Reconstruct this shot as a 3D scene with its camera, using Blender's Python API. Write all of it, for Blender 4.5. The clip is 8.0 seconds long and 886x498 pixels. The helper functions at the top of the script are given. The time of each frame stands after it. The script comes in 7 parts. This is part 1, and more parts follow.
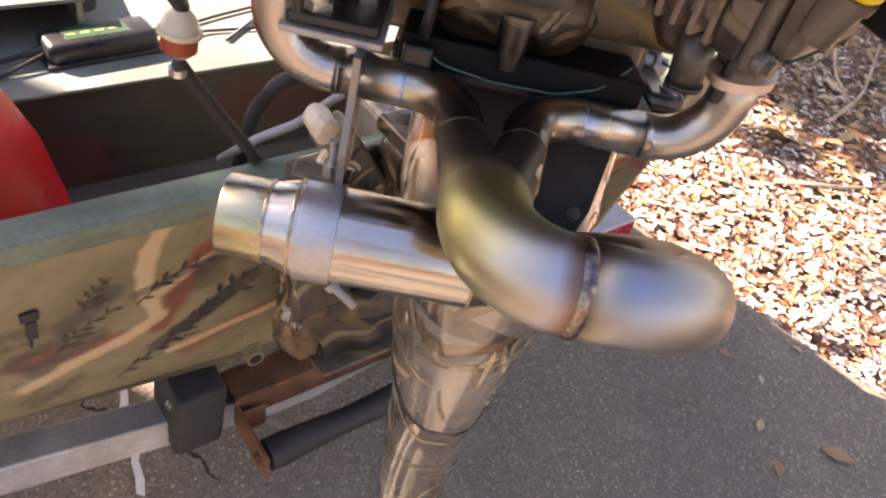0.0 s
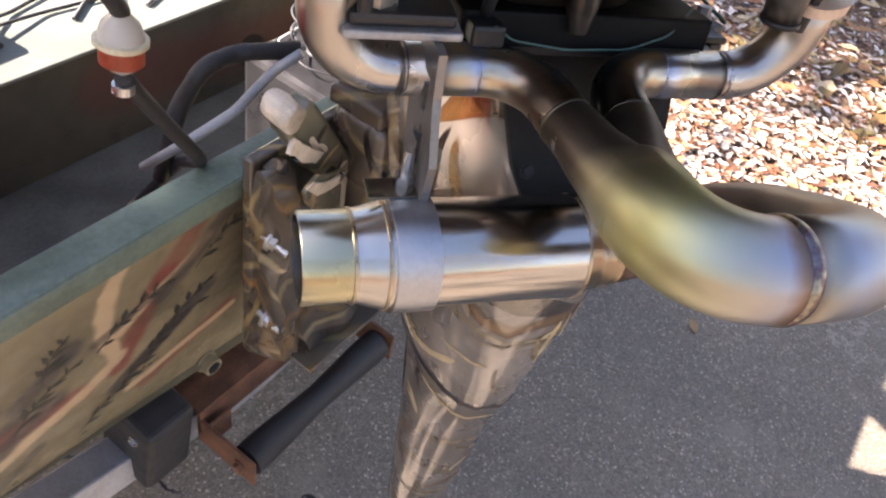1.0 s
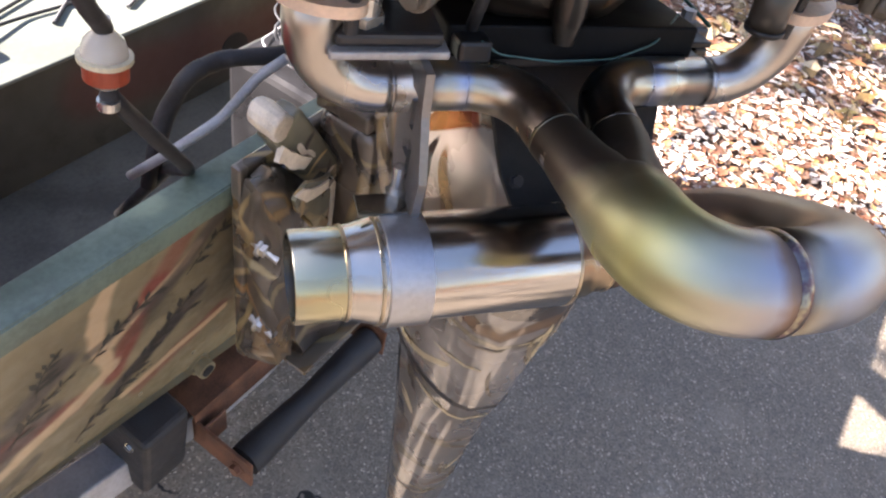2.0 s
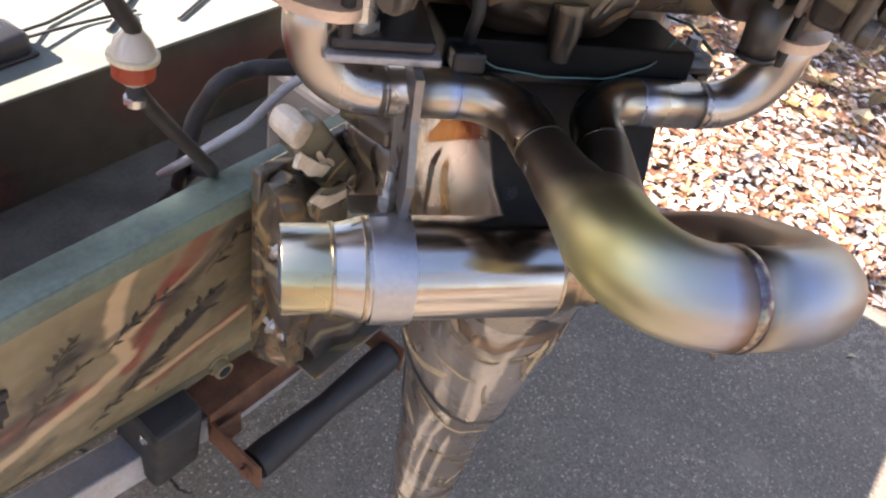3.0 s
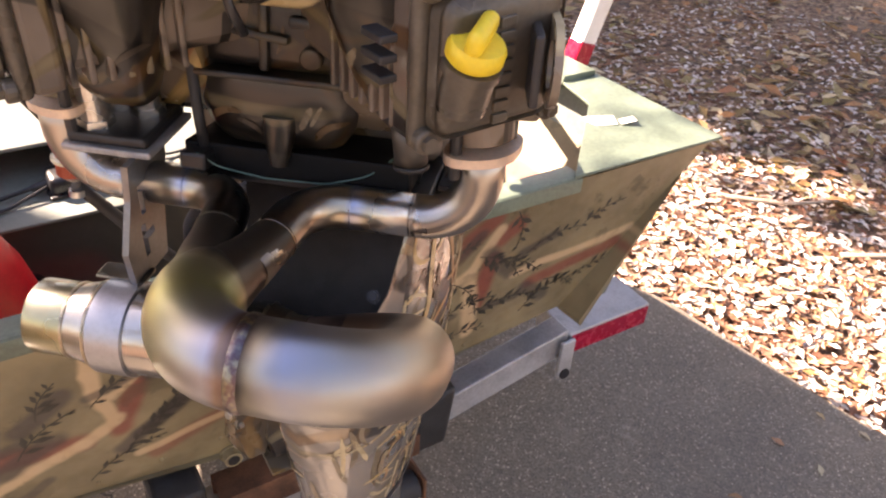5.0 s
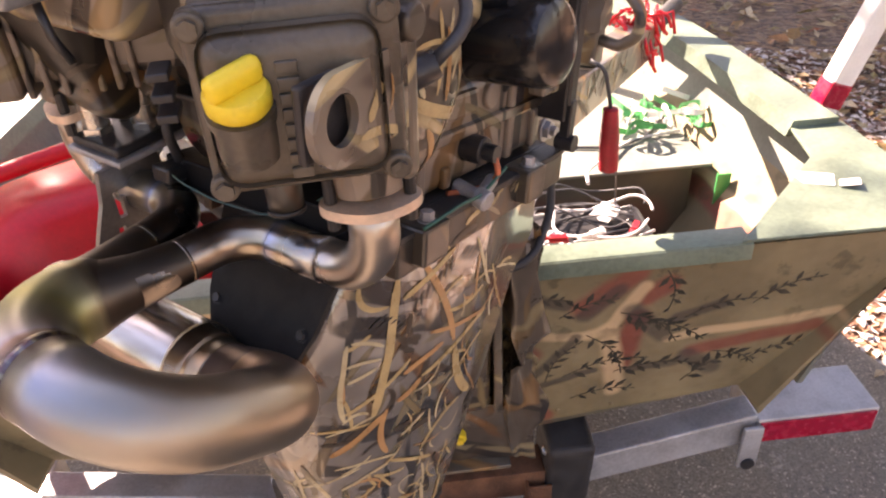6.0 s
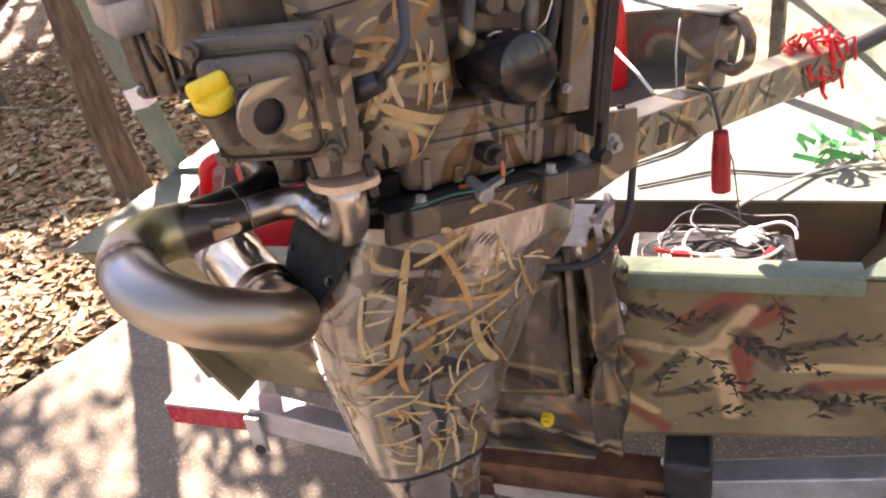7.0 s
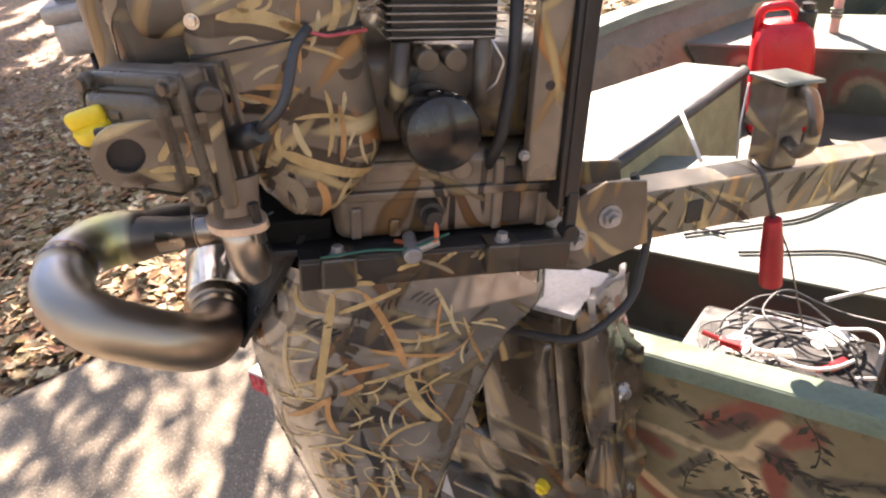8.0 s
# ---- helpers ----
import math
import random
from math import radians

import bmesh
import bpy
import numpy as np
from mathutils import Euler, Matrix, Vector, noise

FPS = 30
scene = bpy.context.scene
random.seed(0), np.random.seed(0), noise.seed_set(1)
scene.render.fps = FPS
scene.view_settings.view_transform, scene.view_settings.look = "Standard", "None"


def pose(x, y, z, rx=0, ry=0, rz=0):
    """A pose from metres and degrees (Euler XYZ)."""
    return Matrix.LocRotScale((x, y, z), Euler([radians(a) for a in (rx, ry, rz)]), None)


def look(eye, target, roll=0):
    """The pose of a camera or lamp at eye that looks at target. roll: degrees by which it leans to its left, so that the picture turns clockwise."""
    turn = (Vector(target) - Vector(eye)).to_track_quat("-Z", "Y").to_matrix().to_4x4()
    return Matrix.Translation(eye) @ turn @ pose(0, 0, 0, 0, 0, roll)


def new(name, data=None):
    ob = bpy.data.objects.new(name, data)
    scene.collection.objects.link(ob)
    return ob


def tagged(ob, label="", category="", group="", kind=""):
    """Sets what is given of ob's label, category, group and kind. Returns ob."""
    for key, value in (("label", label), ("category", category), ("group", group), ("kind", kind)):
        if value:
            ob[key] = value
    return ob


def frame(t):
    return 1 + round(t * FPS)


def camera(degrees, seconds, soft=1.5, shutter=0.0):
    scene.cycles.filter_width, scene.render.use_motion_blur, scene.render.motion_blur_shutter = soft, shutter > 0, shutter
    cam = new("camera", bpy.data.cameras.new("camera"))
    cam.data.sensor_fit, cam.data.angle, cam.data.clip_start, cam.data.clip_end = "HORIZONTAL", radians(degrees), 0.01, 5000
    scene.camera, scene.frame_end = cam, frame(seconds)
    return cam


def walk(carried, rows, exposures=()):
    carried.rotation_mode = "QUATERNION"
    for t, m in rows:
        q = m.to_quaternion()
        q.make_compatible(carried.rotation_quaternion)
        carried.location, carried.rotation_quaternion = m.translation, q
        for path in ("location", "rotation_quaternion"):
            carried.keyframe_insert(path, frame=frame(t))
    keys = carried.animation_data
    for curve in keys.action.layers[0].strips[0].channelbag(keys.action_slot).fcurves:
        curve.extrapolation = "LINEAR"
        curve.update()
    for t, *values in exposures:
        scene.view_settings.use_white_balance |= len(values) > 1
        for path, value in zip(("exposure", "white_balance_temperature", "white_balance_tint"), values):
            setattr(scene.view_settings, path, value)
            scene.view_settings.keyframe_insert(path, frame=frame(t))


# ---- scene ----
cam = camera(60.3, 8.0, 2.2)
PATH = [
    (0, (-0.258, -0.708, 1.584), (0.595, 0.134, 0.523), 14.9),
    (0.5, (-0.306, -0.583, 1.558), (0.675, 0.027, 0.451), 15.3),
    (0.8, (-0.306, -0.572, 1.558), (0.678, 0.010, 0.447), 15.2),
    (1, (-0.332, -0.512, 1.557), (0.686, -0.019, 0.432), 14.9),
    (1.2, (-0.330, -0.495, 1.560), (0.711, -0.076, 0.424), 14.9),
    (1.5, (-0.301, -0.536, 1.571), (0.714, -0.056, 0.431), 15.1),
    (1.8, (-0.308, -0.538, 1.573), (0.695, -0.028, 0.436), 15.1),
    (2, (-0.324, -0.501, 1.572), (0.693, -0.041, 0.426), 14.5),
    (2.2, (-0.332, -0.502, 1.573), (0.684, -0.026, 0.433), 14.2),
    (3.3, (-0.299, -0.619, 1.585), (0.643, 0.072, 0.492), 15.1),
    (3.5, (-0.235, -0.729, 1.603), (0.586, 0.123, 0.526), 15.0),
    (4, (-0.245, -0.743, 1.618), (0.633, 0.098, 0.578), 15.0),
    (4.5, (-0.184, -0.757, 1.608), (0.741, 0.118, 0.639), 10.7),
    (4.7, (-0.139, -0.805, 1.621), (0.728, 0.153, 0.679), 7.9),
    (5.8, (0.202, -0.918, 1.614), (0.427, 0.372, 0.694), -2.0),
    (6, (0.259, -0.905, 1.615), (0.351, 0.410, 0.708), -3.3),
    (6.5, (0.389, -0.936, 1.616), (0.051, 0.375, 0.763), -10.2),
    (7, (0.554, -1.025, 1.646), (0.045, 0.248, 0.821), -10.1),
    (7.5, (0.653, -0.953, 1.644), (-0.040, 0.272, 0.883), -8.1),
    (8, (0.789, -0.834, 1.645), (-0.102, 0.243, 0.867), -8.7),
]
walk(cam, [(t, look(eye, target, roll)) for t, eye, target, roll in PATH], [(0, 2.78, 8300, 29), (0.5, 2.8, 7800, 26), (1.5, 2.8, 7000, 22), (2, 2.8, 6900, 21), (3.5, 2.85, 7600, 24), (4.5, 2.8, 8500, 28), (6, 2.82, 8500, 34), (7, 2.8, 8100, 28), (8, 2.72, 7900, 22)])

from mathutils import bvhtree

# ---- light ----
SUN_EL, SUN_AZ = 37.3, 128.0      # degrees; azimuth counted from +x towards +y
world = bpy.data.worlds.new("sky")
scene.world = world
world.use_nodes = True
_wn, _wl = world.node_tree.nodes, world.node_tree.links
sky = _wn.new("ShaderNodeTexSky")
sky.sky_type, sky.sun_disc = "NISHITA", False
sky.sun_elevation, sky.sun_rotation = radians(SUN_EL), radians(90 - SUN_AZ)
_wn["Background"].inputs["Strength"].default_value = 0.085
_wl.new(sky.outputs[0], _wn["Background"].inputs["Color"])
sun_lamp = bpy.data.lights.new("sun", "SUN")
sun_lamp.energy, sun_lamp.angle, sun_lamp.color = 5.0, radians(0.53), (1.0, 0.955, 0.885)
sun = new("sun", sun_lamp)
sun.matrix_world = look((math.cos(radians(SUN_AZ)) * 5, math.sin(radians(SUN_AZ)) * 5, math.tan(radians(SUN_EL)) * 5), (0, 0, 0))


# ---- material helper ----
class Mat:
    def __init__(self, name, color=(0.5, 0.5, 0.5), rough=0.5, metal=0.0, **more):
        self.m = bpy.data.materials.new(name)
        self.m.use_nodes = True
        self.t = self.m.node_tree
        self.b = self.t.nodes["Principled BSDF"]
        self.b.inputs["Base Color"].default_value = (*color, 1)
        self.b.inputs["Roughness"].default_value = rough
        self.b.inputs["Metallic"].default_value = metal
        for k, v in more.items():
            self.b.inputs[k.replace("_", " ")].default_value = v
        self.c = None

    def put(self, sock, val):
        if isinstance(val, bpy.types.NodeSocket):
            self.t.links.new(val, sock)
        elif isinstance(val, tuple) and len(val) == 3 and sock.type == "RGBA":
            sock.default_value = (*val, 1)
        else:
            sock.default_value = val

    def node(self, kind, **ins):
        n = self.t.nodes.new("ShaderNode" + kind)
        for k, v in ins.items():
            self.put(n.inputs[k], v)
        return n

    def coords(self):
        if self.c is None:
            self.c = self.node("TexCoord").outputs["Object"]
        return self.c

    def mapped(self, rot=(0, 0, 0), scale=(1, 1, 1), loc=(0, 0, 0), src=None):
        n = self.node("Mapping", Vector=src or self.coords())
        n.inputs["Rotation"].default_value = [radians(a) for a in rot]
        n.inputs["Scale"].default_value = scale
        n.inputs["Location"].default_value = loc
        return n.outputs[0]

    def noise(self, scale, detail=3.0, rough=0.55, vec=None, distort=0.0):
        n = self.node("TexNoise", Vector=vec or self.coords(), Scale=scale, Detail=detail, Roughness=rough, Distortion=distort)
        return n.outputs["Fac"]

    def voronoi(self, scale, vec=None, out="Distance", rnd=1.0):
        n = self.node("TexVoronoi", Vector=vec or self.coords(), Scale=scale, Randomness=rnd)
        return n.outputs[out]

    def math(self, op, a, b=0.0, c=None):
        n = self.t.nodes.new("ShaderNodeMath")
        n.operation = op
        self.put(n.inputs[0], a)
        self.put(n.inputs[1], b)
        if c is not None:
            self.put(n.inputs[2], c)
        return n.outputs[0]

    def ramp(self, fac, lo, hi, a=0.0, b=1.0):
        n = self.node("MapRange", Value=fac)
        n.interpolation_type = "SMOOTHSTEP"
        n.inputs["From Min"].default_value, n.inputs["From Max"].default_value = lo, hi
        n.inputs["To Min"].default_value, n.inputs["To Max"].default_value = a, b
        return n.outputs[0]

    def mix(self, fac, a, b, kind="MIX"):
        n = self.t.nodes.new("ShaderNodeMix")
        n.data_type, n.blend_type = "RGBA", kind
        self.put(n.inputs[0], fac)
        self.put(n.inputs[6], a)
        self.put(n.inputs[7], b)
        return n.outputs[2]

    def stops(self, fac, rows):
        n = self.node("ValToRGB", Fac=fac)
        e = n.color_ramp.elements
        while len(e) < len(rows):
            e.new(0.5)
        for el, (p, c) in zip(e, rows):
            el.position, el.color = p, (*c, 1)
        return n.outputs[0]

    def base(self, v):
        self.put(self.b.inputs["Base Color"], v)
        return self

    def rough(self, v):
        self.put(self.b.inputs["Roughness"], v)
        return self

    def bump(self, height, strength=0.3, dist=0.002):
        n = self.node("Bump", Height=height, Strength=strength, Distance=dist)
        self.t.links.new(n.outputs[0], self.b.inputs["Normal"])
        return self


def plain(name, color, rough=0.5, metal=0.0, vary=0.25, scale=18.0, bump=0.15, **more):
    """A simple surface with grain, stains and uneven gloss."""
    k = Mat(name, color, rough, metal, **more)
    big, fine = k.noise(scale, 4), k.noise(scale * 14, 3)
    f = k.math("ADD", k.math("MULTIPLY", big, 0.7), k.math("MULTIPLY", fine, 0.3))
    dark, light = tuple(c * (1 - vary) for c in color), tuple(min(c * (1 + vary), 1) for c in color)
    k.base(k.mix(k.ramp(f, 0.3, 0.7), dark, light))
    k.rough(k.ramp(big, 0.3, 0.75, max(rough - 0.1, 0.03), min(rough + 0.12, 1)))
    if bump:
        k.bump(fine, bump, 0.001)
    return k.m


def camo_reed(name, ground=(0.125, 0.1, 0.078), seed=0.0, rough=0.3, bright=1.0, coat=0.35, coat_rough=0.08, coat_ior=1.5):
    """Printed reed camouflage: brown ground, soft blotches, long thin blades of many colours under a clear coat."""
    k = Mat(name, ground, rough)
    xyz = k.node("SeparateXYZ", Vector=k.coords())
    flat = k.node("CombineXYZ", X=k.math("ADD", xyz.outputs[1], k.math("MULTIPLY", xyz.outputs[0], 0.65)), Y=k.math("ADD", xyz.outputs[2], k.math("MULTIPLY", xyz.outputs[0], 0.12)), Z=0.0).outputs[0]
    warp = k.node("TexNoise", Vector=flat, Scale=5.0, Detail=2.0)
    v = k.t.nodes.new("ShaderNodeVectorMath")
    v.operation = "MULTIPLY_ADD"
    k.put(v.inputs[0], warp.outputs["Color"])
    v.inputs[1].default_value = (0.1, 0.1, 0.0)
    k.put(v.inputs[2], flat)
    w = v.outputs[0]
    col = k.mix(k.ramp(k.noise(9, 3), 0.35, 0.7), tuple(c * 0.6 for c in ground), tuple(c * 1.3 for c in ground))
    rows = ((-70, (0.05, 0.036, 0.026), 15, 0.17), (25, (0.27, 0.17, 0.075), 19, 0.13), (-28, (0.34, 0.15, 0.05), 16, 0.11), (62, (0.42, 0.32, 0.17), 24, 0.11), (8, (0.03, 0.024, 0.02), 22, 0.1),
            (-58, (0.38, 0.29, 0.15), 22, 0.11), (85, (0.5, 0.4, 0.23), 17, 0.1), (-8, (0.44, 0.31, 0.14), 21, 0.1), (40, (0.36, 0.19, 0.07), 14, 0.09))
    for i, (turn, c, sc, wide) in enumerate(rows):
        p = k.mapped((0, 0, turn), (1, 1, 1), (seed + i * 1.7, i * 2.3 + seed, 0), w)
        p = k.mapped((0, 0, 0), (1.0, 0.12, 1.0), (0, 0, 0), p)
        n = k.node("TexVoronoi", Vector=p, Scale=float(sc))
        n.voronoi_dimensions = "2D"
        keep = k.math("GREATER_THAN", k.node("SeparateColor", Color=n.outputs["Color"]).outputs[0], 0.22)
        blade = k.math("MULTIPLY", k.ramp(n.outputs["Distance"], wide, wide + 0.035, 1.0, 0.0), keep)
        edge = k.ramp(n.outputs["Distance"], wide * 0.45, wide, 0.0, 1.0)
        c = tuple(x * bright for x in c)
        shade = k.mix(edge, c, tuple(x * 0.62 for x in c))
        col = k.mix(blade, col, k.mix(k.math("MULTIPLY", k.noise(50, 2), 0.5), shade, tuple(x * 0.7 for x in c)))
    col = k.mix(k.math("MULTIPLY", k.ramp(k.noise(4.0, 5, 0.7), 0.5, 0.8), 0.3), col, tuple(c * 0.8 for c in ground))
    k.base(col)
    k.rough(k.ramp(k.noise(12, 4), 0.3, 0.75, rough - 0.06, rough + 0.16))
    k.bump(k.noise(240, 2), 0.05, 0.001)
    k.b.inputs["Coat Weight"].default_value = coat
    k.b.inputs["Coat Roughness"].default_value = coat_rough
    k.b.inputs["Coat IOR"].default_value = coat_ior
    return k.m


def steel(name, base=(0.62, 0.58, 0.53), tint=0.0, rough=0.2, heat_amount=0.35):
    """Stainless tube with heat colours beside its welds (u runs along the tube, in metres)."""
    k = Mat(name, base, rough, 1.0)
    uv = k.node("TexCoord").outputs["UV"]
    u = k.node("SeparateXYZ", Vector=uv).outputs[0]
    wob = k.math("ADD", u, k.math("MULTIPLY", k.math("SUBTRACT", k.noise(45, 3), 0.5), 0.012))
    heat = k.stops(k.ramp(wob, 0.0, 0.05), [(0.0, (0.12, 0.08, 0.07)), (0.14, (0.13, 0.08, 0.13)), (0.3, (0.17, 0.19, 0.28)), (0.46, (0.28, 0.28, 0.32)), (0.62, (0.36, 0.24, 0.19)),
                                           (0.8, (0.38, 0.32, 0.2)), (1.0, base)])
    c = k.mix(heat_amount, base, heat)
    if tint:
        c = k.mix(k.math("MULTIPLY", k.ramp(k.noise(11, 2), 0.32, 0.68), tint), c, (0.29, 0.29, 0.175))
        c = k.mix(k.math("MULTIPLY", k.ramp(k.noise(8, 2, 0.5, k.mapped((0, 0, 0), (1, 1, 1), (3.3, 1.1, 7.0))), 0.42, 0.66), tint), c, (0.38, 0.27, 0.215))
    if tint > 0.4:
        c = k.mix(k.math("MULTIPLY", k.ramp(k.noise(9, 2, 0.5, k.mapped((0, 0, 0), (1, 1, 1), (9.1, 4.2, 2.0))), 0.5, 0.68), 0.55), c, (0.24, 0.28, 0.37))
    c = k.mix(k.math("MULTIPLY", k.ramp(k.noise(26, 5, 0.7), 0.5, 0.8), 0.14), c, (0.4, 0.34, 0.3))
    k.base(c)
    st = k.noise(14, 3, 0.5)
    k.rough(k.ramp(st, 0.25, 0.8, rough - 0.03, rough + 0.09))
    k.bump(k.noise(60, 2), 0.02, 0.001)
    return k.m


def strokes_paint(name, ground, lines):
    """Airbrushed hull paint: a mottled ground with soft straight strokes (x1, z1, x2, z2, width, colour) and dark leafy specks."""
    k = Mat(name, ground, 0.45)
    xyz = k.node("SeparateXYZ", Vector=k.coords())
    wob = k.math("MULTIPLY", k.math("SUBTRACT", k.noise(6, 3), 0.5), 0.04)
    x, z = k.math("ADD", xyz.outputs[0], wob), k.math("ADD", xyz.outputs[2], k.math("MULTIPLY", k.math("SUBTRACT", k.noise(5, 2), 0.5), 0.04))
    col = k.mix(k.ramp(k.noise(5, 4), 0.35, 0.7), tuple(c * 0.72 for c in ground), tuple(c * 1.2 for c in ground))
    for x1, z1, x2, z2, wd, c, amount in lines:
        dx, dz = x2 - x1, z2 - z1
        ll = dx * dx + dz * dz
        px, pz = k.math("SUBTRACT", x, x1), k.math("SUBTRACT", z, z1)
        t = k.math("DIVIDE", k.math("ADD", k.math("MULTIPLY", px, dx), k.math("MULTIPLY", pz, dz)), ll)
        t = k.math("MINIMUM", k.math("MAXIMUM", t, 0.0), 1.0)
        ex, ez = k.math("SUBTRACT", px, k.math("MULTIPLY", t, dx)), k.math("SUBTRACT", pz, k.math("MULTIPLY", t, dz))
        d = k.math("SQRT", k.math("ADD", k.math("MULTIPLY", ex, ex), k.math("MULTIPLY", ez, ez)))
        col = k.mix(k.ramp(d, wd * 0.35, wd, amount, 0.0), col, c)
    blots = k.math("MULTIPLY", k.ramp(k.noise(11, 6, 0.62), 0.55, 0.61), k.ramp(k.noise(3, 2), 0.4, 0.6))
    col = k.mix(k.math("MULTIPLY", blots, 0.62), col, tuple(c * 0.3 for c in ground))
    dirt = k.ramp(k.noise(22, 5, 0.7), 0.55, 0.8)
    col = k.mix(k.math("MULTIPLY", dirt, 0.4), col, tuple(c * 0.4 for c in ground))
    k.base(col)
    k.rough(k.ramp(k.noise(30, 4), 0.3, 0.7, 0.34, 0.62))
    k.bump(k.noise(160, 3), 0.12, 0.001)
    return k.m


# ---- materials ----
M_CAMO = camo_reed("reed_camouflage", (0.205, 0.163, 0.124), coat_rough=0.2)
M_CAMO_GLOSS = camo_reed("glossy_reed_camouflage", (0.19, 0.165, 0.14), 2.0, 0.24, 0.45, 1.0, 0.06, 1.9)
M_CAMO_DARK = camo_reed("dark_reed_camouflage", (0.1, 0.078, 0.057), 5.0, 0.45)
M_CAMO_METAL = camo_reed("worn_camouflage_wrap", (0.11, 0.088, 0.064), 9.0, 0.28, 0.8, 0.8)
M_STEEL = steel("stainless_tube", (0.28, 0.265, 0.25), 0.35, 0.26, 0.45)


def heat_run(name, centre, turn, span, rows, rough):
    """Stainless bend whose row colours, heat and painted shade, change along it, by the angle round the bend's centre;
    turn: +1 as the collector goes, -1 as the return bend goes.
    """
    k = Mat(name, (0.3, 0.3, 0.3), rough, 1.0)
    xyz = k.node("SeparateXYZ", Vector=k.coords())
    dx, dy = k.math("SUBTRACT", xyz.outputs[0], centre[0]), k.math("SUBTRACT", centre[1], xyz.outputs[1])
    q = k.math("ARCTAN2", dy, k.math("MULTIPLY", dx, -1.0)) if turn > 0 else k.math("ARCTAN2", dx, dy)
    q = k.math("ADD", q, k.math("MULTIPLY", k.math("SUBTRACT", k.noise(38, 3), 0.5), 0.16))
    c = k.stops(k.math("DIVIDE", k.math("SUBTRACT", q, span[0]), span[1] - span[0]), rows)
    c = k.mix(k.math("MULTIPLY", k.ramp(k.noise(26, 5, 0.7), 0.5, 0.8), 0.16), c, (0.33, 0.26, 0.22))
    c = k.mix(k.math("MULTIPLY", k.ramp(k.noise(9, 2, 0.5), 0.45, 0.7), 0.2), c, (0.3, 0.285, 0.17))
    k.base(c)
    k.rough(k.ramp(k.noise(14, 3, 0.5), 0.25, 0.8, rough - 0.05, rough + 0.08))
    k.bump(k.noise(60, 2), 0.02, 0.001)
    return k.m


# The dark first stops paint in the engine's dark reflection at the merge.
M_COLLECTOR = heat_run("straw_and_shade_tinted_stainless", (0.0515, -0.1385), 1, (-0.85, 1.571), [(0.0, (0.09, 0.075, 0.065)), (0.17, (0.13, 0.11, 0.09)), (0.27, (0.4, 0.37, 0.24)), (0.34, (0.38, 0.37, 0.22)), (0.52, (0.44, 0.44, 0.21)),
                                                                                   (0.7, (0.42, 0.42, 0.3)), (0.84, (0.42, 0.41, 0.38)), (0.91, (0.38, 0.38, 0.43)), (0.955, (0.24, 0.17, 0.14)), (1.0, (0.09, 0.065, 0.065))], 0.42)
M_RETURN = heat_run("blue_tinted_stainless", (0.076, -0.128), -1, (-0.36, 2.75), [(0.0, (0.12, 0.09, 0.085)), (0.03, (0.14, 0.115, 0.105)), (0.07, (0.31, 0.3, 0.26)), (0.14, (0.3, 0.335, 0.42)), (0.26, (0.36, 0.365, 0.37)),
                                                                                (0.45, (0.4, 0.34, 0.285)), (0.75, (0.36, 0.31, 0.265)), (1.0, (0.26, 0.185, 0.145))], 0.4)
kh = Mat("heat_and_shade_streaked_steel", (0.3, 0.3, 0.3), 0.3, 1.0)
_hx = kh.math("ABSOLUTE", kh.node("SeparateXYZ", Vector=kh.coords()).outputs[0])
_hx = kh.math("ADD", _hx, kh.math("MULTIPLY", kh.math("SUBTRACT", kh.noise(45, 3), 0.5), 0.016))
# Dark stops near x = 0 hold the engine's reflection; the rest is heat.
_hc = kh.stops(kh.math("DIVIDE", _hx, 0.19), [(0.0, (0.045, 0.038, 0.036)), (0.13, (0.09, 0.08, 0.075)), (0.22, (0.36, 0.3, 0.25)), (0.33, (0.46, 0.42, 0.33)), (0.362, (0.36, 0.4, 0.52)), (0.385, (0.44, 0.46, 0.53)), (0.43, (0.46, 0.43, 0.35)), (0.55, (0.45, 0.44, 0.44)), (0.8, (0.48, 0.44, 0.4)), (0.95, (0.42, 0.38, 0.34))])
kh.base(kh.mix(kh.math("MULTIPLY", kh.ramp(kh.noise(24, 5, 0.7), 0.5, 0.8), 0.3), _hc, (0.22, 0.16, 0.13)))
kh.rough(kh.ramp(kh.noise(16, 4), 0.25, 0.8, 0.24, 0.38))
kh.bump(kh.noise(60, 2), 0.02, 0.001)
M_HEADER = kh.m
M_STEEL_BURNT = steel("burnt_stainless", (0.15, 0.125, 0.1), 0.5, 0.26, 0.8)
M_WRAP = camo_reed("dark_glossy_camouflage_wrap", (0.075, 0.058, 0.043), 12.0, 0.26, 0.5, 0.9)
M_BAND = plain("blue_grey_steel_band", (0.4, 0.42, 0.46), 0.4, 1.0, 0.15)
M_TILLER = camo_reed("shiny_camouflage_tube", (0.14, 0.108, 0.08), 3.0, 0.35, 1.0, 1.0, 0.32)
# The shade behind the engine is mixed into these two dark browns.
M_CASE = camo_reed("shade_darkened_casting", (0.016, 0.0136, 0.012), 27.0, 0.42, 0.16, 0.35, 0.2)
M_COWL = camo_reed("shade_darkened_glossy_cowl", (0.034, 0.028, 0.022), 31.0, 0.36, 0.24, 0.5, 0.15)
M_STEEL_BRIGHT = steel("polished_stainless", (0.5, 0.5, 0.51), 0.12, 0.19)
M_WELD = plain("weld_bead", (0.42, 0.36, 0.27), 0.35, 1.0, 0.4, 60)
M_FLANGE = plain("raw_steel_flange", (0.66, 0.5, 0.38), 0.45, 0.4, 0.2)
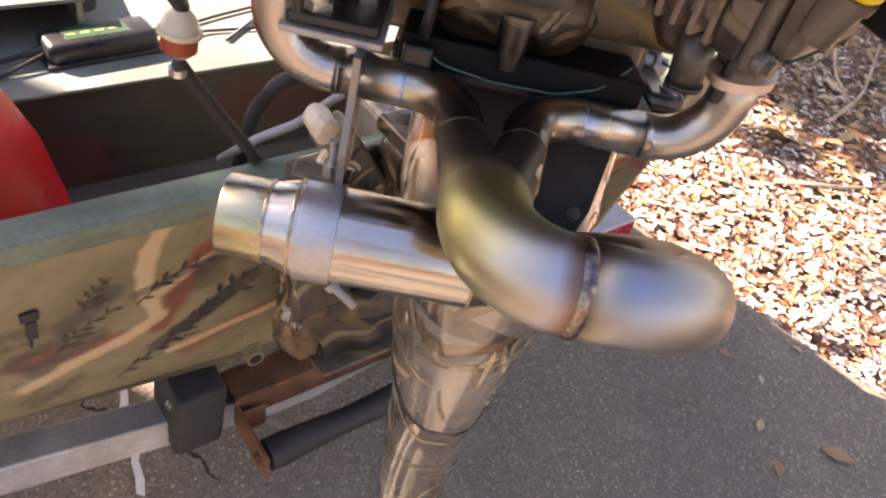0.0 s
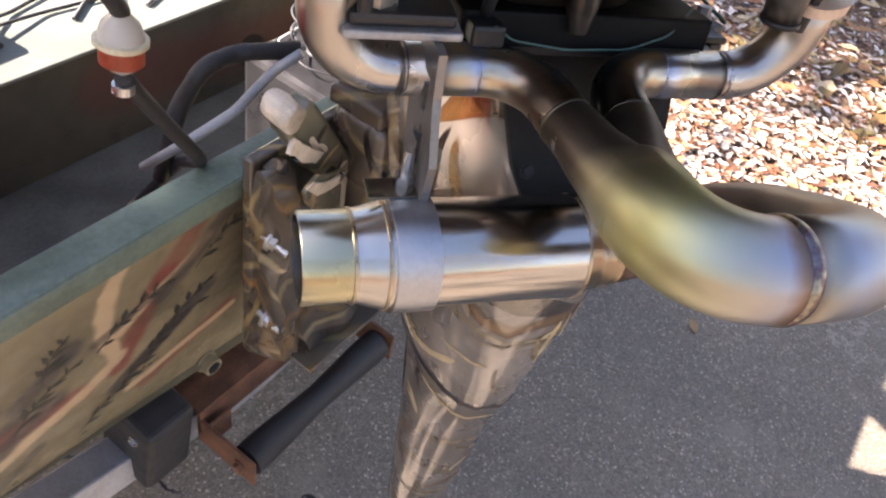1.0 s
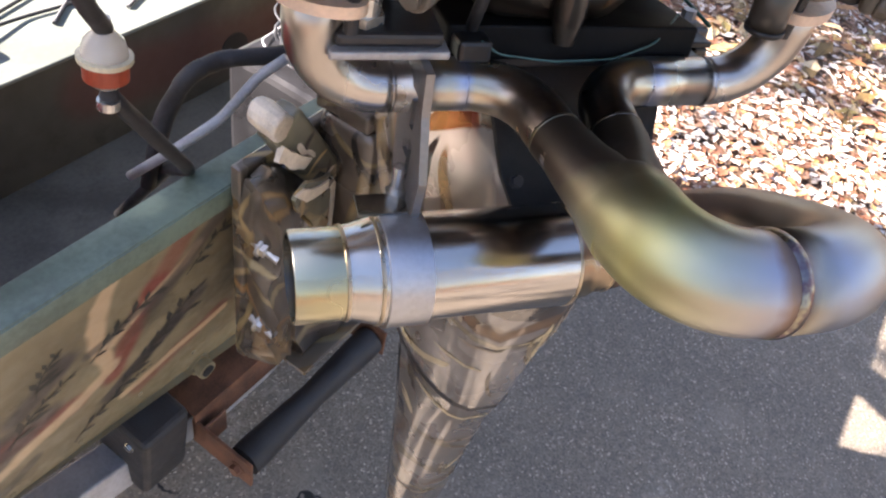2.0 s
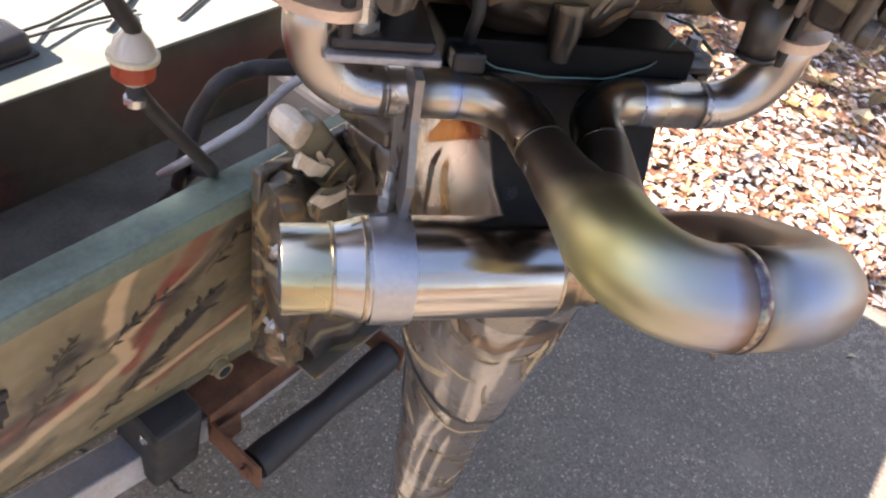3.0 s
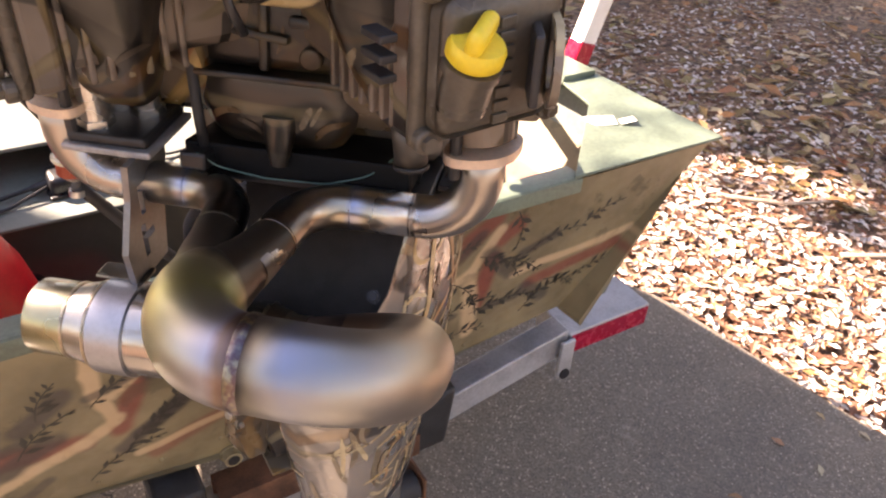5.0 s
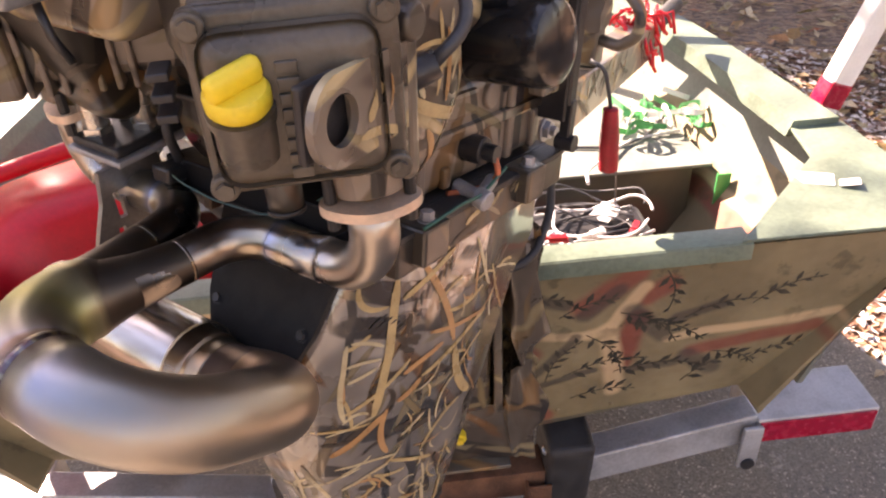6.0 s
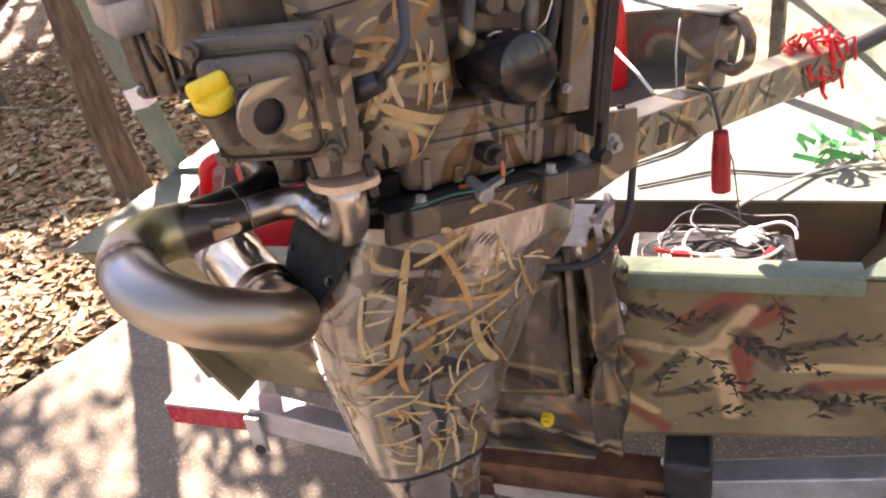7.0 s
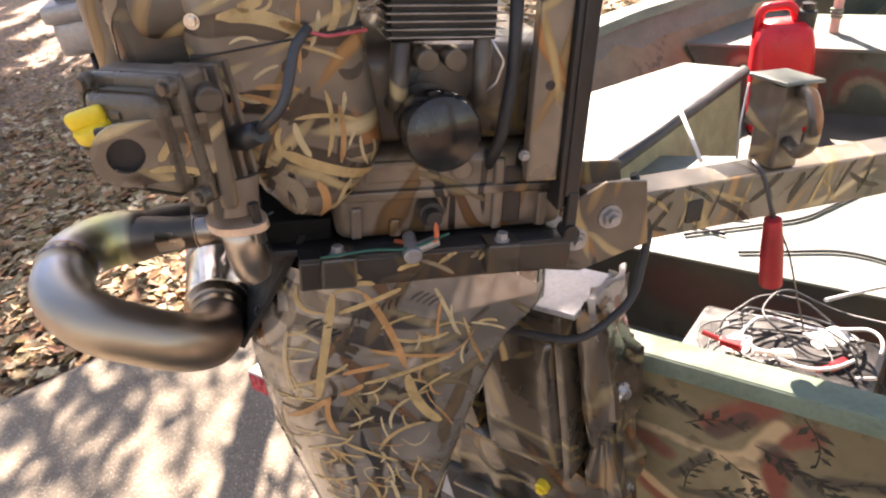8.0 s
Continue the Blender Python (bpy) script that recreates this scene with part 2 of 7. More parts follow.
M_BLACK = plain("black_paint", (0.016, 0.016, 0.018), 0.42, 0.0, 0.4)
M_BLACK_SATIN = plain("black_plastic", (0.02, 0.02, 0.022), 0.35, 0.0, 0.3)
M_RUBBER = plain("black_rubber", (0.025, 0.025, 0.027), 0.62, 0.0, 0.4, 30, 0.3)
M_CABLE = plain("grey_cable", (0.045, 0.047, 0.052), 0.5)
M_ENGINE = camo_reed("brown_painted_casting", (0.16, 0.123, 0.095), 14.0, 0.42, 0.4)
M_COVER = plain("olive_black_cover", (0.085, 0.07, 0.053), 0.33, 0.0, 0.35)
M_YELLOW = plain("yellow_plastic", (0.75, 0.55, 0.04), 0.4, 0.0, 0.14)
M_GLOSS = plain("gloss_black_enamel", (0.012, 0.012, 0.013), 0.08, 0.0, 0.2)
M_PITCH = plain("matt_black_paint", (0.006, 0.006, 0.0065), 0.6, 0.0, 0.3, Specular_IOR_Level=0.15)
M_RED = plain("red_plastic", (0.62, 0.012, 0.02), 0.36, 0.0, 0.15, 8)
M_RED_DARK = plain("dark_red_grip", (0.33, 0.012, 0.02), 0.45, 0.0, 0.3)
M_GALV = plain("galvanized_steel", (0.45, 0.46, 0.48), 0.45, 0.55, 0.25, 12)
M_RUST = plain("rusty_steel", (0.16, 0.072, 0.04), 0.78, 0.1, 0.5, 25, 0.5)
M_ZINC = plain("zinc_bolt", (0.6, 0.59, 0.56), 0.3, 0.9, 0.2)
M_DECK = plain("white_grey_deck_paint", (0.165, 0.185, 0.163), 0.5, 0.0, 0.22, 7)
M_GREEN = plain("weathered_green_paint", (0.115, 0.155, 0.118), 0.4, 0.0, 0.35, 9)
M_INNER = strokes_paint("dark_inner_hull", (0.06, 0.06, 0.05), ((-0.4, 0.7, 0.0, 0.66, 0.09, (0.11, 0.04, 0.035), 0.7), (0.3, 0.74, 0.8, 0.68, 0.08, (0.1, 0.04, 0.035), 0.7)))
M_BROWN = plain("brown_wood_post", (0.12, 0.08, 0.05), 0.8, 0.0, 0.35)
M_WHITE = plain("white_paint", (0.78, 0.77, 0.73), 0.5, 0.0, 0.08)
M_TAPE_RED = plain("red_reflective_tape", (0.38, 0.008, 0.035), 0.25, 0.0, 0.2, 60)
M_TAPE = plain("white_tape", (0.7, 0.7, 0.68), 0.4, 0.0, 0.1)
M_FILTER_BODY = Mat("clear_filter_bowl", (0.85, 0.8, 0.7), 0.12, 0.0, Transmission_Weight=0.5).m
M_PLEAT = plain("red_brown_filter_pleats", (0.3, 0.05, 0.02), 0.5)
M_GREEN_PLASTIC = plain("green_plastic_net", (0.03, 0.3, 0.09), 0.4)
M_WIRE = plain("pale_wire", (0.55, 0.55, 0.56), 0.4)
M_GREY_BOX = plain("cast_aluminium_body", (0.33, 0.33, 0.34), 0.45, 0.6, 0.25)
M_FINS = plain("dusty_metal_fins", (0.3, 0.28, 0.25), 0.42, 0.6, 0.35)
M_CREAM = (0.52, 0.38, 0.23)
M_MAROON = (0.22, 0.055, 0.04)
M_SMUDGE = (0.06, 0.05, 0.047)
hull_strokes = []


def stroke(x1, z1, x2, z2, width, colour, amount):
    """One airbrushed stroke on the hull."""
    hull_strokes.append((x1, z1, x2, z2, width, colour, amount))


stroke(-0.03, 0.7, 0.03, 0.85, 0.028, M_MAROON, 0.85)
stroke(-0.2, 0.71, -0.09, 0.69, 0.03, M_MAROON, 0.8)
stroke(0.02, 0.6, 0.16, 0.65, 0.025, M_MAROON, 0.6)
stroke(0.03, 0.85, 0.08, 0.93, 0.025, M_MAROON, 0.6)
arc = [(-0.012, 0.945), (-0.03, 0.915), (-0.044, 0.88), (-0.05, 0.84), (-0.049, 0.8), (-0.044, 0.76), (-0.036, 0.72)]
for (xa, za), (xb, zb) in zip(arc, arc[1:]):
    stroke(xa, za, xb, zb, 0.016, M_CREAM, 0.95)
tail_arc = [(-0.03, 0.725), (-0.06, 0.705), (-0.09, 0.685), (-0.125, 0.672), (-0.16, 0.665), (-0.21, 0.64)]
for (xa, za), (xb, zb) in zip(tail_arc, tail_arc[1:]):
    stroke(xa, za, xb, zb, 0.018, M_CREAM, 0.85)
stroke(-0.03, 0.78, 0.09, 0.87, 0.014, M_CREAM, 0.9)
stroke(-0.01, 0.61, 0.17, 0.64, 0.013, M_CREAM, 0.85)
stroke(0.54, 0.85, 0.61, 0.91, 0.032, M_MAROON, 0.8)
stroke(0.63, 0.81, 0.61, 0.69, 0.032, M_MAROON, 0.9)
stroke(0.64, 0.86, 0.67, 0.88, 0.03, M_MAROON, 0.8)
stroke(0.74, 0.71, 0.95, 0.75, 0.024, M_MAROON, 0.8)
stroke(0.42, 0.64, 0.5, 0.55, 0.022, M_MAROON, 0.8)
stroke(0.43, 0.76, 0.46, 0.74, 0.025, M_MAROON, 0.7)
stroke(0.43, 0.79, 0.55, 0.78, 0.015, M_CREAM, 0.9)
stroke(0.55, 0.78, 0.58, 0.79, 0.02, M_CREAM, 0.95)
stroke(0.58, 0.79, 0.63, 0.88, 0.017, M_CREAM, 0.9)
stroke(0.58, 0.79, 0.6, 0.7, 0.024, M_CREAM, 0.95)
stroke(0.6, 0.7, 0.62, 0.61, 0.024, M_CREAM, 0.9)
stroke(0.69, 0.75, 0.98, 0.78, 0.014, M_CREAM, 0.9)
stroke(0.41, 0.66, 0.49, 0.6, 0.014, M_CREAM, 0.85)
stroke(0.45, 0.88, 0.51, 0.86, 0.018, M_SMUDGE, 0.7)
stroke(0.54, 0.83, 0.59, 0.88, 0.02, M_SMUDGE, 0.7)
stroke(0.62, 0.83, 0.68, 0.76, 0.026, M_SMUDGE, 0.7)
stroke(0.70, 0.80, 0.77, 0.82, 0.018, M_SMUDGE, 0.7)
stroke(0.64, 0.67, 0.72, 0.68, 0.016, M_SMUDGE, 0.7)
stroke(0.73, 0.70, 0.79, 0.65, 0.024, M_SMUDGE, 0.7)
stroke(0.49, 0.65, 0.57, 0.68, 0.013, M_SMUDGE, 0.7)
stroke(0.47, 0.68, 0.53, 0.78, 0.013, M_SMUDGE, 0.7)
stroke(-0.15, 0.76, -0.09, 0.81, 0.026, M_SMUDGE, 0.8)
stroke(-0.06, 0.79, 0.04, 0.82, 0.012, M_SMUDGE, 0.65)
stroke(-0.03, 0.64, 0.1, 0.75, 0.024, M_SMUDGE, 0.8)
stroke(-0.19, 0.68, -0.12, 0.72, 0.026, M_SMUDGE, 0.75)
stroke(-0.21, 0.72, -0.16, 0.73, 0.018, M_SMUDGE, 0.7)
stroke(0.0, 0.67, 0.07, 0.72, 0.022, M_SMUDGE, 0.8)
stroke(0.03, 0.8, 0.12, 0.9, 0.022, M_SMUDGE, 0.75)
stroke(-0.23, 0.71, -0.20, 0.70, 0.016, M_SMUDGE, 0.65)
stroke(-0.20, 0.58, -0.15, 0.62, 0.016, M_SMUDGE, 0.65)
M_HULL = strokes_paint("hand_painted_hull_camouflage", (0.235, 0.193, 0.113), hull_strokes)
M_SPRIG = plain("black_green_stencil_paint", (0.045, 0.042, 0.032), 0.5, 0.0, 0.5, 30)
REED_TAN = plain("tan_reed_print", (0.4, 0.29, 0.14), 0.34, 0.0, 0.22, 40, 0.05)
REED_RUST = plain("rust_reed_print", (0.37, 0.2, 0.085), 0.34, 0.0, 0.25, 40, 0.05)
REED_DIM = plain("faded_reed_print", (0.2, 0.16, 0.11), 0.3, 0.0, 0.25, 40, 0.05)
REED_DARK = plain("dark_reed_print", (0.045, 0.034, 0.025), 0.34, 0.0, 0.3, 40, 0.05)
REED_BROWN = plain("brown_reed_print", (0.085, 0.05, 0.024), 0.32, 0.0, 0.3, 40, 0.05)
REED_PALE = plain("pale_reed_print", (0.44, 0.36, 0.22), 0.34, 0.0, 0.2, 40, 0.05)


# ---- mesh helpers ----
def part(name, bm, material, parent=None, label="", smooth=None):
    me = bpy.data.meshes.new(name)
    bmesh.ops.recalc_face_normals(bm, faces=bm.faces)
    bm.to_mesh(me)
    bm.free()
    me.materials.append(material)
    if smooth is not None:
        me.shade_smooth()
        me.set_sharp_from_angle(angle=radians(smooth))
    ob = new(name, me)
    if parent is not None:
        ob.parent = parent
    if label:
        ob["label"] = label
    return ob


def thing(name, label, category, m=None, group="", kind=""):
    ob = new(name)
    ob.empty_display_size = 0.05
    if m is not None:
        ob.matrix_world = m
    return tagged(ob, label, category, group, kind)


def xform(bm, m):
    bmesh.ops.transform(bm, matrix=m, verts=bm.verts)
    return bm


def box(x0, x1, y0, y1, z0, z1, r=0.0, segs=2):
    bm = bmesh.new()
    bmesh.ops.create_cube(bm, size=1.0)
    xform(bm, Matrix.Translation(((x0 + x1) / 2, (y0 + y1) / 2, (z0 + z1) / 2)) @ Matrix.Diagonal((x1 - x0, y1 - y0, z1 - z0, 1)))
    if r:
        bmesh.ops.bevel(bm, geom=bm.edges[:], offset=r, segments=segs, profile=0.5, affect="EDGES")
    return bm


def join(*bms):
    """Several shapes of one part in one bmesh."""
    out = bmesh.new()
    for b in bms:
        me = bpy.data.meshes.new("tmp")
        b.to_mesh(me)
        b.free()
        out.from_mesh(me)
        bpy.data.meshes.remove(me)
    return out


def cyl(p, q, r, r2=None, n=24, cap_bevel=0.0):
    """A rod or cone from p to q."""
    p, q = Vector(p), Vector(q)
    d = q - p
    bm = bmesh.new()
    bmesh.ops.create_cone(bm, cap_ends=True, segments=n, radius1=r, radius2=r if r2 is None else r2, depth=d.length)
    if cap_bevel:
        rim = [e for e in bm.edges if abs(abs(e.verts[0].co.z) - d.length / 2) < 1e-6 and abs(e.verts[0].co.z - e.verts[1].co.z) < 1e-6]
        bmesh.ops.bevel(bm, geom=rim, offset=cap_bevel, segments=3, profile=0.5, affect="EDGES")
    return xform(bm, Matrix.Translation((p + q) / 2) @ d.to_track_quat("Z", "Y").to_matrix().to_4x4())


def hexbolt(p, d, r=0.006, h=0.005):
    p, d = Vector(p), Vector(d).normalized()
    return join(cyl(p - d * 0.002, p + d * 0.0012, r * 1.35, n=16), cyl(p, p + d * h, r, n=6, cap_bevel=0.0006))


def extrude(profile, m, depth, r=0.0, segs=2):
    """A flat outline (x, y pairs), thickened along z by depth, then placed by m."""
    bm = bmesh.new()
    f = bm.faces.new([bm.verts.new((x, y, 0)) for x, y in profile])
    res = bmesh.ops.extrude_face_region(bm, geom=[f])
    bmesh.ops.translate(bm, verts=[v for v in res["geom"] if isinstance(v, bmesh.types.BMVert)], vec=(0, 0, depth))
    if r:
        bmesh.ops.bevel(bm, geom=bm.edges[:], offset=r, segments=segs, profile=0.5, affect="EDGES")
    return xform(bm, m)


def cut_plate(outline, holes, m, depth):
    """A flat outline with holes cut through it, thickened along z by depth, then placed by m."""
    bm = bmesh.new()
    for loop in (outline, *holes):
        vs = [bm.verts.new((x, y, 0)) for x, y in loop]
        for i in range(len(vs)):
            bm.edges.new((vs[i], vs[(i + 1) % len(vs)]))
    bmesh.ops.triangle_fill(bm, use_beauty=True, use_dissolve=False, edges=bm.edges[:])
    res = bmesh.ops.extrude_face_region(bm, geom=bm.faces[:])
    bmesh.ops.translate(bm, verts=[v for v in res["geom"] if isinstance(v, bmesh.types.BMVert)], vec=(0, 0, depth))
    return xform(bm, m)


def fillet(pts, radii, step=0.006):
    """A polyline with its corners rounded."""
    P = [Vector(p) for p in pts]
    out = [P[0]]
    for i in range(1, len(P) - 1):
        a, b, c = P[i - 1], P[i], P[i + 1]
        u, v = (a - b).normalized(), (c - b).normalized()
        ang = u.angle(v)
        cut = min(radii[i - 1] / math.tan(ang / 2), (a - b).length * 0.5 if i > 1 else (a - b).length * 0.98, (c - b).length * 0.5 if i < len(P) - 2 else (c - b).length * 0.98)
        r = cut * math.tan(ang / 2)
        s, e = b + u * cut, b + v * cut
        o = b + (u + v).normalized() * (r / math.sin(ang / 2))
        k = max(5, int(r * (math.pi - ang) / step))
        w0, w1 = s - o, e - o
        for j in range(k + 1):
            out.append(o + w0.slerp(w1, j / k).normalized() * r if w0.length > 1e-6 else b)
    out.append(P[-1])
    return out


def sweep(points, radius, n=28, caps=True, hollow=0.0):
    """A tube along points; radius is a number or one number a point. u runs along it, in metres."""
    P = [Vector(p) for p in points]
    P = [p for i, p in enumerate(P) if i == 0 or (p - P[i - 1]).length > 1e-5]
    R = radius if isinstance(radius, (list, tuple)) else [radius] * len(P)
    bm = bmesh.new()
    uv = bm.loops.layers.uv.new("UVMap")
    t = [(P[min(i + 1, len(P) - 1)] - P[max(i - 1, 0)]).normalized() for i in range(len(P))]
    nrm = t[0].orthogonal().normalized()
    rings, us, s = [], [], 0.0
    for i, p in enumerate(P):
        if i:
            s += (p - P[i - 1]).length
            nrm = (t[i - 1].rotation_difference(t[i]) @ nrm).normalized()
        bi = t[i].cross(nrm)
        rings.append([bm.verts.new(p + (nrm * math.cos(a) + bi * math.sin(a)) * R[i]) for a in (2 * math.pi * j / n for j in range(n))])
        us.append(s)
    for i in range(len(P) - 1):
        for j in range(n):
            f = bm.faces.new((rings[i][j], rings[i][(j + 1) % n], rings[i + 1][(j + 1) % n], rings[i + 1][j]))
            f.smooth = True
            for lp, (uu, vv) in zip(f.loops, ((us[i], j / n), (us[i], (j + 1) / n), (us[i + 1], (j + 1) / n), (us[i + 1], j / n))):
                # distance to the nearer end, where the welds are
                lp[uv].uv = (min(uu, s - uu), vv)
    if caps:
        bm.faces.new(rings[0][::-1])
        bm.faces.new(rings[-1])
    return bm


def lathe(profile, origin, axis, n=40):
    """A turned shape: (along, radius) pairs round an axis."""
    o, a = Vector(origin), Vector(axis).normalized()
    return sweep_profile([(o + a * s, r) for s, r in profile], a, n)


def sweep_profile(rows, a, n):
    bm = bmesh.new()
    uv = bm.loops.layers.uv.new("UVMap")
    u = a.orthogonal().normalized()
    w = a.cross(u)
    rings = [[bm.verts.new(c + (u * math.cos(2 * math.pi * j / n) + w * math.sin(2 * math.pi * j / n)) * max(r, 1e-4)) for j in range(n)] for c, r in rows]
    for i in range(len(rows) - 1):
        for j in range(n):
            f = bm.faces.new((rings[i][j], rings[i][(j + 1) % n], rings[i + 1][(j + 1) % n], rings[i + 1][j]))
            for lp in f.loops:
                lp[uv].uv = (0.04, j / n)
    bm.faces.new(rings[0][::-1])
    bm.faces.new(rings[-1])
    return bm


def loft(sections, caps=True):
    """Rings of equally many points, skinned one to the next."""
    bm = bmesh.new()
    rings = [[bm.verts.new(p) for p in s] for s in sections]
    n = len(rings[0])
    for a, b in zip(rings, rings[1:]):
        for j in range(n):
            bm.faces.new((a[j], a[(j + 1) % n], b[(j + 1) % n], b[j]))
    if caps:
        bm.faces.new(rings[0][::-1])
        bm.faces.new(rings[-1])
    return bm


def film_print(ob, axis, sign, rows, proud=0.0008):
    """Printed blades of the camouflage film laid on a part: rows of u, z, turn, length, bend, width, paint."""
    bm = bmesh.new()
    bm.from_mesh(ob.data)
    tree_ = bvhtree.BVHTree.FromBMesh(bm)
    bm.free()
    for u, z, turn, length, bend, width, mat in rows:
        c, sn = math.cos(radians(turn)), math.sin(radians(turn))
        bm, prev = bmesh.new(), None
        for i in range(15):
            t = i / 14
            s, off = (t - 0.5) * length, bend * 4 * t * (1 - t)
            w = width / 2 * min(1, 0.2 + 2.0 * math.sin(math.pi * min(max(t, 0.02), 0.98)))
            cur = []
            for k2 in (-w, 0.0, w):
                uu, zz = u + s * c - (off + k2) * sn, z + s * sn + (off + k2) * c
                o = Vector((sign * 0.5, uu, zz)) if axis == "x" else Vector((uu, sign * 0.5, zz))
                hit, nrm, _, _ = tree_.ray_cast(o, Vector((-sign, 0, 0)) if axis == "x" else Vector((0, -sign, 0)))
                cur.append(bm.verts.new(hit + nrm * proud) if hit is not None else None)
            if prev:
                for a in (0, 1):
                    q = (prev[a], cur[a], cur[a + 1], prev[a + 1])
                    if all(q) and max((q[0].co - q[1].co).length, (q[1].co - q[2].co).length) < 0.03:
                        bm.faces.new(q)
            prev = cur
        for v in [v for v in bm.verts if not v.link_faces]:
            bm.verts.remove(v)
        if len(bm.faces):
            part("reed_print", bm, mat, ob, smooth=60)
        else:
            bm.free()


def crumpled(bm, amount, seed):
    bmesh.ops.subdivide_edges(bm, edges=bm.edges[:], cuts=9, use_grid_fill=True)
    for v in bm.verts:
        d = noise.noise_vector(v.co * 20 + Vector((seed, 0, 0))) + noise.noise_vector(v.co * 55 + Vector((0, seed, 0))) * 0.45
        v.co += d * amount
    return bm


def lerp(z, rows):
    """A value read off (key, value) rows."""
    ks, vs = zip(*rows)
    return float(np.interp(z, ks, vs))


# ---- ground ----
def make_litter_mat(name, shade=1.0):
    k = Mat(name, (0.3, 0.2, 0.12), 0.7)
    cell = k.node("SeparateColor", Color=k.voronoi(26, k.mapped((0, 0, 0), (1, 1.6, 1)), "Color")).outputs[0]
    col = k.stops(cell, [(0.0, (0.05, 0.03, 0.022)), (0.35, (0.15, 0.075, 0.045)), (0.6, (0.26, 0.15, 0.095)), (0.75, (0.36, 0.25, 0.15)), (1.0, (0.3, 0.15, 0.08))])
    col = k.mix(k.ramp(k.noise(1.2, 4), 0.35, 0.7), col, k.mix(0.5, col, (0.1, 0.07, 0.045)))
    k.base(col)
    k.bump(k.voronoi(26, k.mapped((0, 0, 0), (1, 1.6, 1))), 0.8, 0.02)
    return k.m


def make_asphalt():
    k = Mat("worn_asphalt", (0.06, 0.06, 0.06), 0.85)
    stone = k.node("SeparateColor", Color=k.voronoi(210, None, "Color")).outputs[0]
    col = k.stops(stone, [(0.0, (0.135, 0.112, 0.086)), (0.6, (0.205, 0.17, 0.131)), (0.93, (0.25, 0.208, 0.162)), (1.0, (0.48, 0.4, 0.31))])
    col = k.mix(k.math("MULTIPLY", k.ramp(k.noise(5, 5, 0.65), 0.52, 0.72), 0.5), col, (0.28, 0.238, 0.185))
    col = k.mix(k.ramp(k.noise(1.1, 3), 0.4, 0.7), col, k.mix(0.3, col, (0.08, 0.078, 0.074)))
    clump = k.math("MULTIPLY", k.ramp(k.noise(2.2, 4, 0.6, k.mapped((0, 0, 0), (1, 1, 1), (4.0, 1.5, 0))), 0.55, 0.68), k.ramp(k.noise(34, 4, 0.7), 0.47, 0.6))
    col = k.mix(k.math("MULTIPLY", clump, 0.55), col, (0.36, 0.32, 0.265))
    grit = k.node("SeparateColor", Color=k.voronoi(95, None, "Color")).outputs[1]
    col = k.mix(k.math("MULTIPLY", k.math("GREATER_THAN", grit, 0.985), 0.3), col, (0.4, 0.34, 0.27))
    xyz = k.node("SeparateXYZ", Vector=k.coords())
    path = k.math("ADD", k.math("MULTIPLY", k.math("SUBTRACT", k.noise(2.5, 5, 0.6), 0.5), 0.35), k.math("ADD", k.math("MULTIPLY", xyz.outputs[1], -0.55), 0.2))
    line = k.math("MULTIPLY", k.ramp(k.math("ABSOLUTE", k.math("SUBTRACT", xyz.outputs[0], path)), 0.001, 0.006, 1.0, 0.0), k.ramp(k.noise(3.0, 2), 0.42, 0.5))
    col = k.mix(line, col, (0.012, 0.012, 0.012))
    k.base(col)
    k.bump(k.math("SUBTRACT", k.voronoi(210), k.math("MULTIPLY", line, 1.2)), 0.4, 0.003)
    return k.m


M_LITTER = make_litter_mat("fallen_leaf_litter")
M_ASPHALT = make_asphalt()

def ground_z(x, y):
    """Level by the drive, falling a little towards the woods."""
    d = max(x - 2.0, -x - 2.2, 0.0)
    return -0.045 - 0.05 * min(d, 6.0) + 0.02 * noise.noise((x * 0.8, y * 0.8, 0))


bm = bmesh.new()
xs = sorted(set([-1500, -300, -80, -30, -16] + [i * 0.5 for i in range(-20, 21)] + [16, 30, 80, 300, 1500]))
grid = [[bm.verts.new((x, y, ground_z(x, y) if abs(x) < 20 and abs(y) < 20 else ground_z(max(-10, min(10, x)), 10))) for x in xs] for y in xs]
for j in range(len(xs) - 1):
    for i in range(len(xs) - 1):
        bm.faces.new((grid[j][i], grid[j][i + 1], grid[j + 1][i + 1], grid[j + 1][i]))
tagged(part("ground", bm, M_LITTER, smooth=60), "woodland ground under brown and cream fallen leaves", "ground", kind="structure")


def drive_port(y):
    return -1.85 + 0.33 * (min(y, 1.4) - 0.4) + 0.03 * noise.noise((3.1, y * 2, 0)) if y > -3 else -2.95


def drive_star(y):
    return lerp(y, ((-4.0, 2.6), (-0.6, 1.93), (0.0, 1.81), (0.45, 1.74), (0.65, 1.63), (2.0, 1.4))) + 0.02 * noise.noise((7.7, y * 3, 0))


bm = bmesh.new()
ys = [-40, -12, -6] + [-4 + 0.1 * i for i in range(90)] + [6, 12, 40]
rows = []
for y in ys:
    a, b = drive_port(y), drive_star(y)
    rows.append([bm.verts.new(p) for p in ((a - 0.05, y, -0.075), (a, y, -0.012), (a + 0.05, y, 0.0), ((a + b) / 2, y, 0.0), (b - 0.05, y, 0.0), (b, y, -0.012), (b + 0.05, y, -0.075))])
for a, b in zip(rows, rows[1:]):
    for j in range(6):
        bm.faces.new((a[j], a[j + 1], b[j + 1], b[j]))
tagged(part("driveway", bm, M_ASPHALT, smooth=40), "dark grey worn asphalt driveway with fine cracks", "driveway", kind="structure")


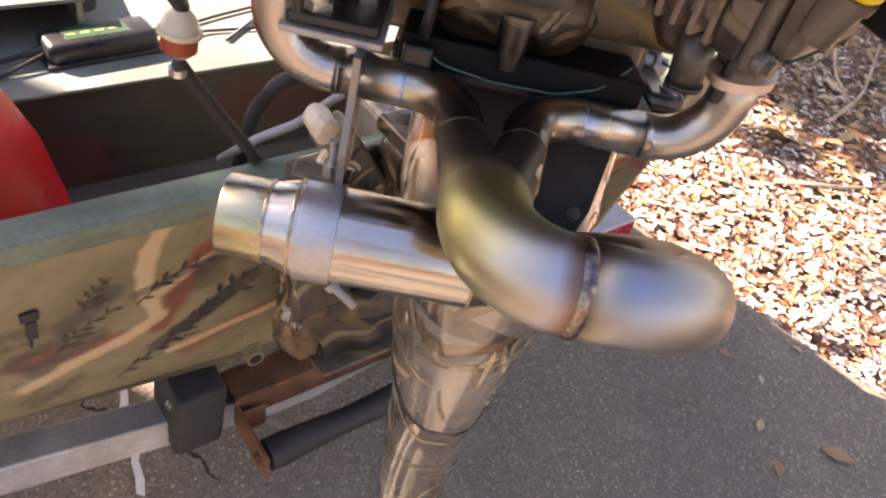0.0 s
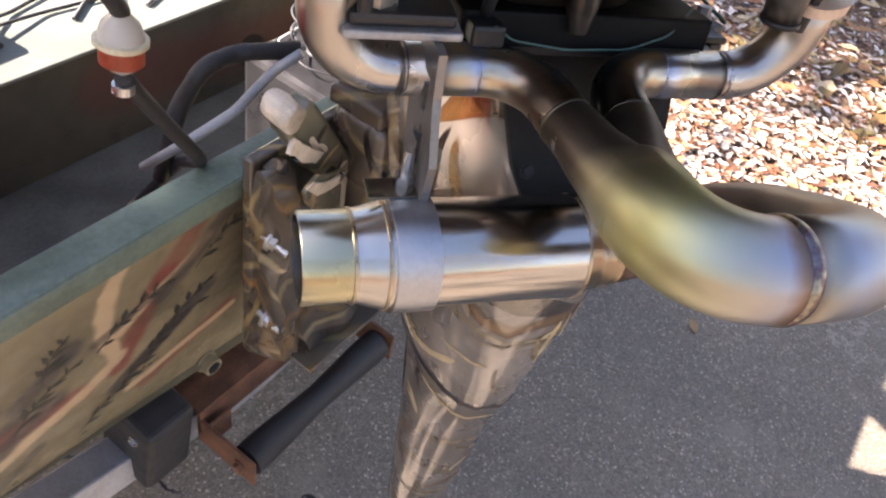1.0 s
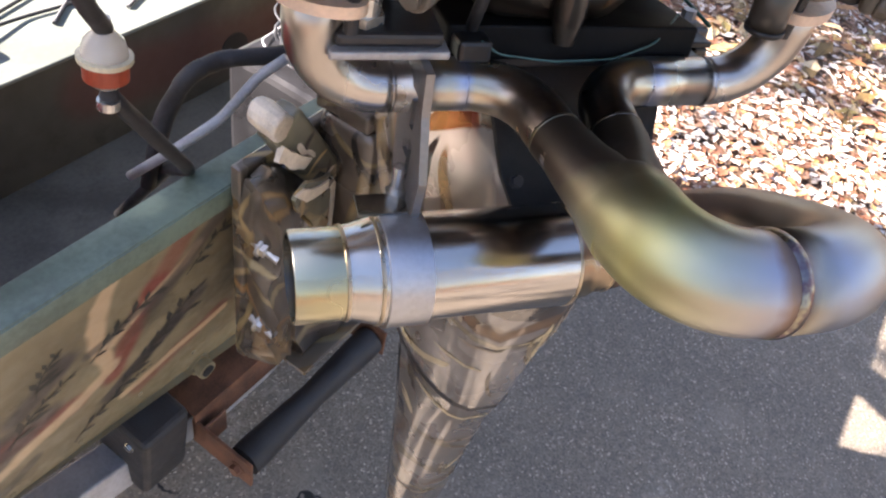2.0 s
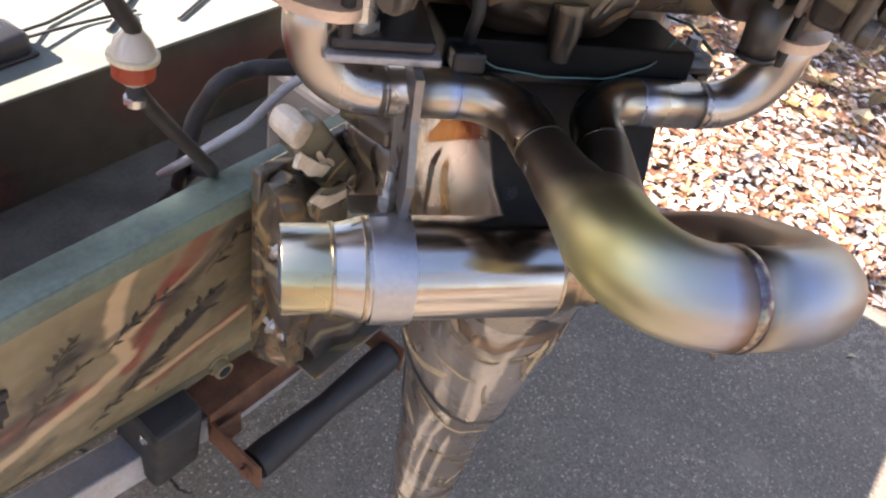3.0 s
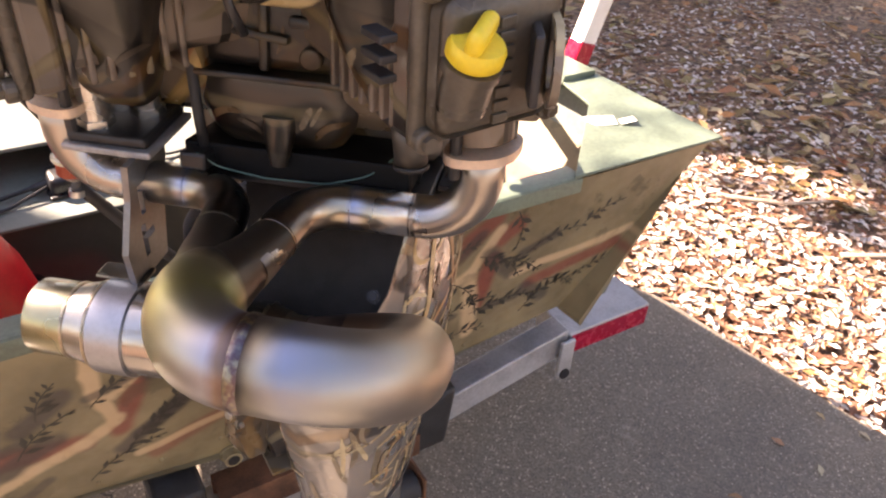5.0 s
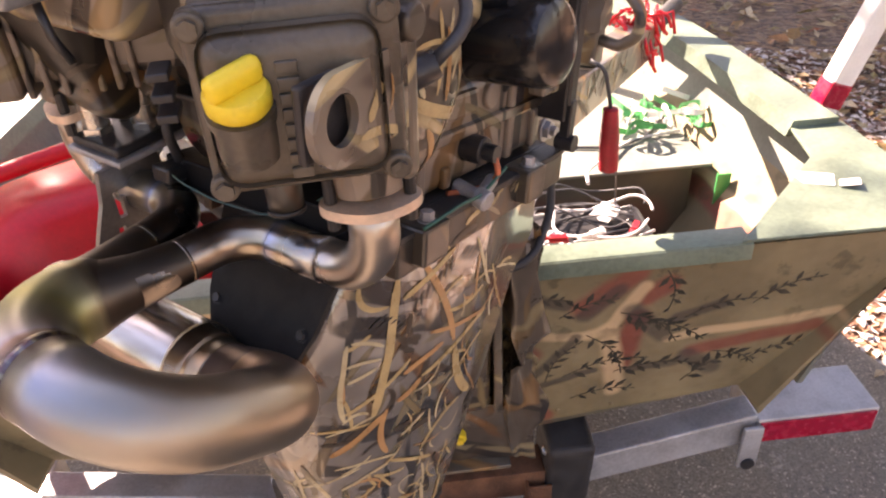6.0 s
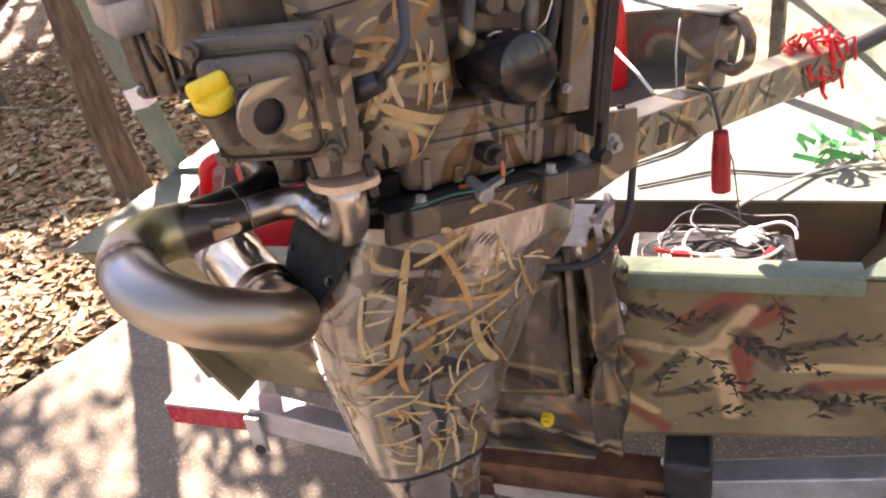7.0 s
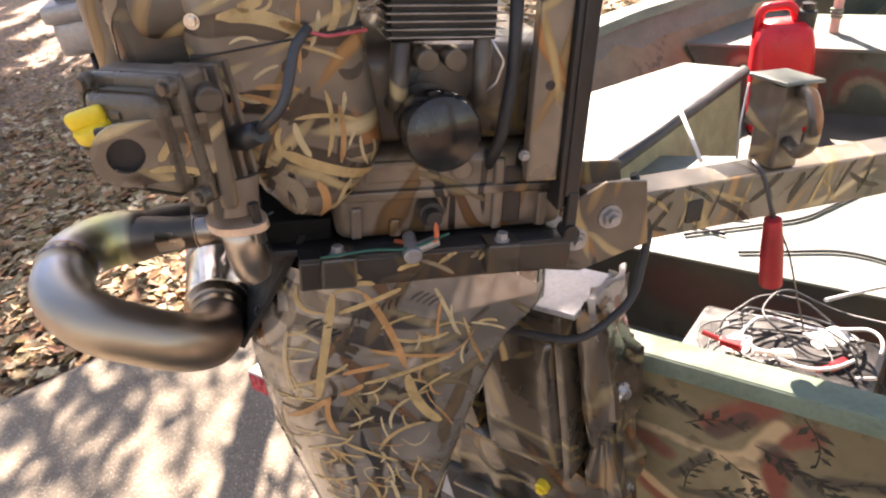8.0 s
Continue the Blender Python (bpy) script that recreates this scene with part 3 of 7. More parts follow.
# ---- hull ----
def hull_half(y):
    return lerp(y, ((-0.05, 0.87), (0.8, 0.79), (1.67, 0.62), (2.3, 0.36), (2.7, 0.2)))


CX = 0.24
boat = thing("jon_boat", "green flat-bottomed aluminium jon boat with hand-painted camouflage on a trailer", "boat")


def rake(z):
    return lerp(z, ((0.45, 0.085), (0.97, -0.02)))


def transom_slab(outline, thick):
    bm = bmesh.new()
    f = [bm.verts.new((x, rake(z), z)) for x, z in outline]
    b = [bm.verts.new((x, rake(z) + thick, z)) for x, z in outline]
    bm.faces.new(f)
    bm.faces.new(b[::-1])
    n = len(f)
    for i in range(n):
        bm.faces.new((f[i], b[i], b[(i + 1) % n], f[(i + 1) % n]))
    return bm


outline = [(CX - 0.865, 0.957), (CX + 0.865, 0.957), (CX + 0.63, 0.585), (CX + 0.3, 0.53), (CX, 0.49), (CX - 0.3, 0.53), (CX - 0.63, 0.585)]
part("transom", transom_slab(outline, 0.03), M_HULL, boat, "olive transom with airbrushed cream and maroon strokes")
part("transom_cap", join(box(CX - 0.5, CX + 0.54, -0.024, 0.02, 0.958, 0.966, 0.002), box(CX - 0.5, CX + 0.54, -0.026, -0.021, 0.935, 0.964, 0.001)), M_GREEN, boat, "weathered green transom cap", 30)
for s, nm in ((1, "starboard"), (-1, "port")):
    cor = [(CX + s * 0.52, -0.026), (CX + s * 0.885, -0.03), (CX + s * 0.86, 0.32), (CX + s * 0.76, 0.32), (CX + s * 0.74, 0.2)]
    part("corner_plate", extrude(cor if s > 0 else cor[::-1], Matrix.Translation((0, 0, 0.9665)), 0.006, 0.0015), M_GREEN, boat, "faded green corner plate")
    secs = []
    for i in range(15):
        y = -0.005 + 2.7 * i / 14
        h = hull_half(y)
        zt = 0.957
        secs.append([(CX + s * h, y, zt), (CX + s * (h - 0.006), y, zt), (CX + s * (h - 0.235), y, 0.57), (CX + s * (h - 0.24), y, 0.585)])
    part("side_panel", loft(secs), M_HULL, boat, "camouflaged side panel", 30)
    gun = [[(CX + s * (hull_half(y) + 0.012), y, 0.955), (CX + s * (hull_half(y) + 0.012), y, 0.985), (CX + s * (hull_half(y) - 0.075), y, 0.985), (CX + s * (hull_half(y) - 0.085), y, 0.955)] for y in (0.31 + 0.2 * i for i in range(13))]
    part("gunwale", loft(gun), M_GREEN, boat, "sun-bleached gunwale rail", 30)
    inn = [[(CX + s * (hull_half(y) - 0.02), y, 0.955), (CX + s * (hull_half(y) - 0.03), y, 0.955), (CX + s * (hull_half(y) - 0.15), y, 0.6), (CX + s * (hull_half(y) - 0.14), y, 0.6)] for y in (0.03 + 0.2 * i for i in range(14))]
    part("inner_side", loft(inn), M_DECK, boat, "pale painted inner side", 30)
part("bow_panel", box(CX - 0.22, CX + 0.22, 2.68, 2.71, 0.6, 0.985, 0.004), M_GREEN, boat)
bm = bmesh.new()
sec = [[bm.verts.new((CX + u * (hull_half(y) - 0.24), y, 0.585 - 0.095 * (1 - abs(u)) * max(0, 1 - y))) for u in (-1, -0.5, 0, 0.5, 1)] for y in (0.06, 0.6, 1.2, 1.8, 2.7)]
for a, b in zip(sec, sec[1:]):
    for j in range(4):
        bm.faces.new((a[j], a[j + 1], b[j + 1], b[j]))
part("bottom", bm, M_HULL, boat, smooth=30)
# Floor tone set darker to hold the shade that falls on it.
part("floor", box(CX - 0.5, CX + 0.5, 0.1, 2.3, 0.6, 0.612, 0.002), plain("worn_olive_floor_shade_darkened", (0.085, 0.085, 0.07), 0.6, 0.0, 0.4, 9), boat, "worn olive-grey floor sheet coloured darker for shade")
part("well_wall", box(CX - 0.66, CX + 0.66, 0.478, 0.488, 0.612, 0.812, 0.001), M_INNER, boat, "dark painted bulkhead behind the stern well")
bm = extrude([(CX - 0.7, 0.468), (CX + 0.7, 0.468), (CX + 0.65, 1.16), (CX - 0.66, 0.78)], Matrix.Translation((0, 0, 0.813)), 0.007, 0.002)
part("rear_deck", bm, M_DECK, boat, "sunlit pale rear deck sheet")
part("deck_front", extrude([(CX + 0.6, 1.138), (CX - 0.6, 0.788), (CX - 0.6, 0.78), (CX + 0.6, 1.13)], Matrix.Translation((0, 0, 0.6125)), 0.2), M_INNER, boat)
for wx in (-0.1, 0.62):
    part("bulkhead_hole", cyl((wx, 0.476, 0.68), (wx, 0.481, 0.68), 0.035, n=24), M_BLACK, boat)


def sprig(x, z, turn, length, leaves):
    """A stencilled twig with paired leaves, laid on the raked transom."""
    bm = bmesh.new()
    u, v = Vector((math.cos(radians(turn)), math.sin(radians(turn)))), Vector((-math.sin(radians(turn)), math.cos(radians(turn))))

    def at(s, w):
        q = Vector((x, z)) + u * s + v * w
        return bm.verts.new((q.x, rake(q.y) - 0.0009, q.y))
    bow = lambda s: 0.12 * length * math.sin(3.1 * s / length)
    for i in range(6):
        a, b = length * i / 6, length * (i + 1) / 6
        bm.faces.new((at(a, bow(a) - 0.0012), at(b, bow(b) - 0.0012), at(b, bow(b) + 0.0012), at(a, bow(a) + 0.0012)))
    for i in range(leaves):
        s = length * (0.12 + 0.86 * (i + 0.7 * noise.noise((x * 23, i * 3.1, z * 29))) / leaves)
        side = 1 if i % 2 else -1
        L = 0.0175 * (1.15 - 0.5 * i / leaves) * (1 + 0.9 * noise.noise((x * 40, z * 40, i * 1.7)))
        side *= 1 + 0.35 * noise.noise((x * 31, i * 2.3, z * 17))
        bm.faces.new((at(s, bow(s)), at(s + L * 0.3, bow(s) + side * L * 0.62), at(s + L * 0.95, bow(s) + side * L * 0.95), at(s + L * 0.7, bow(s) + side * L * 0.3)))
    part("leaf_stencil", bm, M_SPRIG, boat)


sprig(-0.13, 0.78, 62, 0.08, 8)
sprig(-0.17, 0.7, 40, 0.12, 9)
sprig(-0.06, 0.77, 30, 0.12, 9)
sprig(-0.03, 0.62, 38, 0.17, 13)
sprig(0.02, 0.66, 48, 0.15, 11)
sprig(-0.09, 0.58, 25, 0.14, 9)
sprig(0.08, 0.82, 35, 0.13, 9)
sprig(0.42, 0.86, 5, 0.1, 9)
sprig(0.49, 0.66, 62, 0.12, 10)
sprig(0.52, 0.67, 12, 0.15, 11)
sprig(0.5, 0.83, 20, 0.1, 8)
sprig(0.6, 0.83, -40, 0.14, 12)
sprig(0.62, 0.8, -25, 0.15, 12)
sprig(0.61, 0.67, -4, 0.17, 13)
sprig(0.55, 0.78, -58, 0.14, 10)
sprig(0.66, 0.92, -80, 0.1, 7)
sprig(0.71, 0.8, 15, 0.12, 8)
sprig(0.74, 0.62, 35, 0.12, 9)
sprig(0.78, 0.7, -30, 0.1, 8)
sprig(0.54, 0.6, 5, 0.12, 8)
sprig(0.84, 0.66, 20, 0.12, 9)
sprig(0.82, 0.82, 25, 0.12, 9)

part("transom_clip", join(*[xform(bm, pose(-0.19, rake(0.8), 0.8, 12, 0, 0)) for bm in (box(-0.011, 0.011, -0.006, -0.001, 0.012, 0.03, 0.002), box(-0.006, 0.006, -0.008, -0.001, -0.028, 0.012, 0.002), cyl((-0.002, -0.004, -0.028), (-0.004, -0.004, -0.05), 0.0022, n=8))]), M_RUBBER, boat, "small dark clip on the transom")
part("torn_sticker", join(xform(box(-0.04, 0.02, -0.018, 0.018, 0, 0.001), pose(0.955, 0.12, 0.9735, 2, -3, -25)), xform(box(-0.008, 0.022, -0.014, 0.014, 0, 0.001), pose(0.985, 0.1, 0.975, -8, -14, -25))), M_WHITE, boat, "torn white sticker")
drain = part("drain_tube", join(cyl((0.134, 0.05, 0.508), (0.134, 0.1, 0.508), 0.016, n=20), cyl((0.134, 0.066, 0.508), (0.134, 0.072, 0.508), 0.02, n=20)), M_HULL, boat)
part("drain_bore", cyl((0.134, 0.0485, 0.508), (0.134, 0.0505, 0.508), 0.011, n=18), M_BLACK, drain)
for i in range(9):
    x = CX - 0.42 + i * 0.1
    part("rivet", lathe([(0, 0.0045), (0.0015, 0.004), (0.0025, 0.001)], (x, rake(0.56 + 0.02 * abs(x - CX)) - 0.0005, 0.56 + 0.02 * abs(x - CX)), (0, -1, 0), 10), M_HULL, boat)

# bench along the port side and the thwart before the bow
bench = thing("side_bench", "low pale painted storage bench along the hull side", "bench")
part("bench_top", extrude([(0.075, 0.62), (0.162, 1.42), (-0.03, 1.44), (-0.2, 1.1), (-0.4, 0.78), (-0.44, 0.62)], Matrix.Translation((0, 0, 0.893)), 0.008, 0.002), M_DECK, bench)
part("bench_face", extrude([(0.065, 0.62), (0.152, 1.418), (0.142, 1.418), (0.055, 0.62)], Matrix.Translation((0, 0, 0.6125)), 0.28), plain("tan_bench_side", (0.3, 0.29, 0.19), 0.6), bench, "tan bench side")
part("bench_trim", sweep([(0.072, 0.62, 0.891), (0.159, 1.423, 0.891)], 0.017, 12), M_CABLE, bench, "dark edge trim")
part("bench_end", extrude([(0.152, 1.419), (-0.03, 1.438), (-0.03, 1.43), (0.15, 1.411)], Matrix.Translation((0, 0, 0.6125)), 0.279), M_GREEN, bench)
thwart = thing("bow_thwart", "green cross bench by the bow with airbrushed maroon arcs", "bench")
part("thwart_top", extrude([(CX - 0.42, 1.875), (CX + 0.42, 1.875), (CX + 0.27, 2.3), (CX - 0.27, 2.3)], Matrix.Translation((0, 0, 0.8215)), 0.011, 0.002), M_DECK, thwart)
arcs = []
for cx, cz, r, a0, a1 in ((0.42, 0.67, 0.09, 10, 190), (0.2, 0.66, 0.085, -60, 110), (0.63, 0.72, 0.07, 60, 230), (0.02, 0.74, 0.06, 20, 150)):
    for q in range(7):
        p, w = (radians(a0 + (a1 - a0) * (q + e) / 7) for e in (0, 1))
        arcs.append((cx + r * math.cos(p), cz + r * math.sin(p), cx + r * math.cos(w), cz + r * math.sin(w), 0.024, (0.16, 0.065, 0.05), 0.6))
        arcs.append((cx + 0.72 * r * math.cos(p), cz + 0.72 * r * math.sin(p), cx + 0.72 * r * math.cos(w), cz + 0.72 * r * math.sin(w), 0.02, (0.3, 0.25, 0.17), 0.45))
part("thwart_face", extrude([(CX - 0.3, 0.6125), (CX + 0.3, 0.6125), (CX + 0.42, 0.821), (CX - 0.42, 0.821)], Matrix(((1, 0, 0, 0), (0, 0, 1, 1.88), (0, 1, 0, 0), (0, 0, 0, 1))), 0.01), strokes_paint("green_bench_paint", (0.105, 0.125, 0.095), arcs), thwart, "green bench front with maroon and cream arcs")


# ---- trailer ----
trailer = thing("boat_trailer", "galvanized boat trailer with rusty centre roller and red tape ends", "trailer")


def bar(points, w, h):
    """A square bar along points in the x-z plane."""
    bm = bmesh.new()
    rings = []
    for x, y, z in points:
        rings.append([bm.verts.new((x, y + a * w / 2, z + b * h / 2)) for a, b in ((-1, -1), (1, -1), (1, 1), (-1, 1))])
    for a, b in zip(rings, rings[1:]):
        for j in range(4):
            bm.faces.new((a[j], a[(j + 1) % 4], b[(j + 1) % 4], b[j]))
    bm.faces.new(rings[0][::-1])
    bm.faces.new(rings[-1])
    bmesh.ops.recalc_face_normals(bm, faces=bm.faces)
    bmesh.ops.bevel(bm, geom=bm.edges[:], offset=0.004, segments=2, profile=0.5, affect="EDGES")
    return bm


part("crossbar", bar([(-0.45, 0.11, 0.43), (0.2, 0.11, 0.3), (0.3, 0.11, 0.3), (0.93, 0.11, 0.43)], 0.06, 0.075), M_GALV, trailer, "bent galvanized crossbar")
for x0, x1 in ((-0.69, -0.45), (0.93, 1.18)):
    end = part("light_bar", box(x0, x1, 0.075, 0.2, 0.392, 0.457, 0.004), M_GALV, trailer)
    part("red_tape", box(x0 + 0.006, x1 - 0.006, 0.0715, 0.076, 0.398, 0.45, 0.001), M_TAPE_RED, end, "red reflective tape")
    xi = x1 + 0.012 if x0 < 0 else x0 - 0.012
    part("hanger", box(xi - 0.02, xi + 0.02, 0.06, 0.07, 0.34, 0.45, 0.003), M_GALV, end)
    part("hanger_eye", cyl((xi, 0.055, 0.352), (xi, 0.073, 0.352), 0.014, n=16), M_BLACK, end)
for px in (0.03, 0.545):
    pad = part("bunk_pad", xform(box(-0.045, 0.045, -0.055, 0.06, -0.1, 0.09, 0.012, 3), pose(px, 0.09, 0.41, 8, 0, 0)), M_RUBBER, trailer, "black carpeted bunk end")
    part("pad_bolt", hexbolt((px - 0.046, 0.06, 0.46), (-1, 0, 0), 0.007), M_ZINC, pad)
    part("bunk", box(px - 0.04, px + 0.04, 0.16, 2.0, 0.45, 0.5, 0.006), M_BROWN, trailer)
part("roller_channel", extrude([(0.05, 0.345), (0.056, 0.345), (0.056, 0.404), (0.114, 0.404), (0.114, 0.345), (0.12, 0.345), (0.12, 0.411), (0.05, 0.411)], Matrix(((0, 0, 1, 0.1), (1, 0, 0, 0), (0, 1, 0, 0), (0, 0, 0, 1))), 0.4, 0.0015), M_RUST, trailer, "rusted steel channel")
for x in (0.1, 0.46):
    part("roller_bracket", join(box(x, x + 0.006, -0.075, 0.06, 0.32, 0.39, 0.002), box(x, x + 0.05, 0.03, 0.036, 0.33, 0.39, 0.002)), M_RUST, trailer, "rusty bracket")
    part("roller_bolt", hexbolt((x - 0.001, -0.045, 0.352), (-1, 0, 0), 0.011, 0.01), M_RUST, trailer)
part("keel_roller", lathe([(0, 0.008), (0.001, 0.03), (0.03, 0.031), (0.17, 0.024), (0.31, 0.031), (0.339, 0.03), (0.34, 0.008)], (0.115, -0.045, 0.352), (1, 0, 0), 28), M_RUBBER, trailer, "worn black keel roller", 40)
for x, tilt in ((-0.6, 1), (1.1, -1)):
    part("frame_rail", box(x - 0.03, x + 0.03, 0.2, 2.6, 0.34, 0.4, 0.004), M_GALV, trailer)


def guide_post(x, y, lean, mat_post, mat_tape, label, z_tape):
    g = thing("guide_post", label, "post", group="trailer guide posts")
    m = Matrix.Translation((x, y, 0.4)) @ Matrix.Rotation(math.atan(lean), 4, "Y")
    part("post", xform(box(-0.022, 0.022, -0.022, 0.022, 0.0, 1.5, 0.006), m), mat_post, g)
    part("tape", xform(box(-0.0235, 0.0235, -0.0235, 0.0235, z_tape - 0.425, z_tape - 0.37, 0.006), m), mat_tape, g)
    part("foot", box(x - 0.035, x + 0.035, y - 0.03, y + 0.03, 0.34, 0.45, 0.004), M_GALV, g)


guide_post(-0.57, 0.4, -0.185, M_GREEN, M_TAPE, "green guide post with a band of white tape", 1.14)
guide_post(0.945, 0.42, 0.32, M_WHITE, M_TAPE_RED, "white guide post with a band of red tape", 1.01)

# ---- mud motor, in its own axes: x starboard, y ahead, z up ----
MOTOR = pose(0.114, -0.3525, 0, 0, 0, -39.85)
motor = thing("mud_motor", "camouflaged mud motor with a stainless exhaust, turned on the transom", "outboard motor", MOTOR)

# leg housing
LX = 0.04
NOSE = ((0.3, 0.06), (0.7, 0.02), (0.8, 0.008), (0.868, -0.01), (0.9, -0.014), (0.96, -0.022), (1.04, -0.032), (1.16, -0.033), (1.2, -0.005), (1.25, 0.03), (1.29, 0.06))
FRONT = ((0.3, 0.1), (0.7, 0.115), (0.85, 0.14), (0.868, 0.146), (0.934, 0.165), (1.007, 0.192), (1.073, 0.225), (1.136, 0.256), (1.18, 0.3), (1.29, 0.31))
HALF = ((0.3, 0.03), (0.7, 0.052), (0.85, 0.06), (0.868, 0.068), (0.93, 0.08), (1.03, 0.094), (1.1, 0.1), (1.29, 0.1))
FLAT = ((0.3, 0.01), (0.9, 0.016), (1.1, 0.028), (1.16, 0.036), (1.2, 0.052), (1.25, 0.068), (1.29, 0.075))


def leg_section(z, tilt=0.0):
    a, b, w, f = lerp(z, NOSE), lerp(z, FRONT), lerp(z, HALF), lerp(z, FLAT)
    right = []
    wide = min(a + 0.16, b - 0.03)
    for i in range(7):
        u = i / 6
        right.append((f + (w - f) * math.sin(u * math.pi / 2) ** 0.9, a + (wide - a) * (1 - math.cos(u * math.pi / 2)) ** 0.75))
    right += [(w, b - 0.015), (w - 0.012, b), (w * 0.4, b + 0.004)]
    left = [(-x, y) for x, y in right[::-1]]
    # the rail slopes down towards the bow
    top = lambda y: z - tilt * (y - 0.06)
    return [(LX + x, y, top(y)) for x, y in right + left]


zs = [0.868, 0.9, 0.935, 0.97, 1.005, 1.04, 1.075, 1.11, 1.14, 1.165, 1.19, 1.215, 1.235, 1.255]
leg_upper = part("leg_housing", loft([leg_section(z, max(0, (z - 1.1) / 0.16) * 0.24) for z in zs]), M_CAMO_GLOSS, motor, "glossy reed-camouflage drive housing", 50)
leg_lower = part("lower_leg", loft([leg_section(z) for z in (0.4, 0.5, 0.6, 0.7, 0.78, 0.83, 0.85, 0.863)]), M_CAMO_GLOSS, motor, "glossy camouflaged lower leg", 50)
part("leg_ring", loft([[(LX + (x - LX) * 1.02, y * 1.0, z2) for x, y, _ in leg_section(0.868)] for z2 in (0.8625, 0.8685)]), M_BLACK_SATIN, motor)
# black plate on the slanted aft opening
plate = bmesh.new()
fc = plate.faces.new([plate.verts.new(p) for p in ((0.0, -0.041, 1.156), (0.076, -0.041, 1.156), (0.1, -0.006, 1.208), (0.116, 0.056, 1.295), (-0.04, 0.056, 1.295), (-0.024, -0.006, 1.208))])
ext = bmesh.ops.extrude_face_region(plate, geom=[fc])
bmesh.ops.translate(plate, verts=[v for v in ext["geom"] if isinstance(v, bmesh.types.BMVert)], vec=(0, -0.005, 0.0035))
part("guard_plate", plate, plain("matt_black_textured", (0.009, 0.009, 0.009), 0.75, 0.0, 0.4, 60, 0.5), motor, "black textured guard plate")


def leg_side(y, z):
    """How far out the housing's starboard face stands at this place."""
    z0 = z
    for _ in range(4):
        z0 = z + max(0, (z0 - 1.1) / 0.16) * 0.24 * (y - 0.06)
    ring = leg_section(z0)[:9]
    return float(np.interp(y, [p[1] for p in ring], [p[0] for p in ring]))


def reed(y, z, turn, length, bend, width, mat, proud=0.0009):
    """One printed reed blade of the camouflage film on the housing's starboard face."""
    bm = bmesh.new()
    c, sn = math.cos(radians(turn)), math.sin(radians(turn))
    prev = None
    for i in range(11):
        t = i / 10
        s, off = (t - 0.5) * length, bend * 4 * t * (1 - t)
        w = width / 2 * min(1, 0.25 + 2.2 * math.sin(math.pi * min(max(t, 0.03), 0.97)))
        cur = []
        for k2 in (-w, w):
            yy, zz = y + s * c - (off + k2) * sn, z + s * sn + (off + k2) * c
            cur.append(bm.verts.new((leg_side(yy, zz) + proud, yy, zz)))
        if prev:
            bm.faces.new((prev[0], cur[0], cur[1], prev[1]))
        prev = cur
    part("reed_print", bm, mat, motor)


reed(0.047, 1.161, -108, 0.140, -0.001, 0.0093, REED_TAN)
reed(0.085, 1.226, -10, 0.029, 0.005, 0.0035, REED_TAN)
reed(0.114, 1.172, -75, 0.107, 0.005, 0.0081, REED_RUST)
reed(0.143, 1.067, -71, 0.090, -0.008, 0.0119, REED_TAN)
reed(0.006, 1.145, -98, 0.086, -0.006, 0.0043, REED_PALE)
reed(0.029, 1.179, -32, 0.032, 0.002, 0.0036, REED_PALE)
reed(0.022, 1.163, -13, 0.032, 0.001, 0.0029, REED_PALE)
reed(0.019, 1.150, 8, 0.027, -0.001, 0.0036, REED_PALE)
reed(0.010, 1.100, 0, 0.023, 0.006, 0.0038, REED_PALE)
reed(0.034, 1.125, 24, 0.072, -0.003, 0.0044, REED_TAN)
reed(0.105, 1.213, 13, 0.071, -0.001, 0.0057, REED_TAN)
reed(0.085, 1.128, 3, 0.053, 0.001, 0.0059, REED_RUST)
reed(0.064, 1.102, 21, 0.030, -0.001, 0.0068, REED_RUST)
reed(0.133, 1.115, 6, 0.108, -0.001, 0.0053, REED_TAN)
reed(0.140, 1.137, -20, 0.099, -0.004, 0.0045, REED_RUST)
reed(0.153, 1.156, -8, 0.060, -0.006, 0.0045, REED_TAN)
reed(0.011, 1.075, 33, 0.057, -0.002, 0.0077, REED_RUST)
reed(0.038, 1.064, -91, 0.062, -0.007, 0.0062, REED_RUST)
reed(0.019, 1.030, -17, 0.062, 0.003, 0.0032, REED_PALE)
reed(0.017, 1.008, 16, 0.045, 0.002, 0.0040, REED_PALE)
reed(0.070, 0.994, -38, 0.071, -0.001, 0.0049, REED_TAN)
reed(0.042, 0.996, -27, 0.039, -0.003, 0.0041, REED_TAN)
reed(0.109, 1.014, 29, 0.068, 0.012, 0.0056, REED_TAN)
reed(0.113, 1.054, 55, 0.051, 0.010, 0.0039, REED_PALE)
reed(0.125, 1.011, -2, 0.034, -0.017, 0.0033, REED_PALE)
reed(0.044, 1.224, -61, 0.041, -0.013, 0.0056, REED_TAN)
reed(0.067, 1.051, 21, 0.031, -0.000, 0.0039, REED_PALE)
reed(0.184, 1.180, -76, 0.066, 0.001, 0.0045, REED_PALE)
reed(0.157, 1.088, 22, 0.043, 0.002, 0.0039, REED_TAN)
reed(0.036, 0.905, -99, 0.058, 0.003, 0.0053, REED_PALE)
reed(0.017, 0.981, 27, 0.022, -0.002, 0.0041, REED_TAN)
reed(0.059, 0.914, -84, 0.049, 0.007, 0.0052, REED_TAN)
reed(0.083, 0.885, -92, 0.103, 0.006, 0.0054, REED_PALE)
reed(0.144, 0.879, 74, 0.087, 0.005, 0.0055, REED_PALE)
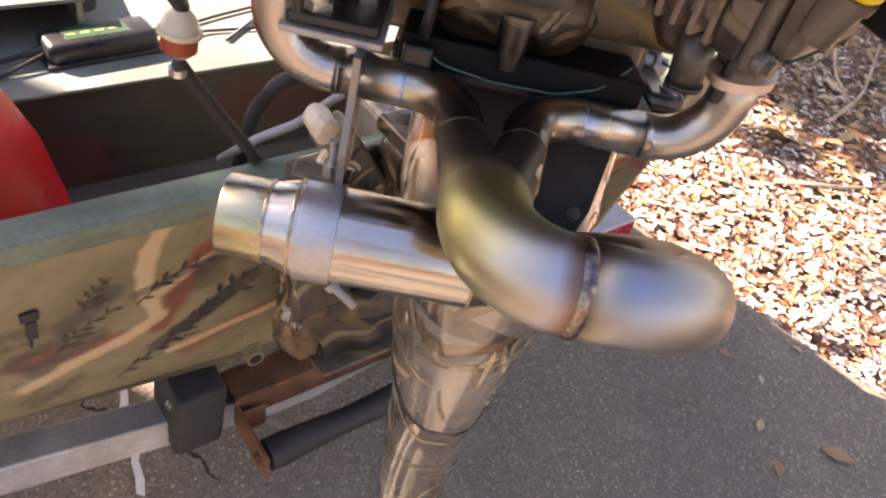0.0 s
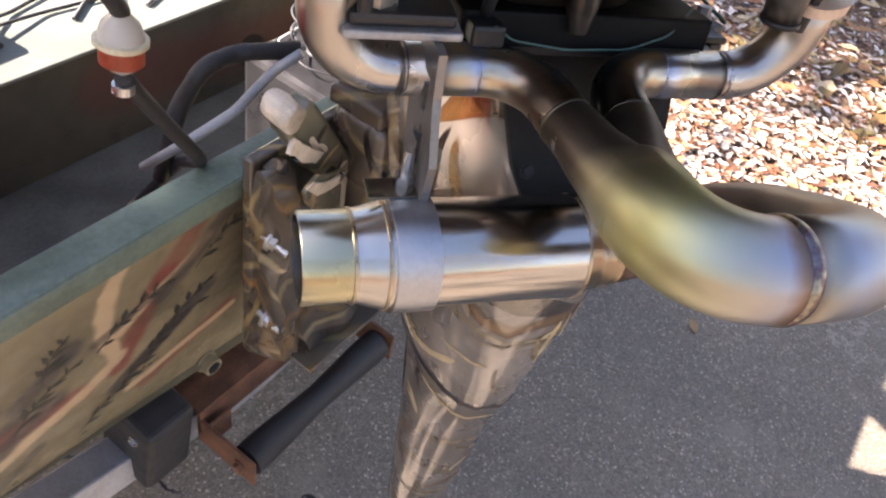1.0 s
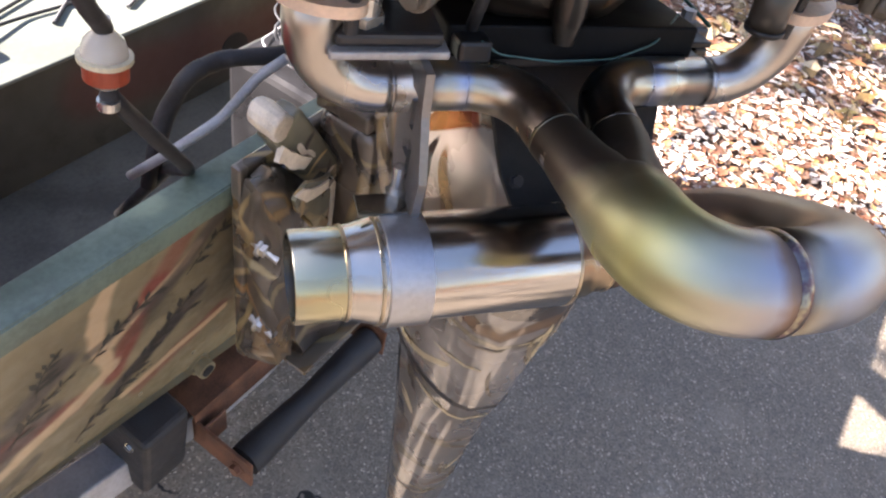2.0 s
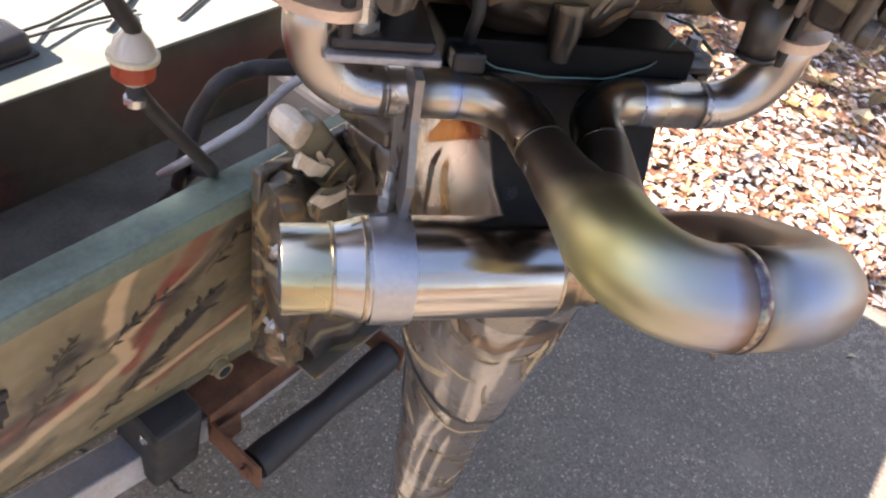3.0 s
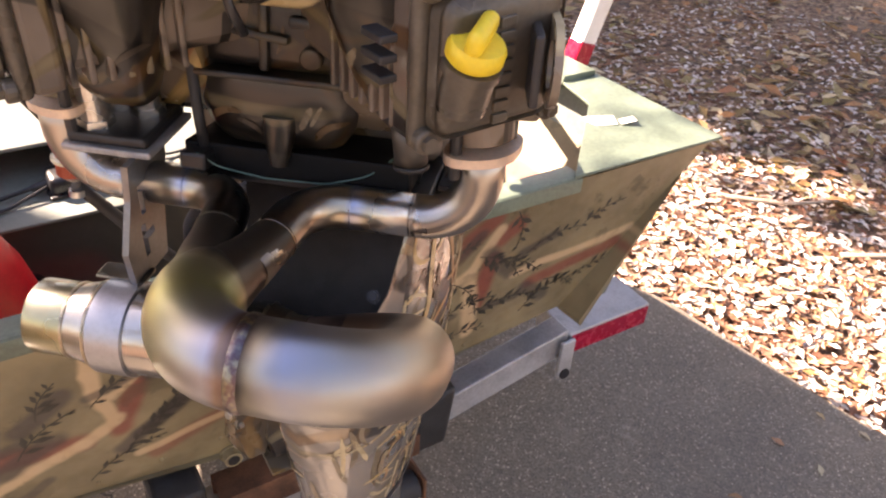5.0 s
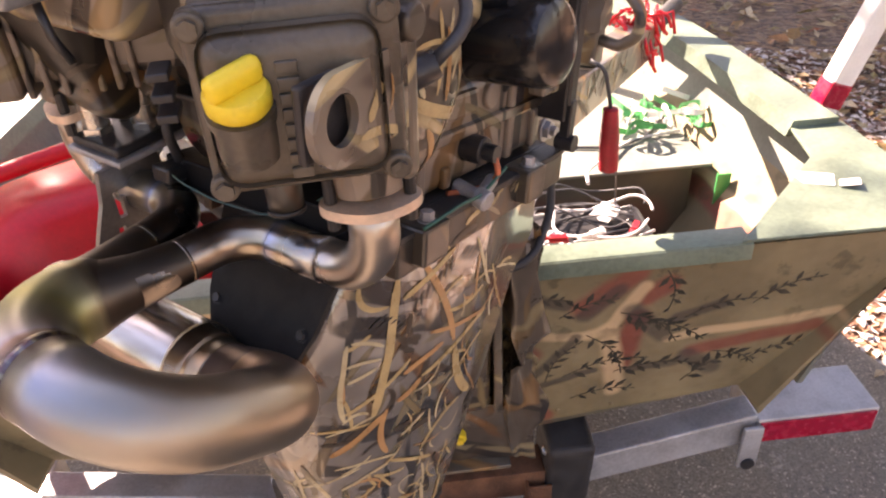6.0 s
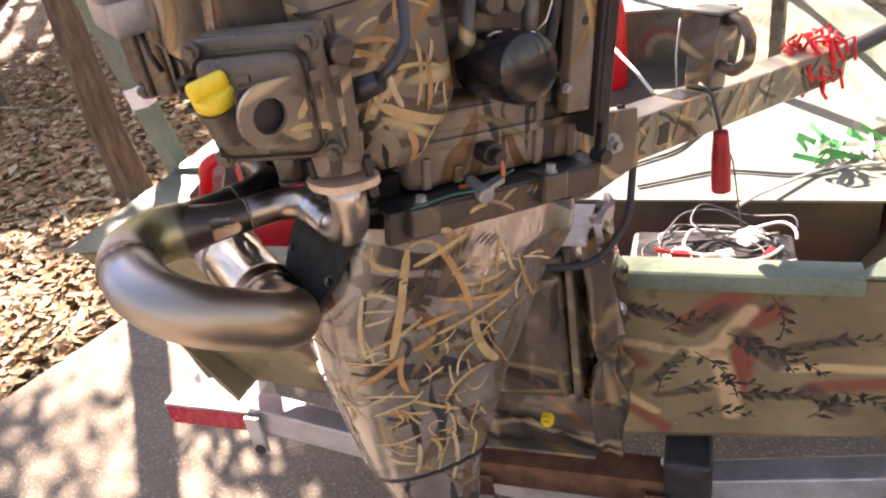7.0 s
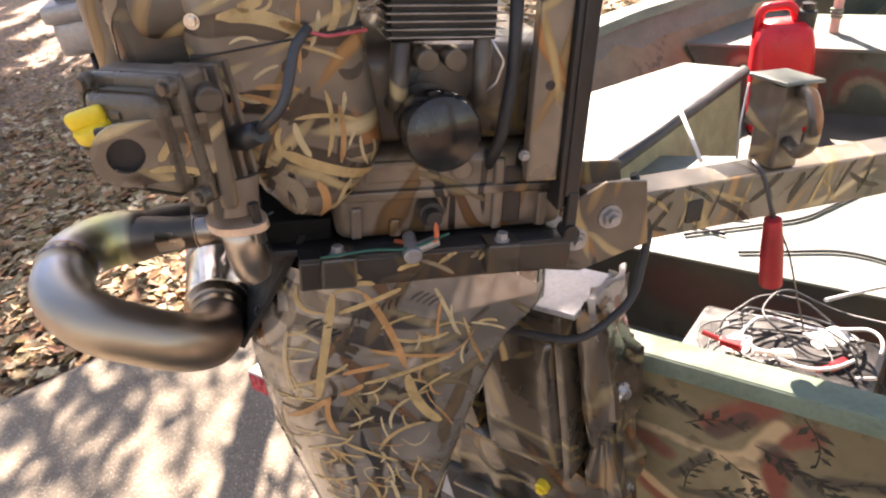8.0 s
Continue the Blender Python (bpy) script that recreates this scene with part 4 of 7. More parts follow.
reed(0.112, 0.883, 78, 0.066, -0.003, 0.0046, REED_TAN)
reed(0.018, 0.948, 5, 0.054, -0.005, 0.0043, REED_TAN)
# small blades and dark stems between the large ones
rng = random.Random(21)
for i in range(90):
    z = rng.uniform(0.88, 1.2)
    y = rng.uniform(lerp(z, NOSE) + 0.03, lerp(z, FRONT) - 0.035)
    dark = i % 3 == 0
    reed(y, z, rng.choice((rng.uniform(-115, -60), rng.uniform(-40, 40))), rng.uniform(0.018, 0.05), rng.uniform(-0.007, 0.007), rng.uniform(0.004, 0.009) if dark else rng.uniform(0.0018, 0.0036), REED_DARK if dark else rng.choice((REED_TAN, REED_PALE, REED_RUST)), 0.0005 if dark else 0.0007)
for x, y, z in ((0.07, -0.036, 1.172), (0.088, -0.013, 1.207), (0.005, -0.036, 1.172), (-0.012, -0.013, 1.207)):
    part("plate_bolt", hexbolt((x, y, z), (0, -0.6, 0.5), 0.0045, 0.004), M_BLACK_SATIN, motor)

# unreadable print on the housing, as thin dark bars
for i in range(7):
    reed(0.083 + i * 0.0085, 1.192 + i * 0.0025, 62, 0.014, 0.001, 0.0022, M_BLACK)
for i in range(5):
    reed(0.042 + i * 0.004, 1.196 - i * 0.005, 22, 0.022, 0.001, 0.0022, M_BLACK)
for i in range(4):
    reed(0.155 + i * 0.006, 1.208 - i * 0.004, 25, 0.018, 0.001, 0.002, M_BLACK)

# engine rail, sloping with the housing's top
TILT = Matrix.Translation((0, 0.06, 1.262)) @ Matrix.Rotation(radians(-10), 4, "X")


def eng(bm):
    return xform(bm, TILT)


for x in (-0.075, 0.14):
    rail = part("engine_rail", eng(box(x, x + 0.012, -0.02, 0.27, -0.012, 0.0198, 0.002)), M_CASE, motor, "dark engine rail")
    part("rail_flange", eng(box(x - 0.01, x + 0.0135, -0.02, 0.27, 0.02, 0.025, 0.001)), M_BLACK, rail)
    for y in (0.0, 0.172):
        blk = part("mount_block", eng(box(x - 0.008, x + 0.024, y, y + 0.036, -0.006, 0.028, 0.003)), M_COWL, motor)
        part("mount_bolt", eng(hexbolt((x + 0.012, y + 0.018, 0.028), (0, 0, 1), 0.006, 0.009)), M_GREY_BOX, blk)
part("base_plate", eng(box(-0.085, 0.128, -0.045, 0.28, 0.016, 0.024, 0.002)), M_BLACK, motor, "black engine base plate")

# crankcase
rng = random.Random(61)
part("upper_case", eng(box(-0.09, 0.11, 0.04, 0.27, 0.121, 0.22, 0.02, 3)), M_ENGINE, motor, smooth=35)
# M_CASE and M_COWL carry the shade between the cylinders in their colour.
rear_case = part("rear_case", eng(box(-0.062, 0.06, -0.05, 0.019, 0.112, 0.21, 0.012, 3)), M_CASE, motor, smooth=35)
sump = part("rear_sump", eng(loft([[(x * kx, -0.016 + y * ky, z) for x, y in ((-0.064, 0.034), (-0.066, -0.022), (-0.054, -0.036), (-0.02, -0.042), (0.02, -0.042), (0.052, -0.036), (0.064, -0.022), (0.062, 0.034))] for z, kx, ky in ((0.111, 1.0, 1.0), (0.1, 1.02, 1.03), (0.082, 1.0, 0.98), (0.066, 0.93, 0.88), (0.054, 0.8, 0.72), (0.05, 0.7, 0.62))])), M_COWL, motor, "camouflaged sump casting coloured dark for shade", 50)
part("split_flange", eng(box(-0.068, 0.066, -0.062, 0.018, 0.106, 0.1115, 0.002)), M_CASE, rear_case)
part("base_block", eng(box(-0.078, 0.112, -0.052, 0.0175, 0.0245, 0.049, 0.002)), M_PITCH, motor, "black engine base block")
ec = part("crankcase", eng(box(-0.105, 0.125, 0.02, 0.27, 0.026, 0.12, 0.014, 3)), M_ENGINE, motor, "dark cast engine block", 35)
for i, (y, h) in enumerate(((0.035, 0.065), (0.075, 0.05), (0.185, 0.11), (0.235, 0.07))):
    part("case_rib", eng(box(0.122, 0.13, y, y + 0.012, 0.03, h, 0.003)), M_ENGINE, ec)
# Black block on the face stands in for a pocket's shade.
part("case_pocket_shade", eng(box(0.12, 0.1265, 0.196, 0.218, 0.035, 0.1, 0.002)), M_BLACK, ec)
part("case_boss", eng(join(cyl((0.118, 0.15, 0.1), (0.13, 0.15, 0.1), 0.012, n=20, cap_bevel=0.003), box(0.118, 0.128, 0.05, 0.13, 0.088, 0.112, 0.004))), M_ENGINE, ec)
part("case_flange", eng(box(-0.112, 0.132, 0.015, 0.275, 0.072, 0.082, 0.002)), M_ENGINE, ec)
for x, y, z in ((-0.042, -0.05, 0.15), (0.044, -0.05, 0.185)):
    part("case_bolt", eng(hexbolt((x, y, z), (0, -1, 0), 0.0045, 0.004)), M_GREY_BOX, ec)
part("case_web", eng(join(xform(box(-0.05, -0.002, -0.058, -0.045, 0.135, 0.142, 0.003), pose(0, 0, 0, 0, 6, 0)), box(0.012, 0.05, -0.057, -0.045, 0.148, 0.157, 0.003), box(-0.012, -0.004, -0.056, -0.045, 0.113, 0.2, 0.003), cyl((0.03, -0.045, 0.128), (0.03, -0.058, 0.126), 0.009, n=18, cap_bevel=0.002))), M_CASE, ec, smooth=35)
film_print(sump, "y", -1, [(-0.04, 1.345, 20, 0.03, 0.004, 0.006, REED_BROWN), (0.026, 1.35, 65, 0.022, 0.0, 0.005, REED_DIM), (0.034, 1.352, 62, 0.02, 0.0, 0.003, REED_DIM), (0.045, 1.338, 30, 0.03, 0.005, 0.006, REED_BROWN), (-0.02, 1.337, -30, 0.024, 0.003, 0.005, REED_DARK)])
film_print(rear_case, "y", -1, [(rng.uniform(-0.05, 0.05), rng.uniform(1.4, 1.47), rng.choice((rng.uniform(55, 125), rng.uniform(-30, 30))), rng.uniform(0.02, 0.04), rng.uniform(-0.006, 0.006), rng.uniform(0.003, 0.006), rng.choice((REED_BROWN, REED_DARK, REED_DARK))) for _ in range(7)])
part("breather_hose", eng(sweep(fillet([(-0.068, -0.05, 0.25), (-0.066, -0.058, 0.12), (-0.06, -0.06, 0.07), (-0.062, -0.045, 0.035)], [0.05, 0.02]), 0.0045, 12)), M_RUBBER, ec)
part("hose_stop", eng(box(-0.075, -0.052, -0.07, -0.048, 0.03, 0.045, 0.003)), M_BLACK, ec)
part("sump_boss", eng(lathe([(0, 0.014), (0.02, 0.012), (0.036, 0.0075), (0.04, 0.0065), (0.041, 0.002)], (0.004, -0.052, 0.078), (0, -0.12, -1), 20)), M_COWL, ec, smooth=40)


# two cylinders in a V, each with head, valve cover and camouflaged air shroud
def cylinder_side(s):
    c45 = Matrix.Translation((0.0, 0.11, 0)) @ Matrix.Rotation(radians(45 * s), 4, "Z")      # its -y points out along the cylinder
    barrel = part("cylinder_barrel", xform(box(*sorted((s * -0.036, s * 0.048)), -0.21, -0.05, 1.4, 1.49, 0.01), c45), M_ENGINE, motor, "dark finned cylinder")
    for i in range(7):
        part("fin", xform(box(*sorted((s * -0.042, s * 0.057)), -0.2 + i * 0.013, -0.195 + i * 0.013, 1.392, 1.496, 0.0015), c45), M_ENGINE, barrel)
    part("cylinder_head", xform(box(*sorted((s * -0.046, s * 0.062)), -0.226, -0.202, 1.392, 1.502, 0.006, 3), c45), M_ENGINE, motor)
    cover = part("valve_cover", xform(join(box(*sorted((s * -0.05, s * 0.066)), -0.235, -0.224, 1.392, 1.502, 0.005, 3), box(*sorted((s * -0.043, s * 0.054)), -0.252, -0.233, 1.402, 1.492, 0.014, 4)), c45), M_COVER, motor, "glossy olive-black valve cover", 35)
    for x in (s * -0.043, s * 0.058):
        for z in (1.4, 1.494):
            part("cover_bolt", xform(join(cyl((x, -0.233, z), (x, -0.242, z), 0.0085, n=18, cap_bevel=0.002), cyl((x, -0.242, z), (x, -0.246, z), 0.0055, n=6)), c45), M_COVER, cover)
    return c45, cover


STAR, star_cover = cylinder_side(1)
PORTS, port_cover = cylinder_side(-1)
# raised marks across the cover, as plain bars
for i in range(8):
    part("raised_bar", xform(box(-0.003, 0.009, -0.2545, -0.251, 1.408 + i * 0.0088, 1.4145 + i * 0.0088, 0.0008), STAR), M_COVER, star_cover)
for i in range(3):
    part("cover_slot", xform(box(-0.072, -0.06, -0.232, -0.21, 1.44 + i * 0.012, 1.445 + i * 0.012, 0.001), STAR), M_BLACK, star_cover)
part("filler_neck", xform(lathe([(0, 0.017), (0.026, 0.0165), (0.026, 0.0185), (0.032, 0.0185), (0.032, 0.005)], (-0.024, -0.246, 1.424), (0, -0.3, 0.95), 28), STAR), M_COVER, star_cover, smooth=40)
cap = part("oil_cap", xform(join(lathe([(0, 0.0155), (0.003, 0.0178), (0.01, 0.0178), (0.013, 0.016), (0.014, 0.004)], (-0.024, -0.2555, 1.455), (0, -0.3, 0.95), 28),
                                 xform(box(-0.017, 0.017, -0.0055, 0.0055, 0.0, 0.016, 0.0052, 3), Matrix.Translation((-0.024, -0.2595, 1.465)) @ Matrix.Rotation(radians(18), 4, "X") @ Matrix.Rotation(radians(35), 4, "Z"))), STAR), M_YELLOW, star_cover, "bright yellow oil filler cap", 40)


def holed_plate(length, h, r, depth):
    """A plate with a round end and a round hole in it, lying in y-z, thick in x."""
    n = 48
    bm = bmesh.new()
    rings = []
    for x in (0, depth):
        outer, inner = [], []
        for j in range(n):
            a = 2 * math.pi * j / n
            cy, cz = math.cos(a), math.sin(a)
            if cy <= 0:
                oy, oz = h / 2 * cy, h / 2 * cz
            elif abs(cz) > 0.5:
                oy, oz = length * min(1.0, cy / 0.866), math.copysign(h / 2, cz)
            else:
                oy, oz = length, h * cz
            outer.append(bm.verts.new((x, oy, oz)))
            inner.append(bm.verts.new((x, r * cy, r * cz)))
        rings.append((outer, inner))
    (o0, i0), (o1, i1) = rings
    for j in range(n):
        q = (j + 1) % n
        bm.faces.new((o0[j], o0[q], i0[q], i0[j]))
        bm.faces.new((o1[j], i1[j], i1[q], o1[q]))
        bm.faces.new((o0[j], o1[j], o1[q], o0[q]))
        bm.faces.new((i0[j], i0[q], i1[q], i1[j]))
    return bm


# blades on the after faces of the leg
rng = random.Random(8)
for ob, z0, z1, n in ((leg_upper, 0.9, 1.13, 18), (leg_lower, 0.55, 0.85, 12)):
    film_print(ob, "y", -1, [(LX + rng.uniform(-0.07, 0.07), rng.uniform(z0, z1), rng.choice((rng.uniform(55, 125), rng.uniform(-20, 20))), rng.uniform(0.03, 0.08), rng.uniform(-0.006, 0.006), rng.uniform(0.003, 0.006), rng.choice((REED_PALE, REED_DIM, REED_DIM))) for _ in range(n)])
rows = [(rng.uniform(0.07, 0.3), 1.262 + rng.uniform(-0.006, 0.014) - 0.176 * 0.1, rng.uniform(-40, 30), rng.uniform(0.02, 0.045), 0.002, rng.uniform(0.003, 0.006), rng.choice((REED_TAN, REED_DIM, REED_DARK))) for _ in range(14)]
film_print(rail, "x", 1, rows)
# lifting plate with a hole, bolted beside the cover
LIFT = Matrix.Translation((0.208, -0.064, 1.448)) @ Matrix.Rotation(radians(6), 4, "Z") @ Matrix.Rotation(radians(-5), 4, "X")
lift = part("lifting_plate", xform(holed_plate(0.07, 0.052, 0.0145, 0.005), LIFT), M_CAMO, motor, "camouflaged lifting plate with a round hole", 40)
film_print(lift, "x", 1, ((-0.033, 1.446, -133, 0.023, 0.000, 0.0067, REED_TAN), (-0.030, 1.425, -18, 0.043, 0.003, 0.0055, REED_TAN), (-0.065, 1.441, 21, 0.017, 0.003, 0.0029, REED_PALE), (-0.018, 1.446, -104, 0.021, 0.003, 0.0024, REED_RUST),))
part("lifting_arm", xform(join(box(-0.02, 0.006, 0.064, 0.079, -0.062, 0.038, 0.005, 3), cyl((-0.01, 0.071, 0.036), (0.01, 0.071, 0.036), 0.0115, n=20, cap_bevel=0.003)), LIFT), M_CAMO_DARK, lift)
# Black sheet added behind the hole to stand in for its shade.
part("hole_shade_sheet", xform(box(-0.012, -0.006, -0.02, 0.05, -0.022, 0.022, 0.002), LIFT), M_BLACK, lift)


def pod(x0, x1, y0, y1, z0, z1, tip):
    """A pressed cowl: rounded in plan, drawn in to a blunt lower end that lies at x = tip."""
    secs = []
    for u in (0.0, 0.03, 0.08, 0.16, 0.28, 0.45, 0.7, 1.0):
        k2 = 0.22 + 0.78 * min(1.0, u / 0.45) ** 0.55
        cx, cy = tip + ((x0 + x1) / 2 - tip) * min(1.0, u / 0.4) ** 0.7, y1 + (y0 - y1) * 0.5 * k2
        ring = []
        for j in range(28):
            a = 2 * math.pi * j / 28
            c, sn = math.cos(a), math.sin(a)
            ring.append((cx + (x1 - x0) / 2 * k2 * math.copysign(abs(c) ** 0.62, c), cy + (y1 - y0) / 2 * k2 * math.copysign(abs(sn) ** 0.62, sn), z0 + (z1 - z0) * u))
        secs.append(ring)
    return loft(secs)


rng = random.Random(52)
for x0, x1, y0, z0, tip in ((0.062, 0.137, -0.062, 1.355, 0.118), (-0.16, -0.058, -0.062, 1.352, -0.11)):
    cowl = part("inner_shroud", pod(x0, x1, y0, 0.02, z0, 1.6, tip), M_COWL, motor, "camouflaged inner shroud coloured dark for shade", 50)
    film_print(cowl, "y", -1, [(rng.uniform(x0, x1), rng.uniform(z0 + 0.04, 1.56), rng.choice((rng.uniform(55, 125), rng.uniform(-30, 30))), rng.uniform(0.04, 0.09), rng.uniform(-0.01, 0.01), rng.uniform(0.004, 0.009), rng.choice((REED_BROWN, REED_DIM, REED_DARK, REED_BROWN))) for _ in range(8)])


spout = part("pod_spout", sweep([(0.117, -0.028, 1.39), (0.119, -0.03, 1.362), (0.12, -0.031, 1.35)], [0.014, 0.0125, 0.0122], 20, True), M_COWL, motor, "dark drain spout")
part("spout_rim", sweep([(0.12, -0.031, 1.3515), (0.1202, -0.0312, 1.348)], 0.0132, 20), M_BLACK, spout)


# air shrouds: a side outline with large rounded edges
def shroud(s):
    out = [(0.0, 1.66), (-0.004, 1.46), (0.01, 1.405), (0.028, 1.365), (0.05, 1.332), (0.075, 1.324), (0.1, 1.333), (0.135, 1.362), (0.15, 1.39), (0.152, 1.66)]
    m = Matrix(((0, 0, s, 0.055 * s), (1, 0, 0, 0), (0, 1, 0, 0), (0, 0, 0, 1)))
    bm = extrude(out, m, 0.105, 0.0)
    bmesh.ops.recalc_face_normals(bm, faces=bm.faces)
    rim = [e for e in bm.edges if all(abs(abs(v.co.x) - 0.16) < 1e-4 for v in e.verts)]
    bmesh.ops.bevel(bm, geom=rim, offset=0.03, segments=6, profile=0.5, affect="EDGES")
    return bm


shroud_reeds = []


def blade(*row):
    shroud_reeds.append(row)


blade(0.066, 1.514, -24, 0.080, 0.008, 0.0119, REED_TAN)
blade(0.090, 1.508, -37, 0.030, 0.001, 0.0067, REED_RUST)
blade(0.092, 1.502, -101, 0.061, -0.001, 0.0043, REED_RUST)
blade(-0.009, 1.533, -85, 0.034, -0.001, 0.0078, REED_TAN)
blade(-0.010, 1.500, 20, 0.030, 0.004, 0.0101, REED_TAN)
blade(0.032, 1.468, -44, 0.043, -0.005, 0.0040, REED_PALE)
blade(0.050, 1.453, -27, 0.044, 0.002, 0.0056, REED_RUST)
blade(0.064, 1.462, -14, 0.038, 0.002, 0.0048, REED_RUST)
blade(0.022, 1.452, 24, 0.024, 0.001, 0.0100, REED_RUST)
blade(0.058, 1.478, 18, 0.025, 0.002, 0.0031, REED_PALE)
blade(0.100, 1.426, -13, 0.057, 0.004, 0.0040, REED_TAN)
blade(0.095, 1.384, -28, 0.098, -0.005, 0.0103, REED_TAN)
blade(0.075, 1.412, -77, 0.035, -0.002, 0.0061, REED_PALE)
blade(0.109, 1.410, -99, 0.054, 0.003, 0.0052, REED_RUST)
blade(0.099, 1.422, -99, 0.062, 0.005, 0.0041, REED_TAN)
blade(0.123, 1.407, 51, 0.026, 0.002, 0.0027, REED_PALE)
blade(0.128, 1.389, -86, 0.032, -0.002, 0.0029, REED_PALE)
blade(0.135, 1.386, -105, 0.024, 0.003, 0.0028, REED_PALE)
blade(0.050, 1.360, -70, 0.050, 0.011, 0.0130, REED_DIM)
blade(0.078, 1.349, -95, 0.042, 0.006, 0.0083, REED_RUST)
blade(0.099, 1.347, 56, 0.042, 0.001, 0.0047, REED_PALE)
blade(0.100, 1.343, 21, 0.043, 0.001, 0.0038, REED_TAN)
blade(0.115, 1.435, -113, 0.028, 0.002, 0.0038, REED_PALE)
blade(0.058, 1.535, -165, 0.023, 0.000, 0.0088, REED_TAN)
blade(0.123, 1.514, -114, 0.032, 0.003, 0.0067, REED_TAN)
blade(0.141, 1.512, -120, 0.032, 0.002, 0.0049, REED_PALE)
blade(0.106, 1.506, -114, 0.032, 0.002, 0.0037, REED_PALE)
blade(0.056, 1.417, -103, 0.022, -0.003, 0.0049, REED_TAN)
blade(0.046, 1.506, 175, 0.024, -0.004, 0.0027, REED_PALE)
blade(0.022, 1.409, -100, 0.065, 0.006, 0.0041, REED_RUST)
for s in (1, -1):
    sh = part("air_shroud", shroud(s), M_CAMO, motor, "camouflaged cooling shroud", 50)
    part("shroud_seam", box(min(s * 0.1, s * 0.1612), max(s * 0.1, s * 0.1612), 0.0, 0.1475, 1.5, 1.502, 0.0005), M_BLACK, sh)
    part("shroud_bolt", hexbolt((s * 0.158, 0.01, 1.53), (s, -0.3, 0), 0.005, 0.004), M_ZINC, sh)
    film_print(sh, "x", s, shroud_reeds)
    rng = random.Random(33)
    film_print(sh, "x", s, [(rng.uniform(0.01, 0.14), rng.uniform(1.35, 1.56), rng.uniform(-120, 60), rng.uniform(0.02, 0.05), rng.uniform(-0.006, 0.006), rng.uniform(0.004, 0.01), REED_DARK) for _ in range(12)], 0.0004)
    film_print(sh, "x", s, [(rng.uniform(0.0, 0.145), rng.uniform(1.35, 1.58), rng.uniform(-120, 60), rng.uniform(0.015, 0.04), rng.uniform(-0.005, 0.005), rng.uniform(0.0018, 0.0034), rng.choice((REED_TAN, REED_PALE, REED_RUST))) for _ in range(9)], 0.0006)
top = part("blower_housing", join(lathe([(0, 0.16), (0.08, 0.16), (0.11, 0.14), (0.115, 0.03)], (0, 0.13, 1.56), (0, 0, 1), 40), box(-0.15, 0.15, -0.04, 0.26, 1.515, 1.57, 0.02, 3)), M_CAMO_DARK, motor, "dark camouflaged blower housing", 40)
part("rear_panel", join(box(-0.055, 0.075, -0.09, -0.03, 1.47, 1.6, 0.015, 3), xform(box(0.02, 0.13, -0.02, 0.02, 1.505, 1.62, 0.012, 3), Matrix.Translation((0.0, -0.03, 0)) @ Matrix.Rotation(radians(30), 4, "Z"))), M_CAMO, motor, "camouflaged rear panel", 40)
# carburettor body between the heads
carb = part("carburettor", join(box(-0.06, 0.03, -0.125, -0.07, 1.495, 1.53, 0.006, 3), box(-0.065, 0.035, -0.13, -0.065, 1.527, 1.545, 0.005), box(-0.05, 0.02, -0.12, -0.075, 1.54, 1.6, 0.01)), M_GREY_BOX, motor, "grey cast carburettor body", 40)
part("carb_hose", sweep(fillet([(-0.065, -0.1, 1.56), (-0.12, -0.11, 1.57), (-0.16, -0.05, 1.55)], [0.04]), 0.018, 18), M_RUBBER, carb)
part("carb_lever", sweep([(0.02, -0.1, 1.496), (0.025, -0.1, 1.475), (0.03, -0.095, 1.458)], 0.003, 8), M_BLACK, carb)

# starboard flank: oil filter, fittings, vertical strips
flt = part("oil_filter", eng(lathe([(0, 0.034), (0.045, 0.036), (0.075, 0.036), (0.083, 0.033), (0.086, 0.026), (0.087, 0.003)], (0.124, 0.113, 0.155), (1, -0.06, 0.12), 40)), M_GLOSS, motor, "glossy black oil filter", 40)
part("filter_base", eng(cyl((0.1, 0.111, 0.156), (0.124, 0.1095, 0.159), 0.03, n=28)), M_ENGINE, flt)
fins = [eng(box(0.1, 0.148, 0.067, 0.179, 0.236 + i * 0.007, 0.2374 + i * 0.007, 0.0004)) for i in range(14)]
cooler = part("oil_cooler", eng(box(0.1, 0.14, 0.073, 0.173, 0.232, 0.334, 0.002)), M_BLACK, motor, "dusty finned oil cooler")
for f in fins:
    part("cooler_fin", f, M_FINS, cooler)
for y in (0.105, 0.131):
    part("hose_fitting", eng(cyl((0.13, y, 0.217), (0.155, y, 0.217), 0.0105, n=18, cap_bevel=0.002)), M_CAMO_DARK, motor)
part("oil_line", eng(sweep(fillet([(0.14, 0.082, 0.232), (0.142, 0.08, 0.176), (0.12, 0.08, 0.17)], [0.012]), 0.009, 16)), M_CAMO_DARK, motor)
part("oil_line", eng(sweep(fillet([(0.14, 0.16, 0.235), (0.14, 0.16, 0.18), (0.12, 0.162, 0.17)], [0.012]), 0.009, 14)), M_CAMO_DARK, motor)
part("oil_line", eng(sweep(fillet([(0.14, 0.19, 0.32), (0.142, 0.192, 0.2), (0.135, 0.186, 0.13), (0.12, 0.18, 0.1)], [0.1, 0.05]), 0.0065, 12)), M_RUBBER, motor)
part("spring_wire", eng(sweep(fillet([(0.152, 0.165, 0.235), (0.153, 0.178, 0.215), (0.152, 0.172, 0.195), (0.145, 0.158, 0.18)], [0.008, 0.008]), 0.0012, 6)), M_ZINC, motor)
st = part("side_strip", eng(box(0.132, 0.15, 0.212, 0.246, 0.09, 0.3, 0.003)), M_CAMO, motor, "camouflaged upright strip")
